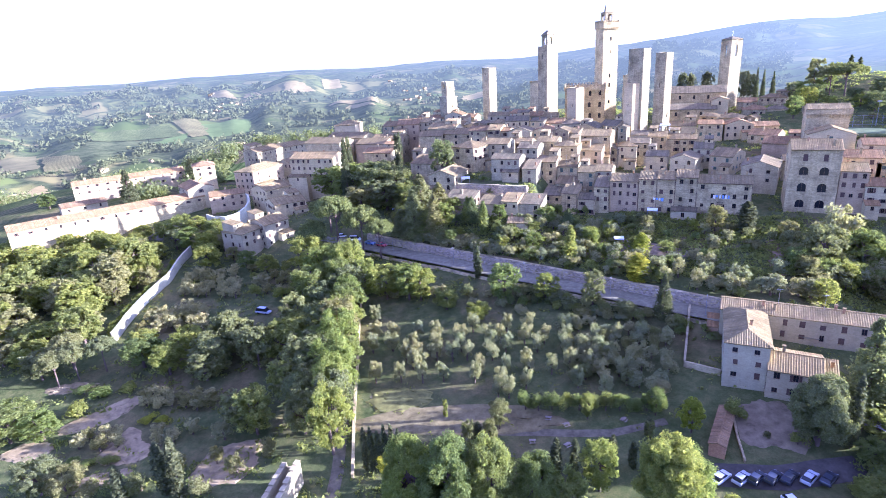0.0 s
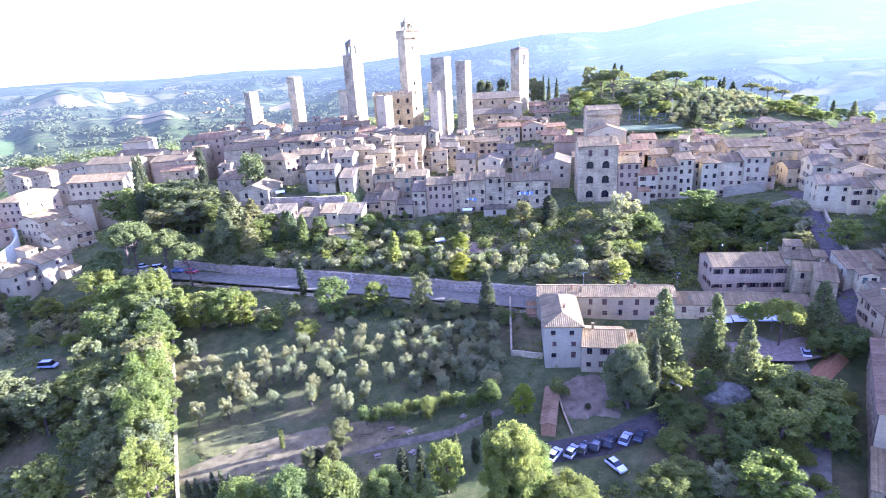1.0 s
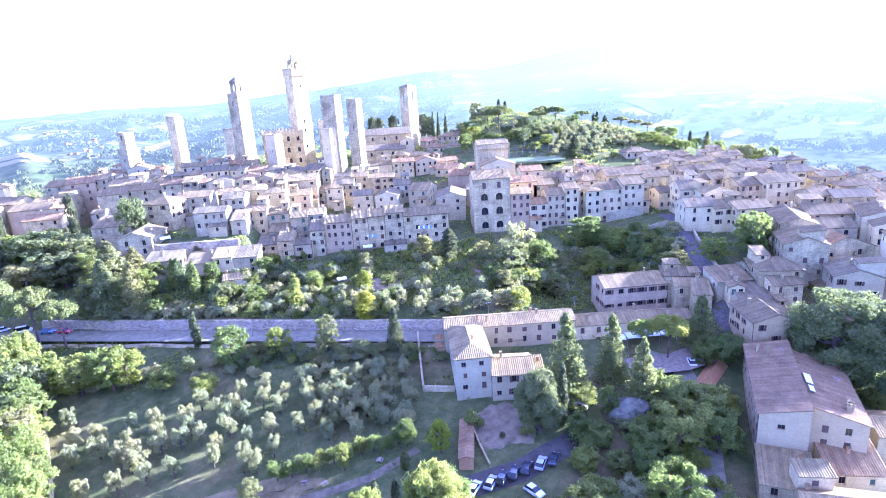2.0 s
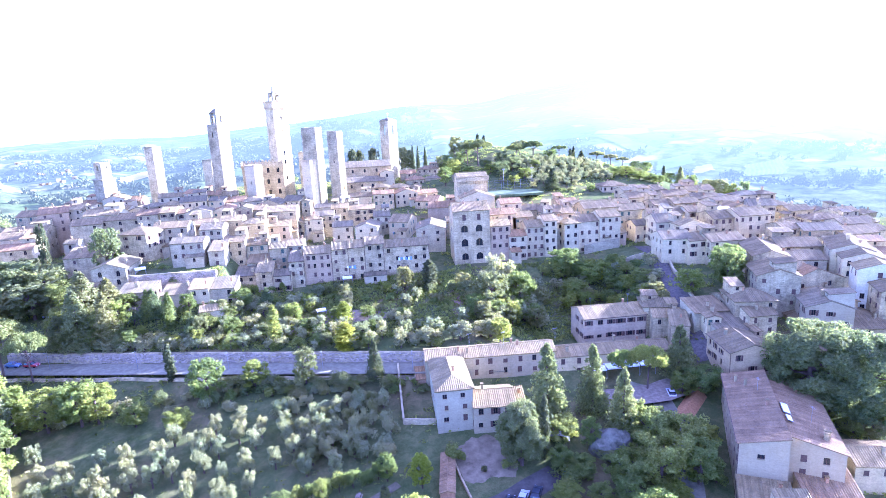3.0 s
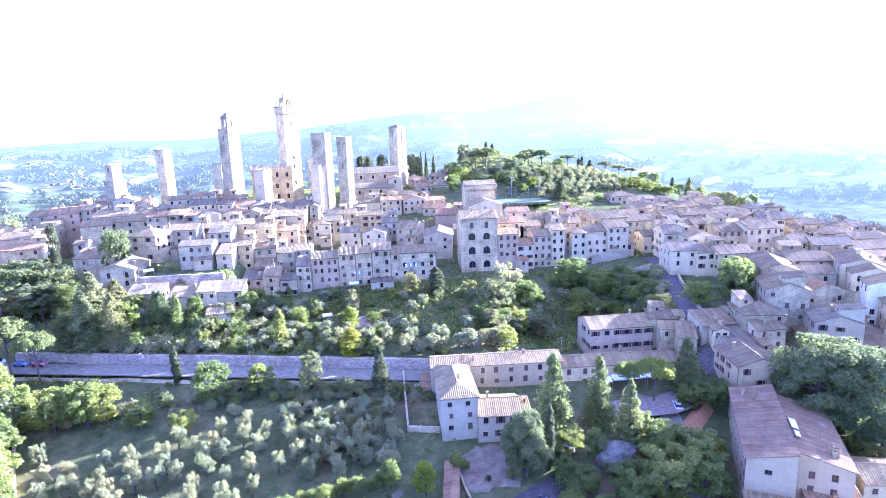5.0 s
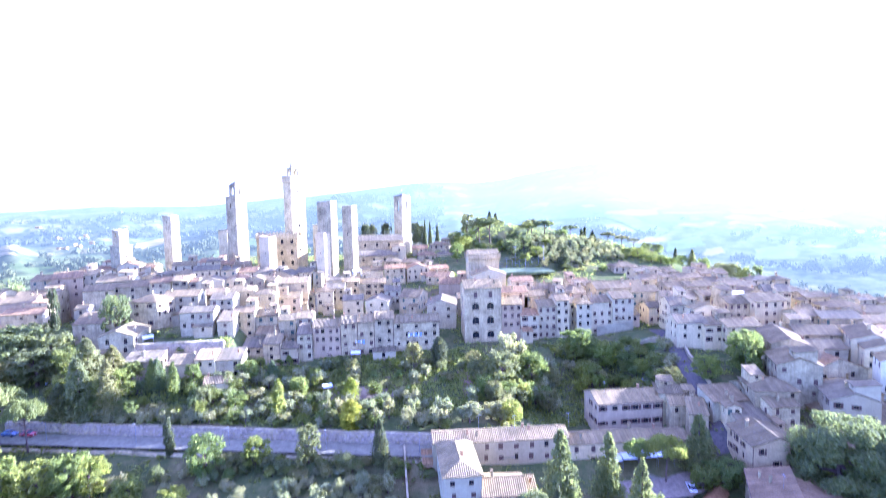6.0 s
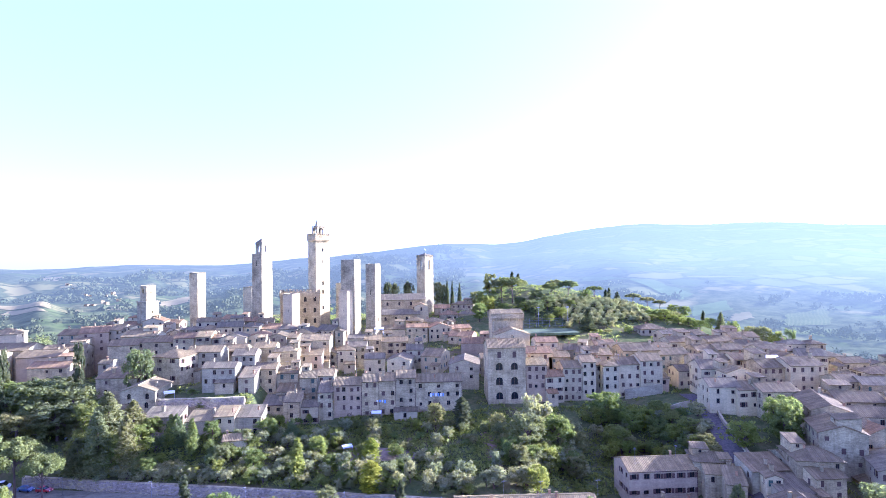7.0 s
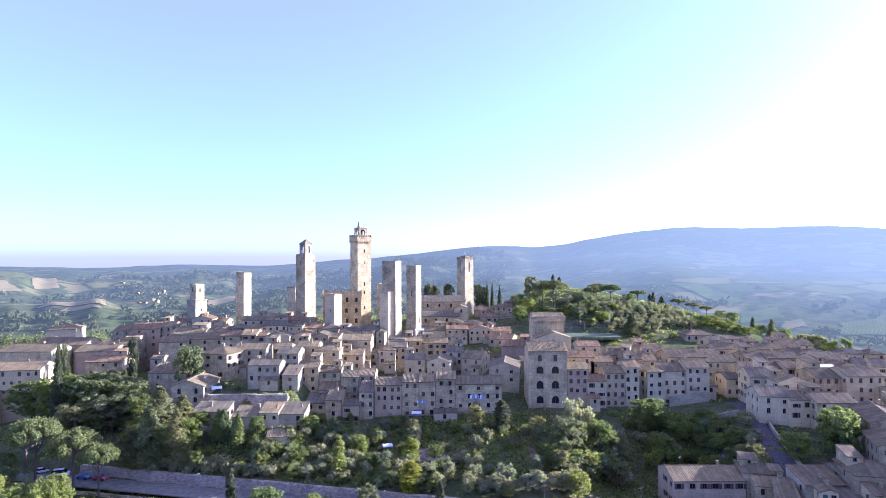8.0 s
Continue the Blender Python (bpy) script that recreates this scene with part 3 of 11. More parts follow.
def attic_room(ob, rng, w, d, h, top_z, wall, tile):
    aw, ad = rng.uniform(0.3, 0.5) * w, rng.uniform(0.4, 0.55) * d
    cx, y0 = rng.choice((-1, 1)) * (w - aw) / 2 * 0.85, rng.uniform(-0.1, 0.3) * d
    y0 = min(y0, d / 2 - ad - 0.1)
    z0 = h - 0.5
    z1 = max(top_z(cx, max(-d / 2, y0)), top_z(cx, y0 + ad), h) + rng.uniform(1.3, 2.1)
    small_block("attic_room", ob, cx, y0, aw, ad, z0, z1, 0.14 * ad, wall, tile, (aw / 2 - 0.4, aw / 2 + 0.4, z1 - 1.25, z1 - 0.35, False))


def lean_to(ob, rng, w, d, h, wall, tile):
    aw, ad = rng.uniform(0.4, 0.6) * w, rng.uniform(2.2, 3.2)
    cx, z1 = rng.choice((-1, 1)) * (w - aw) / 2, h * rng.uniform(0.4, 0.62)
    small_block("lean_to", ob, cx, -d / 2 - ad, aw, ad - 0.01, -1.0, z1, 0.25 * ad, wall, tile, (aw / 2 - 0.45, aw / 2 + 0.45, z1 - 1.8, z1 - 0.5, False))


WALL_WORDS = {"grey": "grey stone", "beige": "beige stone", "pink": "faded pink plaster", "ochre": "ochre plaster", "cream": "cream plaster",
              "white": "pale white plaster", "brick": "red brick", "pale": "pale stone", "rough": "rough stone", "plaster": "warm cream plaster", "limewash": "white limewashed"}
ROOF_WORDS = {"gable_x": "pitched", "gable_y": "gabled", "hip": "hipped", "shed": "lean-to"}
COUNT = [0]
HOUSES = []


def house(x, y, w, d, top, yaw=0.0, roof="gable_x", wall="grey", tile="brown", rise=None, base=None, cols=None, rows=None, arch=False,
          win=(1.05, 1.55), fill=0.88, style=None, side_fill=0.55, chimneys=1, name="house", label="", storey=3.1, over=0.45, group="houses of the hill town", front=None, ends=None, fine=False, pipes=False):
    """A town house: walls with real openings, tiled roof, windows, chimneys. top is the height of its eaves above datum."""
    COUNT[0] += 1
    rng = random.Random(COUNT[0] * 7 + 3)
    m0 = pose(x, y, 0, 0, 0, yaw)
    foot = min(ground_z(*(m0 @ Vector((sx * w / 2, sy * d / 2, 0))).xy) for sx in (-1, 1) for sy in (-1, 1)) - 0.4
    z0 = foot if base is None else base
    h = max(2.2, top - z0)
    ob = new(name)
    ob.matrix_world = pose(x, y, z0, 0, 0, yaw)
    tagged(ob, label or f"{WALL_WORDS[wall]} town house with {ROOF_WORDS[roof]} {'grey-brown' if tile != 'red' else 'reddish'} tile roof", "house", group)
    ww, wh = win
    sides = [(w, lambda u, v, i: (-w / 2 + u, -d / 2 + i, v), fill, cols), (d, lambda u, v, i: (w / 2 - i, -d / 2 + u, v), side_fill, None),
             (w, lambda u, v, i: (w / 2 - u, d / 2 - i, v), 0.0, None), (d, lambda u, v, i: (-w / 2 + i, d / 2 - u, v), side_fill, None)]
    g = Geo()
    style = style or rng.choice(("plain", "plain", "shut_brown", "shut_green", "open_brown"))
    visible = min(h, (rows or 4) * storey + 0.4)
    for k, (L, place, fl, cc) in enumerate(sides):
        # the sides turned to the hill stay blank
        away = (m0.to_3x3() @ Vector(((0, -1), (1, 0), (0, 1), (-1, 0))[k]).to_3d()).xy.dot(Vector((x, y)).normalized())
        if k in (1, 3) and away > 0.08 and not (ends and k in ends):
            fl = 0.0
        holes = auto_holes(rng, L, h, ww, wh, storey, arch and k == 0, fl, cc, rows or max(1, int((visible - 0.3) / storey)), 0.9) if fl > 0 else []
        if k == 0 and front or ends and k in ends:
            holes = [(L * s - fw / 2, L * s + fw / 2, h - below - fh, h - below, fa) for s, below, fw, fh, fa in (front if k == 0 else ends[k]) if h - below - fh > 0.1]
        wall_side(g, L, 0, h, holes, place)
        for u0, u1, v0, v1, ar in holes:
            st = style if rng.random() < 0.75 else "plain"
            put_window(u1 - u0, v1 - v0, "plain" if ar else st, ob, pose(*place((u0 + u1) / 2, v0, 0), 0, 0, 90 * k), fine)
    g.face([(-w / 2, -d / 2, 0), (-w / 2, d / 2, 0), (w / 2, d / 2, 0), (w / 2, -d / 2, 0)])
    rg = Geo()
    o2 = over
    if roof == "gable_x":
        rs = rise or d * 0.17
        sl = rs / (d / 2)
        for s in (-1, 1):
            roof_slope(rg, (-s * -1 * (w / 2 + 0.2) * 1, s * (d / 2 + o2), h - sl * o2), (-s, 0, 0), w + 0.4, (0, -s * (d / 2 + o2), rs + sl * o2), 0, w + 0.4)
        ridge_cap(rg, (-w / 2 - 0.2, 0, h + rs), (w / 2 + 0.2, 0, h + rs))
        for s in (-1, 1):
            g.face([(s * w / 2, -d / 2, h), (s * w / 2, d / 2, h), (s * w / 2, 0, h + rs - 0.02)])
        top_z = lambda px, py: h + rs * (1 - abs(py) / (d / 2))
    elif roof == "gable_y":
        rs = rise or w * 0.17
        sl = rs / (w / 2)
        for s in (-1, 1):
            roof_slope(rg, (s * (w / 2 + o2), s * (d / 2 + 0.2) * -1, h - sl * o2), (0, s, 0), d + 0.4, (-s * (w / 2 + o2), 0, rs + sl * o2), 0, d + 0.4)
        ridge_cap(rg, (0, -d / 2 - 0.2, h + rs), (0, d / 2 + 0.2, h + rs))
        for s in (-1, 1):
            g.face([(-w / 2, s * d / 2, h), (w / 2, s * d / 2, h), (0, s * d / 2, h + rs - 0.02)])
        top_z = lambda px, py: h + rs * (1 - abs(px) / (w / 2))
    elif roof == "shed":
        rs = rise or d * 0.22
        sl = rs / d
        roof_slope(rg, (-w / 2 - 0.2, -d / 2 - o2, h - sl * o2), (1, 0, 0), w + 0.4, (0, d + o2 + 0.15, sl * (d + o2 + 0.15)), 0, w + 0.4)
        for s in (-1, 1):
            g.face([(s * w / 2, -d / 2, h), (s * w / 2, d / 2, h), (s * w / 2, d / 2, h + rs - 0.02)])
        g.face([(-w / 2, d / 2, h), (w / 2, d / 2, h), (w / 2, d / 2, h + rs - 0.02), (-w / 2, d / 2, h + rs - 0.02)])
        top_z = lambda px, py: h + rs * (py + d / 2) / d
    else:
        W, D = w / 2 + o2, d / 2 + o2
        rs = rise or min(w, d) * 0.18
        run = min(W, D)
        hz = h - rs / min(w / 2, d / 2) * o2
        up = rs + h - hz
        for s in (-1, 1):
            roof_slope(rg, (s * W, s * D, hz), (-s, 0, 0), 2 * W, (0, -s * run, up), run, 2 * W - run)
            roof_slope(rg, (s * W, -s * D, hz), (0, s, 0), 2 * D, (-s * run, 0, up), run, 2 * D - run)
        if W >= D:
            ridge_cap(rg, (-W + D, 0, h + rs), (W - D, 0, h + rs))
        else:
            ridge_cap(rg, (0, -D + W, h + rs), (0, D - W, h + rs))
        top_z = lambda px, py: h + rs * min(1, (min(w / 2 - abs(px), d / 2 - abs(py))) / min(w / 2, d / 2))
    HOUSES.append((ob, w, d))
    part("wall", g, STONE[wall], ob)
    part("roof", rg, TILE[tile], ob)
    if pipes:
        pg = Geo()
        pg.tube((w / 2 - 0.15, -d / 2 - 0.1, 0), (w / 2 - 0.15, -d / 2 - 0.1, h - 0.1), 0.07, 0.07, 6)
        part("drainpipe", pg, SHUT_BROWN, ob)
        pg = Geo()
        pg.tube((-w / 2, -d / 2 - over - 0.02, h - 0.16), (w / 2, -d / 2 - over - 0.02, h - 0.16), 0.08, 0.08, 6)
        part("gutter", pg, SHUT_BROWN, ob)
    if name == "house" and not fine and w > 5 and d > 6:
        if rng.random() < 0.38:
            attic_room(ob, rng, w, d, h, top_z, wall, tile)
        if h > 7.5 and rng.random() < 0.3:
            lean_to(ob, rng, w, d, h, wall, tile)
    for k in range(chimneys):
        px, py = rng.uniform(-0.4, 0.4) * w, rng.uniform(-0.3, 0.35) * d
        c = part("chimney", chimney_mesh(rng.randrange(3)), None, ob)
        c.matrix_local = pose(px, py, top_z(px, py) - 0.1, 0, 0, rng.choice((0, 90)))
    return ob


# ---- builders: towers ----
def tower(x, y, z0, sx, sy, top, yaw, wall="pale", slots=(), crown="plain", label="", taper=0.0):
    """A tall medieval tower. slots: (side, share along, height below the top, width, height) of its openings."""
    ob = new("medieval_tower")
    ob.matrix_world = pose(x, y, z0, 0, 0, yaw)
    tagged(ob, label, "tower", "towers of the hill town")
    h = top - z0
    k = lambda v: 1 - taper * v / h
    sides = [(sx, lambda u, v, i: ((-sx / 2 + u) * k(v), (-sy / 2 + i) * k(v), v)), (sy, lambda u, v, i: ((sx / 2 - i) * k(v), (-sy / 2 + u) * k(v), v)),
             (sx, lambda u, v, i: ((sx / 2 - u) * k(v), (sy / 2 - i) * k(v), v)), (sy, lambda u, v, i: ((-sx / 2 + i) * k(v), (sy / 2 - u) * k(v), v))]
    g = Geo()
    for n, (L, place) in enumerate(sides):
        holes = []
        for side, share, below, w, hh in slots:
            if side == n:
                holes.append((L * share - w / 2, L * share + w / 2, h - below - hh, h - below, w > 0.85))
        wall_side(g, L, 0, h, holes, place, 0.7)
        for u0, u1, v0, v1, ar in holes:
            if v1 - v0 < 3.0:
                pg = Geo()
                pg.face([(-(u1 - u0) / 2, 0.5, 0), ((u1 - u0) / 2, 0.5, 0), ((u1 - u0) / 2, 0.5, v1 - v0), (-(u1 - u0) / 2, 0.5, v1 - v0)], 0)
                o = part("window", pg, GLASS, ob)
                o.matrix_local = pose(*place((u0 + u1) / 2, v0, 0), 0, 0, 90 * n)
    a, b = sx / 2 * (1 - taper), sy / 2 * (1 - taper)
    g.face([(-a, -b, h - 0.8), (a, -b, h - 0.8), (a, b, h - 0.8), (-a, b, h - 0.8)])
    for s in (-1, 1):
        g.box(-a, s * b - (0.5 if s > 0 else 0), h - 0.8, a, s * b + (0.5 if s < 0 else 0), h + 0.004)
        g.box(s * a - (0.5 if s > 0 else 0), -b, h - 0.8, s * a + (0.5 if s < 0 else 0), b, h + 0.008)
    part("shaft", g, STONE[wall], ob)
    if crown == "battlement":
        c = Geo()
        e = 0.42
        c.box(-a - e, -b - e, h - 3.4, a + e, b + e, h - 0.5)
        for s in (-1, 1):
            for i in range(7):
                t = -1 + 2 * (i + 0.5) / 7
                c.box(t * a - 0.3, s * (b + e) - 0.3, h - 4.2, t * a + 0.3, s * (b + e) + 0.1 * s, h - 3.4)
                c.box(s * (a + e) - 0.3, t * b - 0.3, h - 4.2, s * (a + e) + 0.1 * s, t * b + 0.3, h - 3.4)
                c.box(t * (a + e) - 0.32, s * (b + e) - 0.3, h - 0.5, t * (a + e) + 0.32, s * (b + e) + 0.28, h + 0.35)
                c.box(s * (a + e) - 0.3, t * (b + e) - 0.32, h - 0.5, s * (a + e) + 0.28, t * (b + e) + 0.32, h + 0.35)
        part("battlement", c, STONE["beige"], ob)
        belfry(ob, h - 0.5, 5.4, 5.2, 1.35)
        p = Geo()
        p.tube((-0.9, 0.5, h + 4.6), (-0.9, 0.5, h + 8.8), 1.1, 0.05, 8)
        part("spire", p, STONE["pale"], ob)
    if crown == "belfry":
        belfry(ob, h, 4.6, 5.6, 1.35)
        p = Geo()
        q = 2.7
        for i in range(4):
            ca = [(-q, -q), (q, -q), (q, q), (-q, q)]
            p.face([(*ca[i], h + 5.6), (*ca[(i + 1) % 4], h + 5.6), (0, 0, h + 8.2)])
        p.face([(-q, q, h + 5.6), (q, q, h + 5.6), (q, -q, h + 5.6), (-q, -q, h + 5.6)])
        part("roof", p, TILE["grey"], ob)
    if crown == "storey":
        g = Geo()
        q, up = sx * 0.37, 8.6
        for n in range(4):
            place = lambda u, v, i, n=n: tuple(Matrix.Rotation(n * math.pi / 2, 3, "Z") @ Vector((-q + u, -q + i, h + v)))
            wall_side(g, 2 * q, -0.8, up, [(q - 0.7, q + 0.7, up - 4.2, up - 1.6, True)], place, 0.6)
        g.face([(-q, -q, up + h - 0.3), (q, -q, up + h - 0.3), (q, q, up + h - 0.3), (-q, q, up + h - 0.3)])
        part("upper_storey", g, STONE["beige"], ob)
        g = Geo()
        g.box(-sx * 0.56, -sx * 0.56, h - 0.5, sx * 0.56, sx * 0.56, h + 0.12)
        part("cornice", g, STONE["pale"], ob)
    if crown == "cross":
        p = Geo()
        q = a
        for i in range(4):
            ca = [(-q, -q), (q, -q), (q, q), (-q, q)]
            p.face([(*ca[i], h + 0.01), (*ca[(i + 1) % 4], h + 0.01), (0, 0, h + 1.4)])
        part("roof", p, TILE["grey"], ob)
        p = Geo()
        p.tube((0, 0, h + 1.2), (0, 0, h + 4.6), 0.09, 0.06)
        p.box(-0.7, -0.06, h + 3.6, 0.7, 0.06, h + 3.75)
        part("cross", p, METAL, ob)
    return ob


def belfry(ob, z, side, height, pier):
    g = Geo()
    q = side / 2
    for n in range(4):
        place = lambda u, v, i, n=n: tuple(Matrix.Rotation(n * math.pi / 2, 3, "Z") @ Vector((-q + u, -q + i, z + v)))
        wall_side(g, side, 0, height, [(pier, side - pier, 0.8, height - 1.2, True)], place, 1.0)
    g.face([(-q, -q, z + height), (q, -q, z + height), (q, q, z + height), (-q, q, z + height)])
    g.box(-q - 0.15, -q - 0.15, z + height - 0.3, q + 0.15, q + 0.15, z + height + 0.05)
    part("belfry", g, STONE["pale"], ob)


# ---- builders: trees ----
def leaf_cloud(rng, centres, per, size, flat=0.0, up=0.25):
    """Tufts of leaves over clumps (centre, radii)."""
    vs, fs = [], []
    nr = np.random.RandomState(rng.randrange(99999))
    for (cx, cy, cz), (rx, ry, rz) in centres:
        k = max(6, int(per))
        d = nr.normal(size=(k, 3))
        d /= np.linalg.norm(d, axis=1)[:, None]
        rad = nr.uniform(0.3, 1.0, (k, 1)) ** 0.5 * nr.uniform(0.85, 1.22, (k, 1))
        c = np.array((cx, cy, cz)) + d * rad * np.array((rx, ry, rz))
        out = c - np.array((0, 0, 0.5))
        out /= np.linalg.norm(out, axis=1)[:, None] + 1e-6
        nn = d * 0.5 + out * 0.6 + nr.normal(size=(k, 3)) * 0.75 + np.array((0, 0, up))
        nn /= np.linalg.norm(nn, axis=1)[:, None]
        a = np.cross(nn, nr.normal(size=(k, 3)))
        a /= np.linalg.norm(a, axis=1)[:, None] + 1e-9
        b = np.cross(nn, a)
        s = size * nr.uniform(0.6, 1.35, (k, 1))
        base = len(vs)
        q = np.stack([c - a * s * 0.6 - b * s * 0.3, c + a * s * 0.6 - b * s * 0.3 + nn * s * 0.1, c + b * s * 0.75 + nn * s * 0.12], 1)
        vs += [tuple(p) for p in q.reshape(-1, 3)]
        fs += [(base + 3 * i, base + 3 * i + 1, base + 3 * i + 2) for i in range(k)]
    g = Geo()
    g.v, g.f, g.m = vs, fs, [0] * len(fs)
    return g


def limbs(g, rng, base, top, r, tips, bend=0.25):
    base, top = Vector(base), Vector(top)
    mid = base.lerp(top, 0.5) + Vector((rng.uniform(-bend, bend), rng.uniform(-bend, bend), 0))
    g.tube(base - Vector((0, 0, 0.5)), mid, r * 1.25, r * 0.8, 7)
    g.tube(mid, top, r * 0.8, r * 0.5, 7)
    for t in tips:
        t = Vector(t)
        start = mid.lerp(top, rng.uniform(0.2, 0.95))
        elbow = start.lerp(t, 0.5) + Vector((0, 0, -0.1 * (t - start).length))
        g.tube(start, elbow, r * 0.42, r * 0.26, 5)
        g.tube(elbow, t, r * 0.26, r * 0.07, 5)


TREES = {}


def tree_model(kind, leaf, seed, near=0):
    """Trunk and crown meshes of unit height, about 0.7 wide; built once per kind."""
    key = (kind, leaf, seed, near)
    if key in TREES:
        return TREES[key]
    rng = random.Random(hash((kind == "olive", kind == "cypress", kind == "pine", seed)) % 9999 + len(kind) * 31 + seed)
    clumps, g, size, per = [], Geo(), 0.06, 60
    if kind == "broad":
        lean, turn = rng.uniform(0.0, 0.06), rng.uniform(0, 6.28)
        for i in range(96):
            t = 2 * math.pi * rng.random()
            hz = rng.uniform(0.2, 0.92)
            rad = 0.31 * math.sin(math.pi * min(0.93, (hz - 0.05) / 0.98)) ** 0.7 * rng.uniform(0.4, 1.0) * (1 + 0.22 * math.sin(3 * t + turn)) + lean * hz
            q = rng.uniform(0.035, 0.095)
            clumps.append(((rad * math.cos(t), rad * math.sin(t), hz), (q, q, q * 0.8)))
        limbs(g, rng, (0, 0, 0), (0.02, 0.01, 0.6), 0.028, [c[0] for c in clumps[:9]], 0.03)
        size, per = {0: (0.038, 44), 1: (0.03, 64), 2: (0.023, 120)}[near]
    elif kind == "oak":
        for i in range(120):
            t = 2 * math.pi * rng.random()
            hz = rng.uniform(0.2, 0.92)
            rad = 0.33 * math.sin(math.pi * min(0.95, (hz - 0.02) / 0.98)) ** 0.6 * rng.uniform(0.55, 1.0)
            q = rng.uniform(0.05, 0.1)
            clumps.append(((rad * math.cos(t), rad * math.sin(t), hz), (q, q, q * 0.8)))
        limbs(g, rng, (0, 0, 0), (0.02, 0.01, 0.6), 0.03, [c[0] for c in clumps[:12]], 0.03)
        size, per = 0.0155, 420
    elif kind == "olive":
        for i in range(26):
            t = 2 * math.pi * rng.random()
            hz = rng.uniform(0.28, 0.84)
            rad = 0.36 * math.sin(math.pi * min(0.95, (hz - 0.12) / 0.85)) ** 0.5 * rng.uniform(0.3, 1.0)
            q = rng.uniform(0.08, 0.18)
            clumps.append(((rad * math.cos(t), rad * math.sin(t), hz), (q, q, q * 0.85)))
        limbs(g, rng, (0, 0, 0), (0.05, -0.03, 0.42), 0.05, [c[0] for c in clumps[:7]], 0.06)
        size, per = (0.036, 130) if near == 2 else (0.055, 66)
    elif kind == "cypress":
        for i in range(26):
            hz = 0.05 + 0.93 * i / 25
            q = 0.075 * (math.sin(math.pi * min(1, hz * 0.9 + 0.1)) ** 0.6) + 0.006
            t = 2 * math.pi * rng.random()
            clumps.append(((0.3 * q * math.cos(t), 0.3 * q * math.sin(t), hz), (q, q, 0.05)))
        limbs(g, rng, (0, 0, 0), (0, 0, 0.5), 0.014, [], 0.0)
        size, per = 0.03, 80
    elif kind == "conifer":
        for i in range(24):
            hz = 0.1 + 0.87 * i / 23
            q = 0.25 * (1 - hz) ** 0.75 + 0.012
            k = 7 if i < 14 else 4
            for j in range(k):
                t = 2 * math.pi * (j / k + rng.random() * 0.25)
                f = rng.uniform(0.45, 0.8)
                clumps.append(((f * q * math.cos(t), f * q * math.sin(t), hz - 0.25 * f * q + rng.uniform(-0.015, 0.015)), (q * 0.46, q * 0.46, 0.028)))
        limbs(g, rng, (0, 0, 0), (0, 0, 0.95), 0.017, [], 0.0)
        size, per = 0.02, 64
    elif kind == "pine":
        for i in range(52):
            t, rad = 2 * math.pi * rng.random(), 0.36 * math.sqrt(rng.random())
            q = rng.uniform(0.065, 0.11)
            clumps.append(((rad * math.cos(t), rad * math.sin(t), 0.7 + 0.21 * (1 - (rad / 0.42) ** 2) + rng.uniform(-0.05, 0.03)), (q, q, q * 0.9)))
        limbs(g, rng, (0, 0, 0), (0.02, 0, 0.74), 0.022, [(c[0][0] * 0.8, c[0][1] * 0.8, c[0][2] - 0.06) for c in clumps[:12]], 0.02)
        size, per = 0.024, 220
    else:
        for i in range(9):
            t, rad = 2 * math.pi * rng.random(), 0.35 * math.sqrt(rng.random())
            q = rng.uniform(0.16, 0.27)
            clumps.append(((rad * math.cos(t), rad * math.sin(t), rng.uniform(0.25, 0.68)), (q, q, q)))
        limbs(g, rng, (0, 0, 0), (0, 0, 0.35), 0.035, [c[0] for c in clumps[:4]], 0.05)
        size, per = (0.05, 200) if near == 2 else (0.075, 90)
    cg = leaf_cloud(rng, clumps, per, size)
    TREES[key] = (g.mesh("trunk", [BARK]), cg.mesh("crown", [LEAF[leaf]]))
    return TREES[key]


TREE_WORDS = {"oak": "very large round-crowned green tree", "broad": "leafy green broadleaf tree", "olive": "silvery grey-green olive tree", "cypress": "slender dark cypress", "conifer": "tall dark conifer",
              "pine": "umbrella pine with bare trunk", "bush": "rounded green bush"}
LEAF_WORDS = {"bright": "sunlit bright green", "dark": "deep green", "yellow": "yellow-green", "dry": "dry olive-green", "broad": "mid-green"}


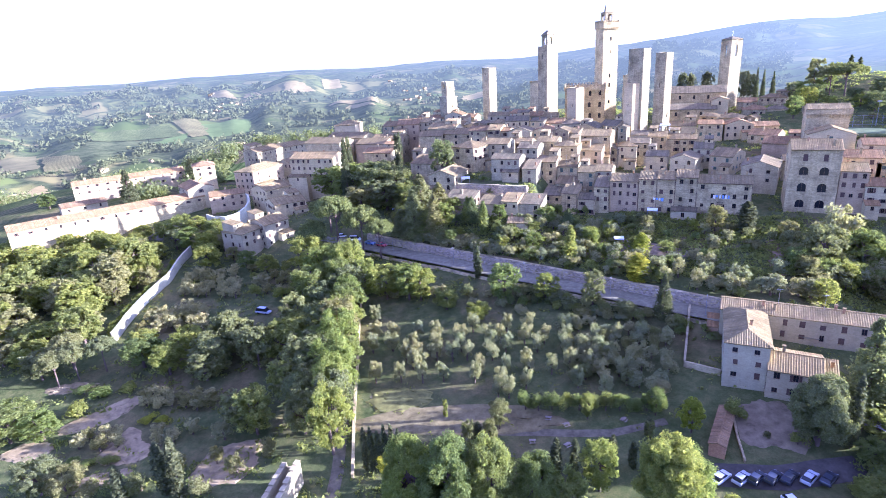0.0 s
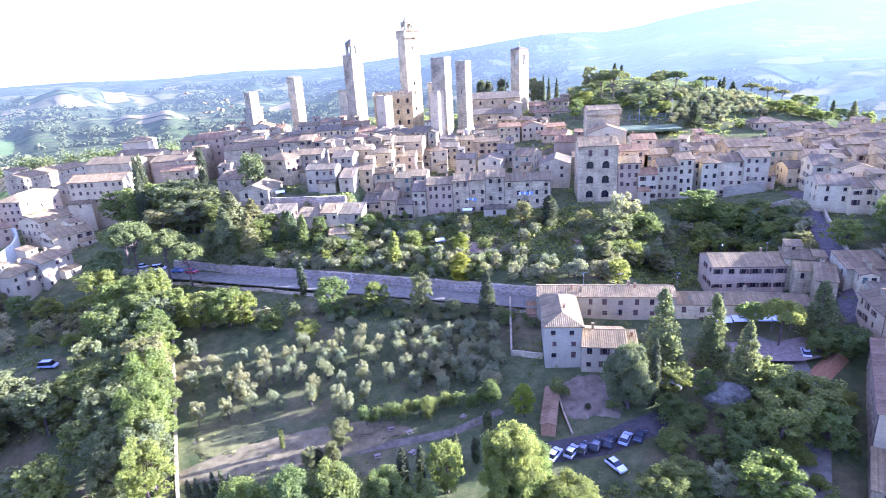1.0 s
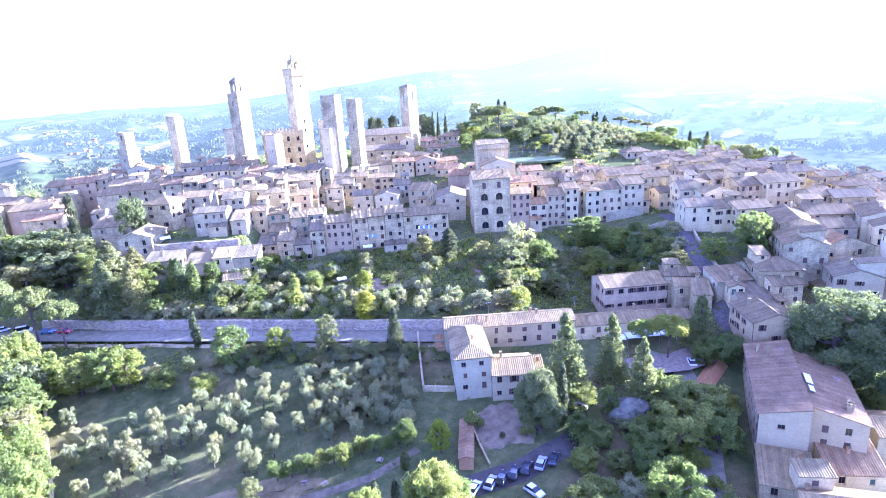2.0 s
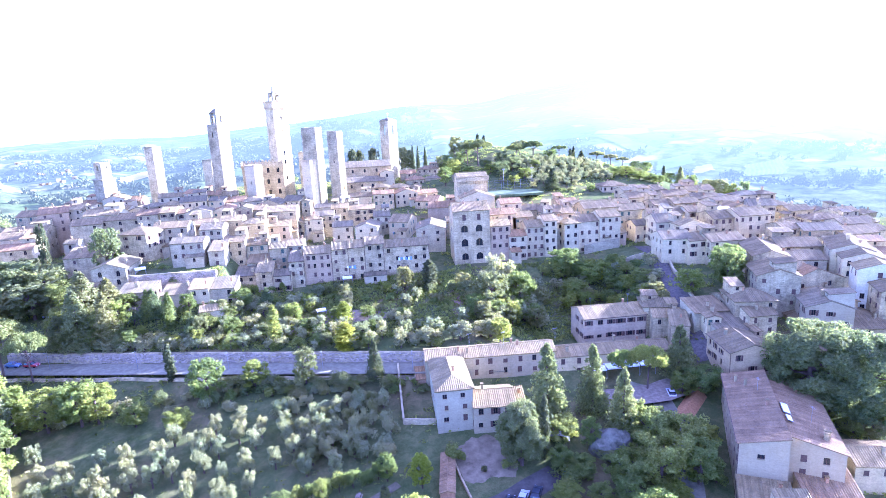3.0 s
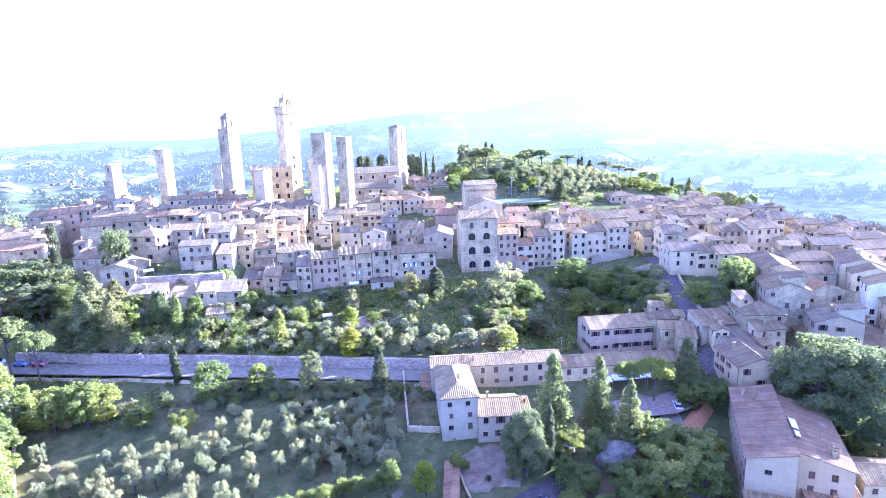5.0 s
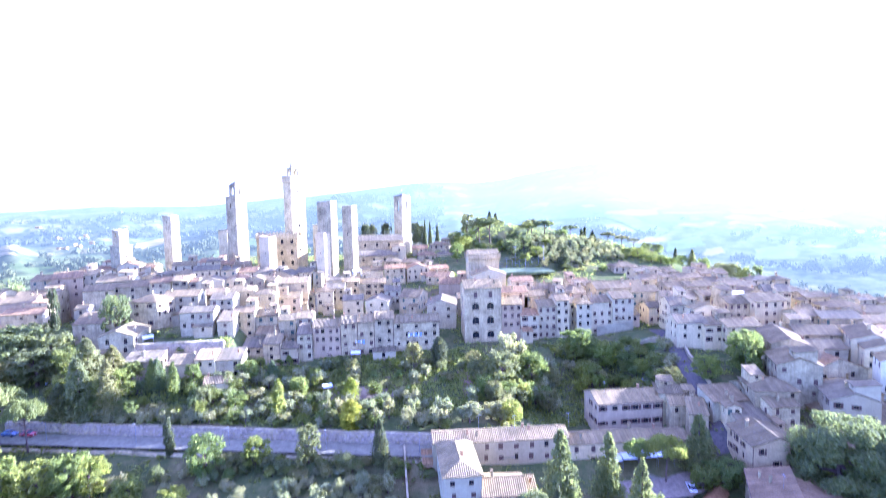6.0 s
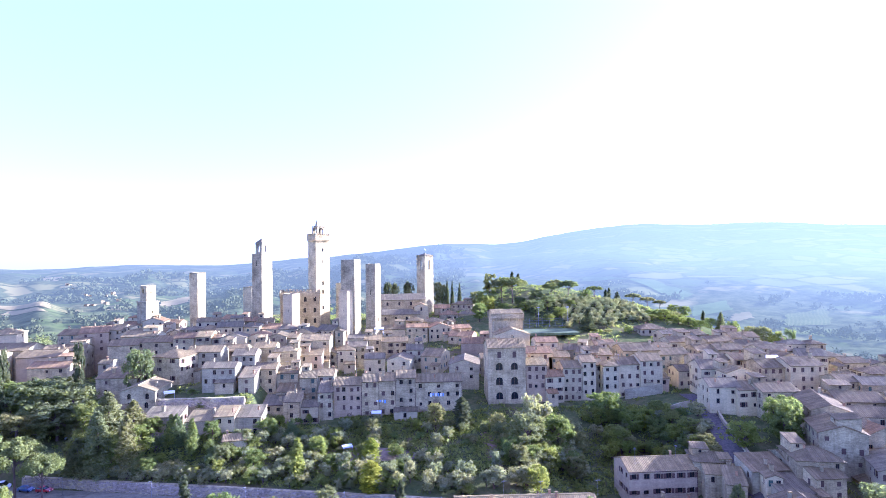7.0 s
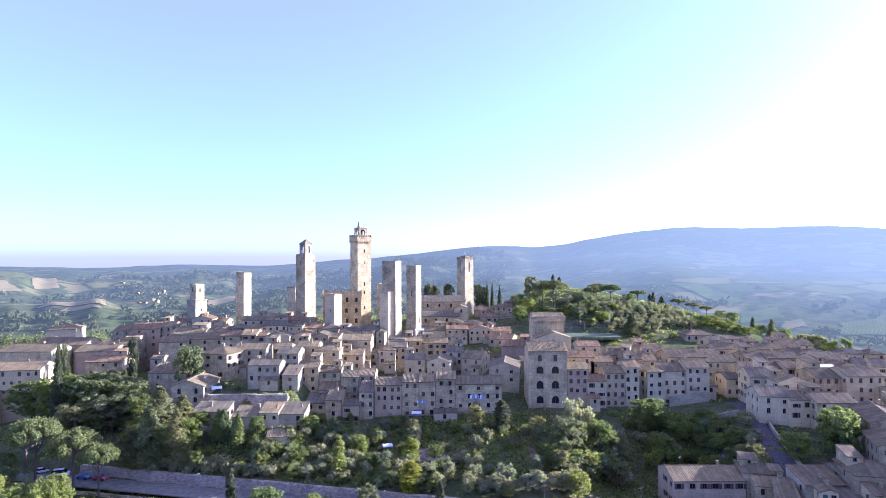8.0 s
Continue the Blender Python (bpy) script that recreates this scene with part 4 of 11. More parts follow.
def tree(kind, x, y, height, width=None, leaf=None, z=None, where="on the hillside", group=""):
    """One tree: trunk and crown. width is the crown's spread."""
    unit = {"broad": 0.72, "oak": 0.78, "olive": 1.0, "cypress": 0.17, "conifer": 0.46, "pine": 0.98, "bush": 1.05}[kind]
    leaf = leaf or {"broad": "broad", "oak": "dark", "olive": "olive", "cypress": "cypress", "conifer": "dark", "pine": "pine", "bush": "broad"}[kind]
    COUNT[0] += 1
    rng = random.Random(COUNT[0])
    tm, cm = tree_model(kind, leaf, rng.randrange(3), 2 if math.hypot(x, y) < 145 else 1)
    ob = new({"broad": "broadleaf_tree", "oak": "broadleaf_tree", "olive": "olive_tree", "cypress": "cypress_tree", "conifer": "conifer_tree", "pine": "umbrella_pine", "bush": "bush"}[kind])
    s = height
    sw = (width / unit) if width else height
    ob.matrix_world = pose(x, y, ground_z(x, y) if z is None else z, 0, 0, rng.uniform(0, 360)) @ Matrix.Diagonal((sw, sw, s, 1))
    words = TREE_WORDS[kind]
    if leaf in LEAF_WORDS and kind in ("broad", "bush"):
        words = f"{LEAF_WORDS[leaf]} {'broadleaf tree' if kind == 'broad' else 'rounded bush'}"
    tagged(ob, f"{words} {where}", "tree" if kind != "bush" else "bush", group or {"olive": "olive trees of the groves"}.get(kind, "trees of the hillside"))
    part("trunk", tm, None, ob)
    part("crown", cm, None, ob)
    return ob


# ---- road, walls and paths of the slope ----
ribbon("road", [(-135, 173.2), (-110, 168.0), (18, 140.4), (30, 138.7)], 7.0, 0.3, ASPHALT, "grey asphalt road below the stone retaining wall", "road", z=24.35)
ribbon("verge", [(-110, 165.3), (16, 138.5)], 2.6, 0.3, DIRT, "strip of bare dry earth between road and parapet", "ground", z=24.28)
ribbon("road", [(-230, 160), (-185, 166), (-165, 172), (-135, 174)], 5.0, 0.12, ASPHALT, "grey asphalt street between the convent and the houses", "road")
ribbon("road", [(83.5, 132), (86, 142), (87.6, 150), (90.3, 161.2), (92.8, 173.3), (97.8, 190.4), (99.5, 205)], 5.2, 0.15, LANE_STONE, "steep narrow paved lane climbing between houses", "road")
ribbon("road", [(50, 78), (56, 90), (64, 108), (66, 124), (58, 130)], 5.0, 0.12, ASPHALT, "grey asphalt lane beside a tall house", "road")
ribbon("path", [(-66, 98), (-58, 92), (-45, 91), (-30, 95), (-10, 100), (0, 106)], 2.0, 0.06, DIRT, "pale dirt track curving below the olive grove", "path")
ribbon("path", [(-57, 66), (-60.5, 74), (-66, 84), (-74, 99), (-82, 113)], 2.6, 0.06, DIRT, "bare earth track beside the tree alley", "path")
ribbon("path", [(8, 94), (20, 96.5), (33, 103)], 5.5, 0.1, DARK_ASPHALT, "small asphalt parking strip", "parking")
ribbon("path", [(50, 124), (66, 124), (78, 128)], 9.0, 0.1, GRAVEL, "pale gravel yard with parked cars", "yard")


def long_wall(name, pts, height, thick, mat, label, step=2.5, cap=0.12):
    """A masonry wall in lengths that follow the ground."""
    g = Geo()
    for (x0, y0), (x1, y1) in zip(pts, pts[1:]):
        d = math.hypot(x1 - x0, y1 - y0)
        k = max(1, int(d / step))
        nx, ny = -(y1 - y0) / d * thick / 2, (x1 - x0) / d * thick / 2
        for i in range(k):
            a = (x0 + (x1 - x0) * i / k, y0 + (y1 - y0) * i / k)
            b = (x0 + (x1 - x0) * (i + 1) / k, y0 + (y1 - y0) * (i + 1) / k)
            za, zb = (min(ground_z(p[0] + nx * s, p[1] + ny * s) for s in (-1, 1)) for p in (a, b))
            ring = lambda p, z: [(p[0] + nx, p[1] + ny, z), (p[0] - nx, p[1] - ny, z)]
            h = height * (1 + 0.03 * noise.noise((a[0] / 6, a[1] / 6, 5)))
            A0, A1, B0, B1 = ring(a, za - 0.6), ring(a, za + h), ring(b, zb - 0.6), ring(b, zb + h)
            g.face([A0[1], B0[1], B1[1], A1[1]])
            g.face([B0[0], A0[0], A1[0], B1[0]])
            g.face([A1[1], B1[1], B1[0], A1[0]])
            g.face([A0[0], A0[1], A1[1], A1[0]])
            g.face([B0[1], B0[0], B1[0], B1[1]])
            if cap:
                c = 1.25
                g.face([(a[0] - nx * c, a[1] - ny * c, za + h + cap), (b[0] - nx * c, b[1] - ny * c, zb + h + cap), (b[0] + nx * c, b[1] + ny * c, zb + h + cap), (a[0] + nx * c, a[1] + ny * c, za + h + cap)])
                for s in (-1, 1):
                    g.face([(a[0] + s * nx * c, a[1] + s * ny * c, za + h + cap), (b[0] + s * nx * c, b[1] + s * ny * c, zb + h + cap), (b[0] + s * nx * c, b[1] + s * ny * c, zb + h - 0.02), (a[0] + s * nx * c, a[1] + s * ny * c, za + h - 0.02)])
    return tagged(part(name, g, mat), label, "wall", kind="structure")


def stone_material():
    """Single wall stones, each its own tone."""
    m, n, l, b = node_mat("wall_stones", 0.95)
    g = n.new("ShaderNodeNewGeometry")
    c = ramp_node(n, l, g.outputs["Random Per Island"], [(0.0, (0.26, 0.215, 0.155)), (0.5, (0.37, 0.305, 0.22)), (1.0, (0.47, 0.39, 0.29))])
    c = mix_node(n, l, 0.7, c, ramp_node(n, l, noise_node(n, l, 1.6, 5, 0.7, coords(n)), [(0.3, (0.55, 0.55, 0.5)), (0.7, (1.2, 1.2, 1.2))]), "MULTIPLY")
    l.new(c, b.inputs["Base Color"])
    return m


WALL_STONES = stone_material()


def face_stones(parent, x0, x1, front, z0, z1, seed):
    """Courses of rough stones standing a little proud of a wall; front(x, z) gives y."""
    rng = random.Random(seed)
    g = Geo()
    z = z0
    while z < z1 - 0.3:
        hh = rng.uniform(0.26, 0.42)
        x = x0
        while x < x1 - 0.6:
            w = rng.uniform(0.35, 0.95)
            if rng.random() < 0.86:
                p, zt = rng.uniform(0.04, 0.12), min(z + hh - 0.05, z1)
                a, b = x + 0.03, min(x + w - 0.03, x1)
                q = [(u, front(u, v), v) for u, v in ((a, z), (b, z), (b, zt), (a, zt))]
                f = [(u + (0.04 if u == a else -0.04), yy - p, v + (0.03 if v == z else -0.03)) for u, yy, v in q]
                k = len(g.v)
                g.v += q + f
                for e in ((4, 5, 6, 7), (0, 1, 5, 4), (1, 2, 6, 5), (2, 3, 7, 6), (3, 0, 4, 7)):
                    g.f.append(tuple(k + i for i in e))
                    g.m.append(0)
            x += w
        z += hh
    tagged(part("stones", g, WALL_STONES, parent), kind="stuff")


def road_wall():
    """The retaining wall of rough stone above the road, leaning back a little."""
    g, bed = Geo(), Geo()
    xs = np.arange(-112, 20, 2.0)
    for x0, x1 in zip(xs, xs[1:]):
        y0, y1 = wall_line(x0), wall_line(x1)
        t0, t1 = (27.1 + 0.1 * noise.noise((x / 14, 0, 9)) for x in (x0, x1))
        g.face([(x0, y0 - 0.5, 23.6), (x1, y1 - 0.5, 23.6), (x1, y1 - 0.1, t1), (x0, y0 - 0.1, t0)])
        g.face([(x0, y0 - 0.1, t0), (x1, y1 - 0.1, t1), (x1, y1 + 0.8, t1), (x0, y0 + 0.8, t0)])
        bed.face([(x0, y0 + 0.8, 26.9), (x1, y1 + 0.8, 26.9), (x1, y1 + 5.5, 27.2), (x0, y0 + 5.5, 27.2)])
        g.face([(x0, y0 + 0.8, t0), (x1, y1 + 0.8, t1), (x1, y1 + 0.8, 23.6), (x0, y0 + 0.8, 23.6)])
    g.face([(xs[0], wall_line(xs[0]) - 0.5, 23.6), (xs[0], wall_line(xs[0]) - 0.1, 27.1), (xs[0], wall_line(xs[0]) + 0.8, 27.1), (xs[0], wall_line(xs[0]) + 0.8, 23.6)])
    tagged(part("garden_bed", bed, ground_me.materials[0]), "strip of dry earth along the top of the wall", "ground", kind="structure")
    ob = tagged(part("retaining_wall", g, STONE["rough"]), "rough grey stone retaining wall above the road", "wall", kind="structure")
    face_stones(ob, -112, 18, lambda x, z: wall_line(x) - 0.5 + 0.4 * (z - 23.6) / 3.5, 24.3, 26.95, 8)


road_wall()
long_wall("low_wall", [(-110, 164.0), (16, 137.2)], 0.85, 0.4, STONE["rough"], "low stone parapet along the road")
long_wall("garden_wall", [(2.2, 144), (2.3, 124)], 1.6, 0.4, STONE["grey"], "grey stone garden wall beside the olive grove")
long_wall("garden_wall", [(2.3, 124), (9.8, 122.5)], 1.4, 0.4, STONE["grey"], "low grey stone garden wall by the convent")
long_wall("alley_wall", [(-56.5, 73.7), (-64.3, 86.6), (-70.3, 96.9), (-77.4, 109.4), (-87.4, 126.7), (-93, 137)], 1.0, 0.5, STONE["pale"], "pale stone wall between tree alley and grove")
long_wall("white_wall", [(-159.0, 97.5), (-160.6, 100.9), (-164.5, 107.3), (-167.6, 113.2), (-169.8, 119.5), (-172, 126.6), (-173.3, 132.2), (-177.4, 139.2), (-180.8, 146.3), (-183.3, 153)], 3.6, 0.5, STONE["limewash"], "sunlit pale wall running uphill to the convent")
long_wall("curved_wall", [(-192, 172), (-184, 168.5), (-179.5, 170), (-178.2, 176), (-181, 184), (-187, 193), (-194, 200), (-203, 204)], 6.8, 0.6, STONE["limewash"], "tall pale plastered wall curving round a garden")


def high_terrace():
    """Paved court above the gardens, held by a tall stone wall."""
    g = Geo()
    n = 12
    for i in range(n):
        x0, x1 = -90 + 33 * i / n, -90 + 33 * (i + 1) / n
        lo = min(ground_z(x0, 198.6), ground_z(x1, 198.6)) - 0.6
        up = 41.6 + 0.25 * noise.noise((x0 / 5, 0, 2))
        g.box(x0, 199.1 + 0.05 * (i % 2), lo, x1, 200.0, up)
        g.box(x0 + 0.01, 199.02, up + 0.002, x1 - 0.01, 200.08, up + 0.16)
    ob = tagged(part("terrace_wall", g, STONE["rough"]), "high grey stone terrace wall below the houses", "wall", kind="structure")
    face_stones(ob, -90, -57, lambda x, z: 199.12, 33.0, 41.4, 9)
    g = Geo()
    g.box(-90, 200.01, 39.5, -57, 209.5, 40.85)
    tagged(part("courtyard", g, BRICKPATH), "reddish paved courtyard on the high terrace", "yard", kind="structure")


high_terrace()
long_wall("terrace_wall", [(74, 188), (86, 188), (92, 187)], 2.2, 0.5, STONE["grey"], "grey stone terrace wall above a lawn")
long_wall("terrace_wall", [(78, 208), (92, 208)], 3.4, 0.5, STONE["grey"], "grey stone terrace wall under a small yard")
long_wall("town_wall", [(-128, 203), (-110, 204), (-100, 206)], 4.0, 0.6, STONE["grey"], "old grey stone wall among the oaks")
long_wall("lane_wall", [(88.2, 137), (90.2, 150), (93, 161.2), (95.6, 173.3), (98.5, 182)], 1.3, 0.5, STONE["grey"], "grey stone wall along the steep lane")
long_wall("ramp_wall", [(12.2, 111.0), (12.9, 105), (14.2, 98.5)], 0.6, 0.3, STONE["pale"], "low pale wall beside the lawn")

# ---- towers ----
tower(-52.2, 338.2, 46, 8.9, 8.9, 101.5, 38, "beige", [(0, 0.5, 8, 1.0, 2.0), (0, 0.5, 15, 0.6, 1.4), (0, 0.5, 27, 1.0, 2.2), (0, 0.5, 32, 1.0, 2.2), (0, 0.5, 41, 1.0, 2.0), (3, 0.5, 9, 0.7, 2.0)], "battlement",
      "tallest beige stone tower with battlements, belfry and spire")
tower(-78.0, 311.2, 42, 7.5, 7.5, 90.6, 56, "pale", [(3, 0.45, 4, 0.8, 2.4), (3, 0.5, 20, 0.4, 0.6)], "belfry", "square pale stone tower with an arched belfry and small roof", taper=0.03)
tower(-30.8, 304.9, 43, 7.8, 7.8, 86.9, 71, "pale", [(3, 0.6, 16, 0.5, 1.6), (0, 0.4, 20, 0.5, 1.2)], "plain", "square pale stone tower with a flat top", taper=0.02)
tower(-18.2, 287.7, 41, 5.5, 5.5, 84.8, 63, "pale", [(3, 0.5, 13, 0.6, 2.2), (0, 0.6, 26, 0.9, 2.8)], "plain", "slender pale stone tower with a flat top", taper=0.02)
tower(10.4, 371.4, 48, 7.6, 7.6, 88.5, 43, "pale", [(0, 0.5, 3.2, 1.5, 6.0), (3, 0.5, 3.2, 1.5, 6.0), (2, 0.5, 3.2, 1.5, 6.0), (1, 0.5, 3.2, 1.5, 6.0)], "cross", "pale stone bell tower with tall arched openings and cross")
tower(-31.1, 281.3, 40, 4.9, 4.9, 72.1, 62, "ochre", [(3, 0.5, 9, 0.5, 1.2)], "plain", "short square beige stone tower among roofs")
tower(-61.5, 304.0, 42, 6.0, 6.0, 69.6, 62, "ochre", [(3, 0.55, 8, 0.6, 1.6)], "plain", "short tower house of beige stone beside the town hall")
tower(-39.1, 332.9, 46, 4.1, 4.1, 73.4, 52, "beige", [], "plain", "narrow beige stone tower stump behind the roofs")
tower(-86.6, 322.2, 44, 6.2, 6.2, 72.6, 62, "beige", [], "plain", "low square grey-beige tower beside a taller one")
tower(-121.0, 338.1, 42, 6.0, 6.0, 80.4, 65, "beige", [(3, 0.5, 3, 0.7, 1.4), (0, 0.5, 5, 0.6, 1.2)], "plain", "square brownish stone tower with a flat top")
tower(-141.4, 321.5, 37, 7.4, 7.4, 65.6, 60, "pale", [(0, 0.5, 5, 0.7, 1.4), (3, 0.5, 5, 0.7, 1.4), (0, 0.5, 11, 0.7, 1.4)], "storey", "pale stone tower with a narrower brown upper storey")


# ---- town hall, church, palazzi ----
def town_hall():
    ob = house(-61.0, 327.0, 21, 15, 67.5, yaw=9, roof="gable_x", wall="beige", tile="tan", rise=1.2, rows=3, cols=4, arch=True, win=(1.4, 2.6), storey=6.0, chimneys=0, over=0.1,
               name="town_hall", label="beige stone town hall with swallow-tail battlements", group="public buildings")
    h = 67.5 - ob.location.z
    g = Geo()
    for s, (x0, y0, x1, y1) in enumerate(((-10.5, -7.9, 10.5, -7.5), (-10.5, 7.5, 10.5, 7.9), (-10.9, -7.9, -10.5, 7.9), (10.5, -7.9, 10.9, 7.9))):
        g.box(x0, y0, h - 0.6, x1, y1, h + 1.4)
        n = 11 if s < 2 else 8
        for i in range(n):
            t = (i + 0.5) / n
            if s < 2:
                cx = x0 + (x1 - x0) * t
                g.box(cx - 0.55, y0, h + 1.4, cx + 0.55, y1, h + 2.6)
                g.box(cx - 0.25, y0 - (0.35 if s == 0 else -0.35), h - 1.5, cx + 0.25, y1 - (0.02 if s == 0 else -0.02), h - 0.6)
            else:
                cy = y0 + (y1 - y0) * t
                g.box(x0, cy - 0.55, h + 1.4, x1, cy + 0.55, h + 2.6)
    part("battlement", g, STONE["beige"], ob)


def church():
    ob = new("church")
    ob.matrix_world = pose(-6, 348, 50, 0, 0, 4)
    tagged(ob, "long beige stone church with tiled nave and transept", "church", "public buildings")
    g, r = Geo(), Geo()
    for x0, y0, x1, y1, z, rs in ((-13, -6, 15, 10, 12.5, 3.0), (-14, -22, 10, -6.02, 5.5, 2.2)):
        ring = [(x0, y0), (x1, y0), (x1, y1), (x0, y1)]
        for a, b in zip(ring, ring[1:] + ring[:1]):
            L = math.hypot(b[0] - a[0], b[1] - a[1])
            dx, dy = (b[0] - a[0]) / L, (b[1] - a[1]) / L
            hs = [(L * f - 0.6, L * f + 0.6, z - 3.4, z - 1.4, True) for f in (0.2, 0.45, 0.7)] if a[1] == b[1] else []
            wall_side(g, L, -4, z, hs, lambda u, v, i, a=a, dx=dx, dy=dy: (a[0] + dx * u - dy * i, a[1] + dy * u + dx * i, v))
        ym, hd, o = (y0 + y1) / 2, (y1 - y0) / 2, 0.5
        for s in (-1, 1):
            roof_slope(r, (x1 + o if s > 0 else x0 - o, ym + s * (hd + o), z - o * rs / hd), (-s, 0, 0), x1 - x0 + 2 * o, (0, -s * (hd + o), rs + o * rs / hd), 0, x1 - x0 + 2 * o)
        for x in (x0, x1):
            g.face([(x, y0, z), (x, y1, z), (x, ym, z + rs - 0.03)])
    part("wall", g, STONE["beige"], ob)
    part("roof", r, TILE["grey"], ob)
    for f in (0.2, 0.45, 0.7):
        for x0, L, y, z in ((-13, 28, -6, 9.1), (-14, 24, -22, 2.1)):
            w = part("window", window_mesh(1.2, 2.0, "plain"), None, ob)
            w.matrix_local = pose(x0 + L * f, y, z)
    c = house(6.5, 336, 8, 9, 59.5, yaw=4, roof="gable_y", wall="cream", tile="tan", cols=1, rows=1, arch=True, win=(1.1, 2.0), chimneys=0, name="chapel", label="small pale chapel with gabled roof beside the bell tower", group="public buildings")


town_hall()
church()
house(34.1, 212.5, 13.8, 11, 55.2, wall="beige", tile="tan", roof="gable_x", side_fill=0.3, chimneys=3, name="palazzo", style="shut_brown", fine=True, rise=2.4,
      front=[(s, below, fw, fh, fa) for s in (0.3, 0.7) for below, fw, fh, fa in ((1.6, 1.3, 2.2, False), (5.6, 2.5, 2.6, True), (10.8, 2.5, 2.8, True), (16.2, 2.5, 2.6, True))],
      label="tall beige stone palazzo with large arched loggia windows", group="public buildings")


def watch_house():
    ob = house(43.5, 263.0, 14.0, 10, 62.2, wall="beige", tile="tan", roof="gable_x", cols=2, rows=2, win=(0.9, 1.5), storey=7.0, fill=1.0, side_fill=0.0, chimneys=0, rise=1.3, over=0.7, name="tower_house",
               label="broad pale tower house with an arcaded top cornice", group="public buildings")
    h = 62.2 - ob.location.z
    for s in (-1, 1):
        g = Geo()
        g.box(-7.6, s * 5.3 - 0.3, h - 2.2, 7.6, s * 5.3 + 0.3, h - 0.1)
        for i in range(15):
            x = -7.2 + 14.4 * i / 14
            g.box(x - 0.18, s * 5.3 - 0.3, h - 3.3, x + 0.18, s * 5.3 + 0.3, h - 2.2)
        part("cornice", g, STONE["pale"], ob)


watch_house()
house(44.0, 252.0, 15, 9, 54.0, wall="cream", tile="tan", roof="gable_y", cols=1, rows=1, name="house", label="pale house with a low gabled roof")

# ---- convent by the lane ----
CONV = "buildings of the convent"
house(14.2, 128.6, 8.4, 18.5, 29.0, roof="hip", wall="white", tile="tan", cols=2, rows=4, storey=3.0, fill=0.9, style="shut_brown", side_fill=0.6, chimneys=1, name="convent_wing", fine=True, label="pale plaster convent wing with hipped tile roof", group=CONV)
house(23.4, 122.5, 9.8, 10.0, 24.8, yaw=-4, roof="gable_x", wall="white", tile="tan", cols=3, rows=3, storey=2.9, style="open_brown", chimneys=1, name="convent_wing", fine=True, label="lower white plaster wing with tan tile roof", group=CONV)
house(29.6, 123.5, 3.6, 7.0, 22.6, yaw=-4, roof="shed", wall="ochre", tile="tan", cols=1, rows=1, chimneys=1, name="convent_wing", fine=True, label="small brick annexe with lean-to tile roof", group=CONV)
house(26.2, 139.6, 34.0, 7.5, 29.0, yaw=-2, roof="gable_x", wall="white", tile="tan", cols=9, rows=3, storey=2.9, style="shut_brown", chimneys=4, name="convent_wing", fine=True, label="long pale convent range with weathered tile roof", group=CONV)
house(54.0, 139.2, 21.0, 7.5, 26.8, yaw=-2, roof="gable_x", wall="cream", tile="tan", cols=5, rows=2, chimneys=3, name="convent_wing", fine=True, label="cream plaster range with brown tile roof behind conifers", group=CONV)
house(70.2, 139.5, 10.0, 7.5, 26.2, yaw=-6, roof="gable_x", wall="beige", tile="brown", cols=2, rows=2, name="convent_wing", fine=True, label="beige stone end range with brown tile roof", group=CONV)
house(3.2 + 4.6, 139.8, 2.4, 5.0, 23.5, roof="shed", wall="brick", tile="red", cols=0, rows=1, chimneys=0, name="shed", label="small red brick garden shed beside the convent")
house(66.2, 156.6, 19.0, 11, 30.6, yaw=0, roof="gable_x", wall="pink", tile="tan", cols=6, rows=2, win=(1.4, 1.4), storey=4.0, fill=0.9, chimneys=1, fine=True, pipes=True, name="house", label="long pink plaster building with tan tile roof")

house(10.3, 105.3, 2.9, 13.6, ground_z(10.3, 105.3) + 1.9, yaw=-8, roof="gable_y", rise=0.45, over=0.2, wall="brick", tile="russet", cols=0, rows=1, side_fill=0, chimneys=0, name="garden_shelter", label="long narrow brick shelter with a low brown tile roof")

# ---- tall house by the lane and its annexes ----
house(76.6, 103.8, 31.0, 8.6, 25.8, yaw=-117, roof="shed", rise=2.0, wall="plaster", tile="russet", cols=9, rows=3, style="shut_brown", fill=0.95, side_fill=0.0, ends={1: [(0.45, 2.0, 1.3, 1.0, False)]}, chimneys=3, name="house", fine=True, pipes=True, label="tall cream house with reddish-brown tile roof by the lane")
house(85.4, 100.5, 27.0, 10.0, 24.4, yaw=63, roof="shed", rise=2.6, wall="plaster", tile="russet", cols=6, rows=2, style="shut_brown", side_fill=0.0, ends={3: [(s, b, 1.1, 1.5, False) for s in (0.3, 0.68) for b in (1.2, 4.2)]}, chimneys=3, name="house", fine=True, label="cream house with brown tile roof and shuttered windows")

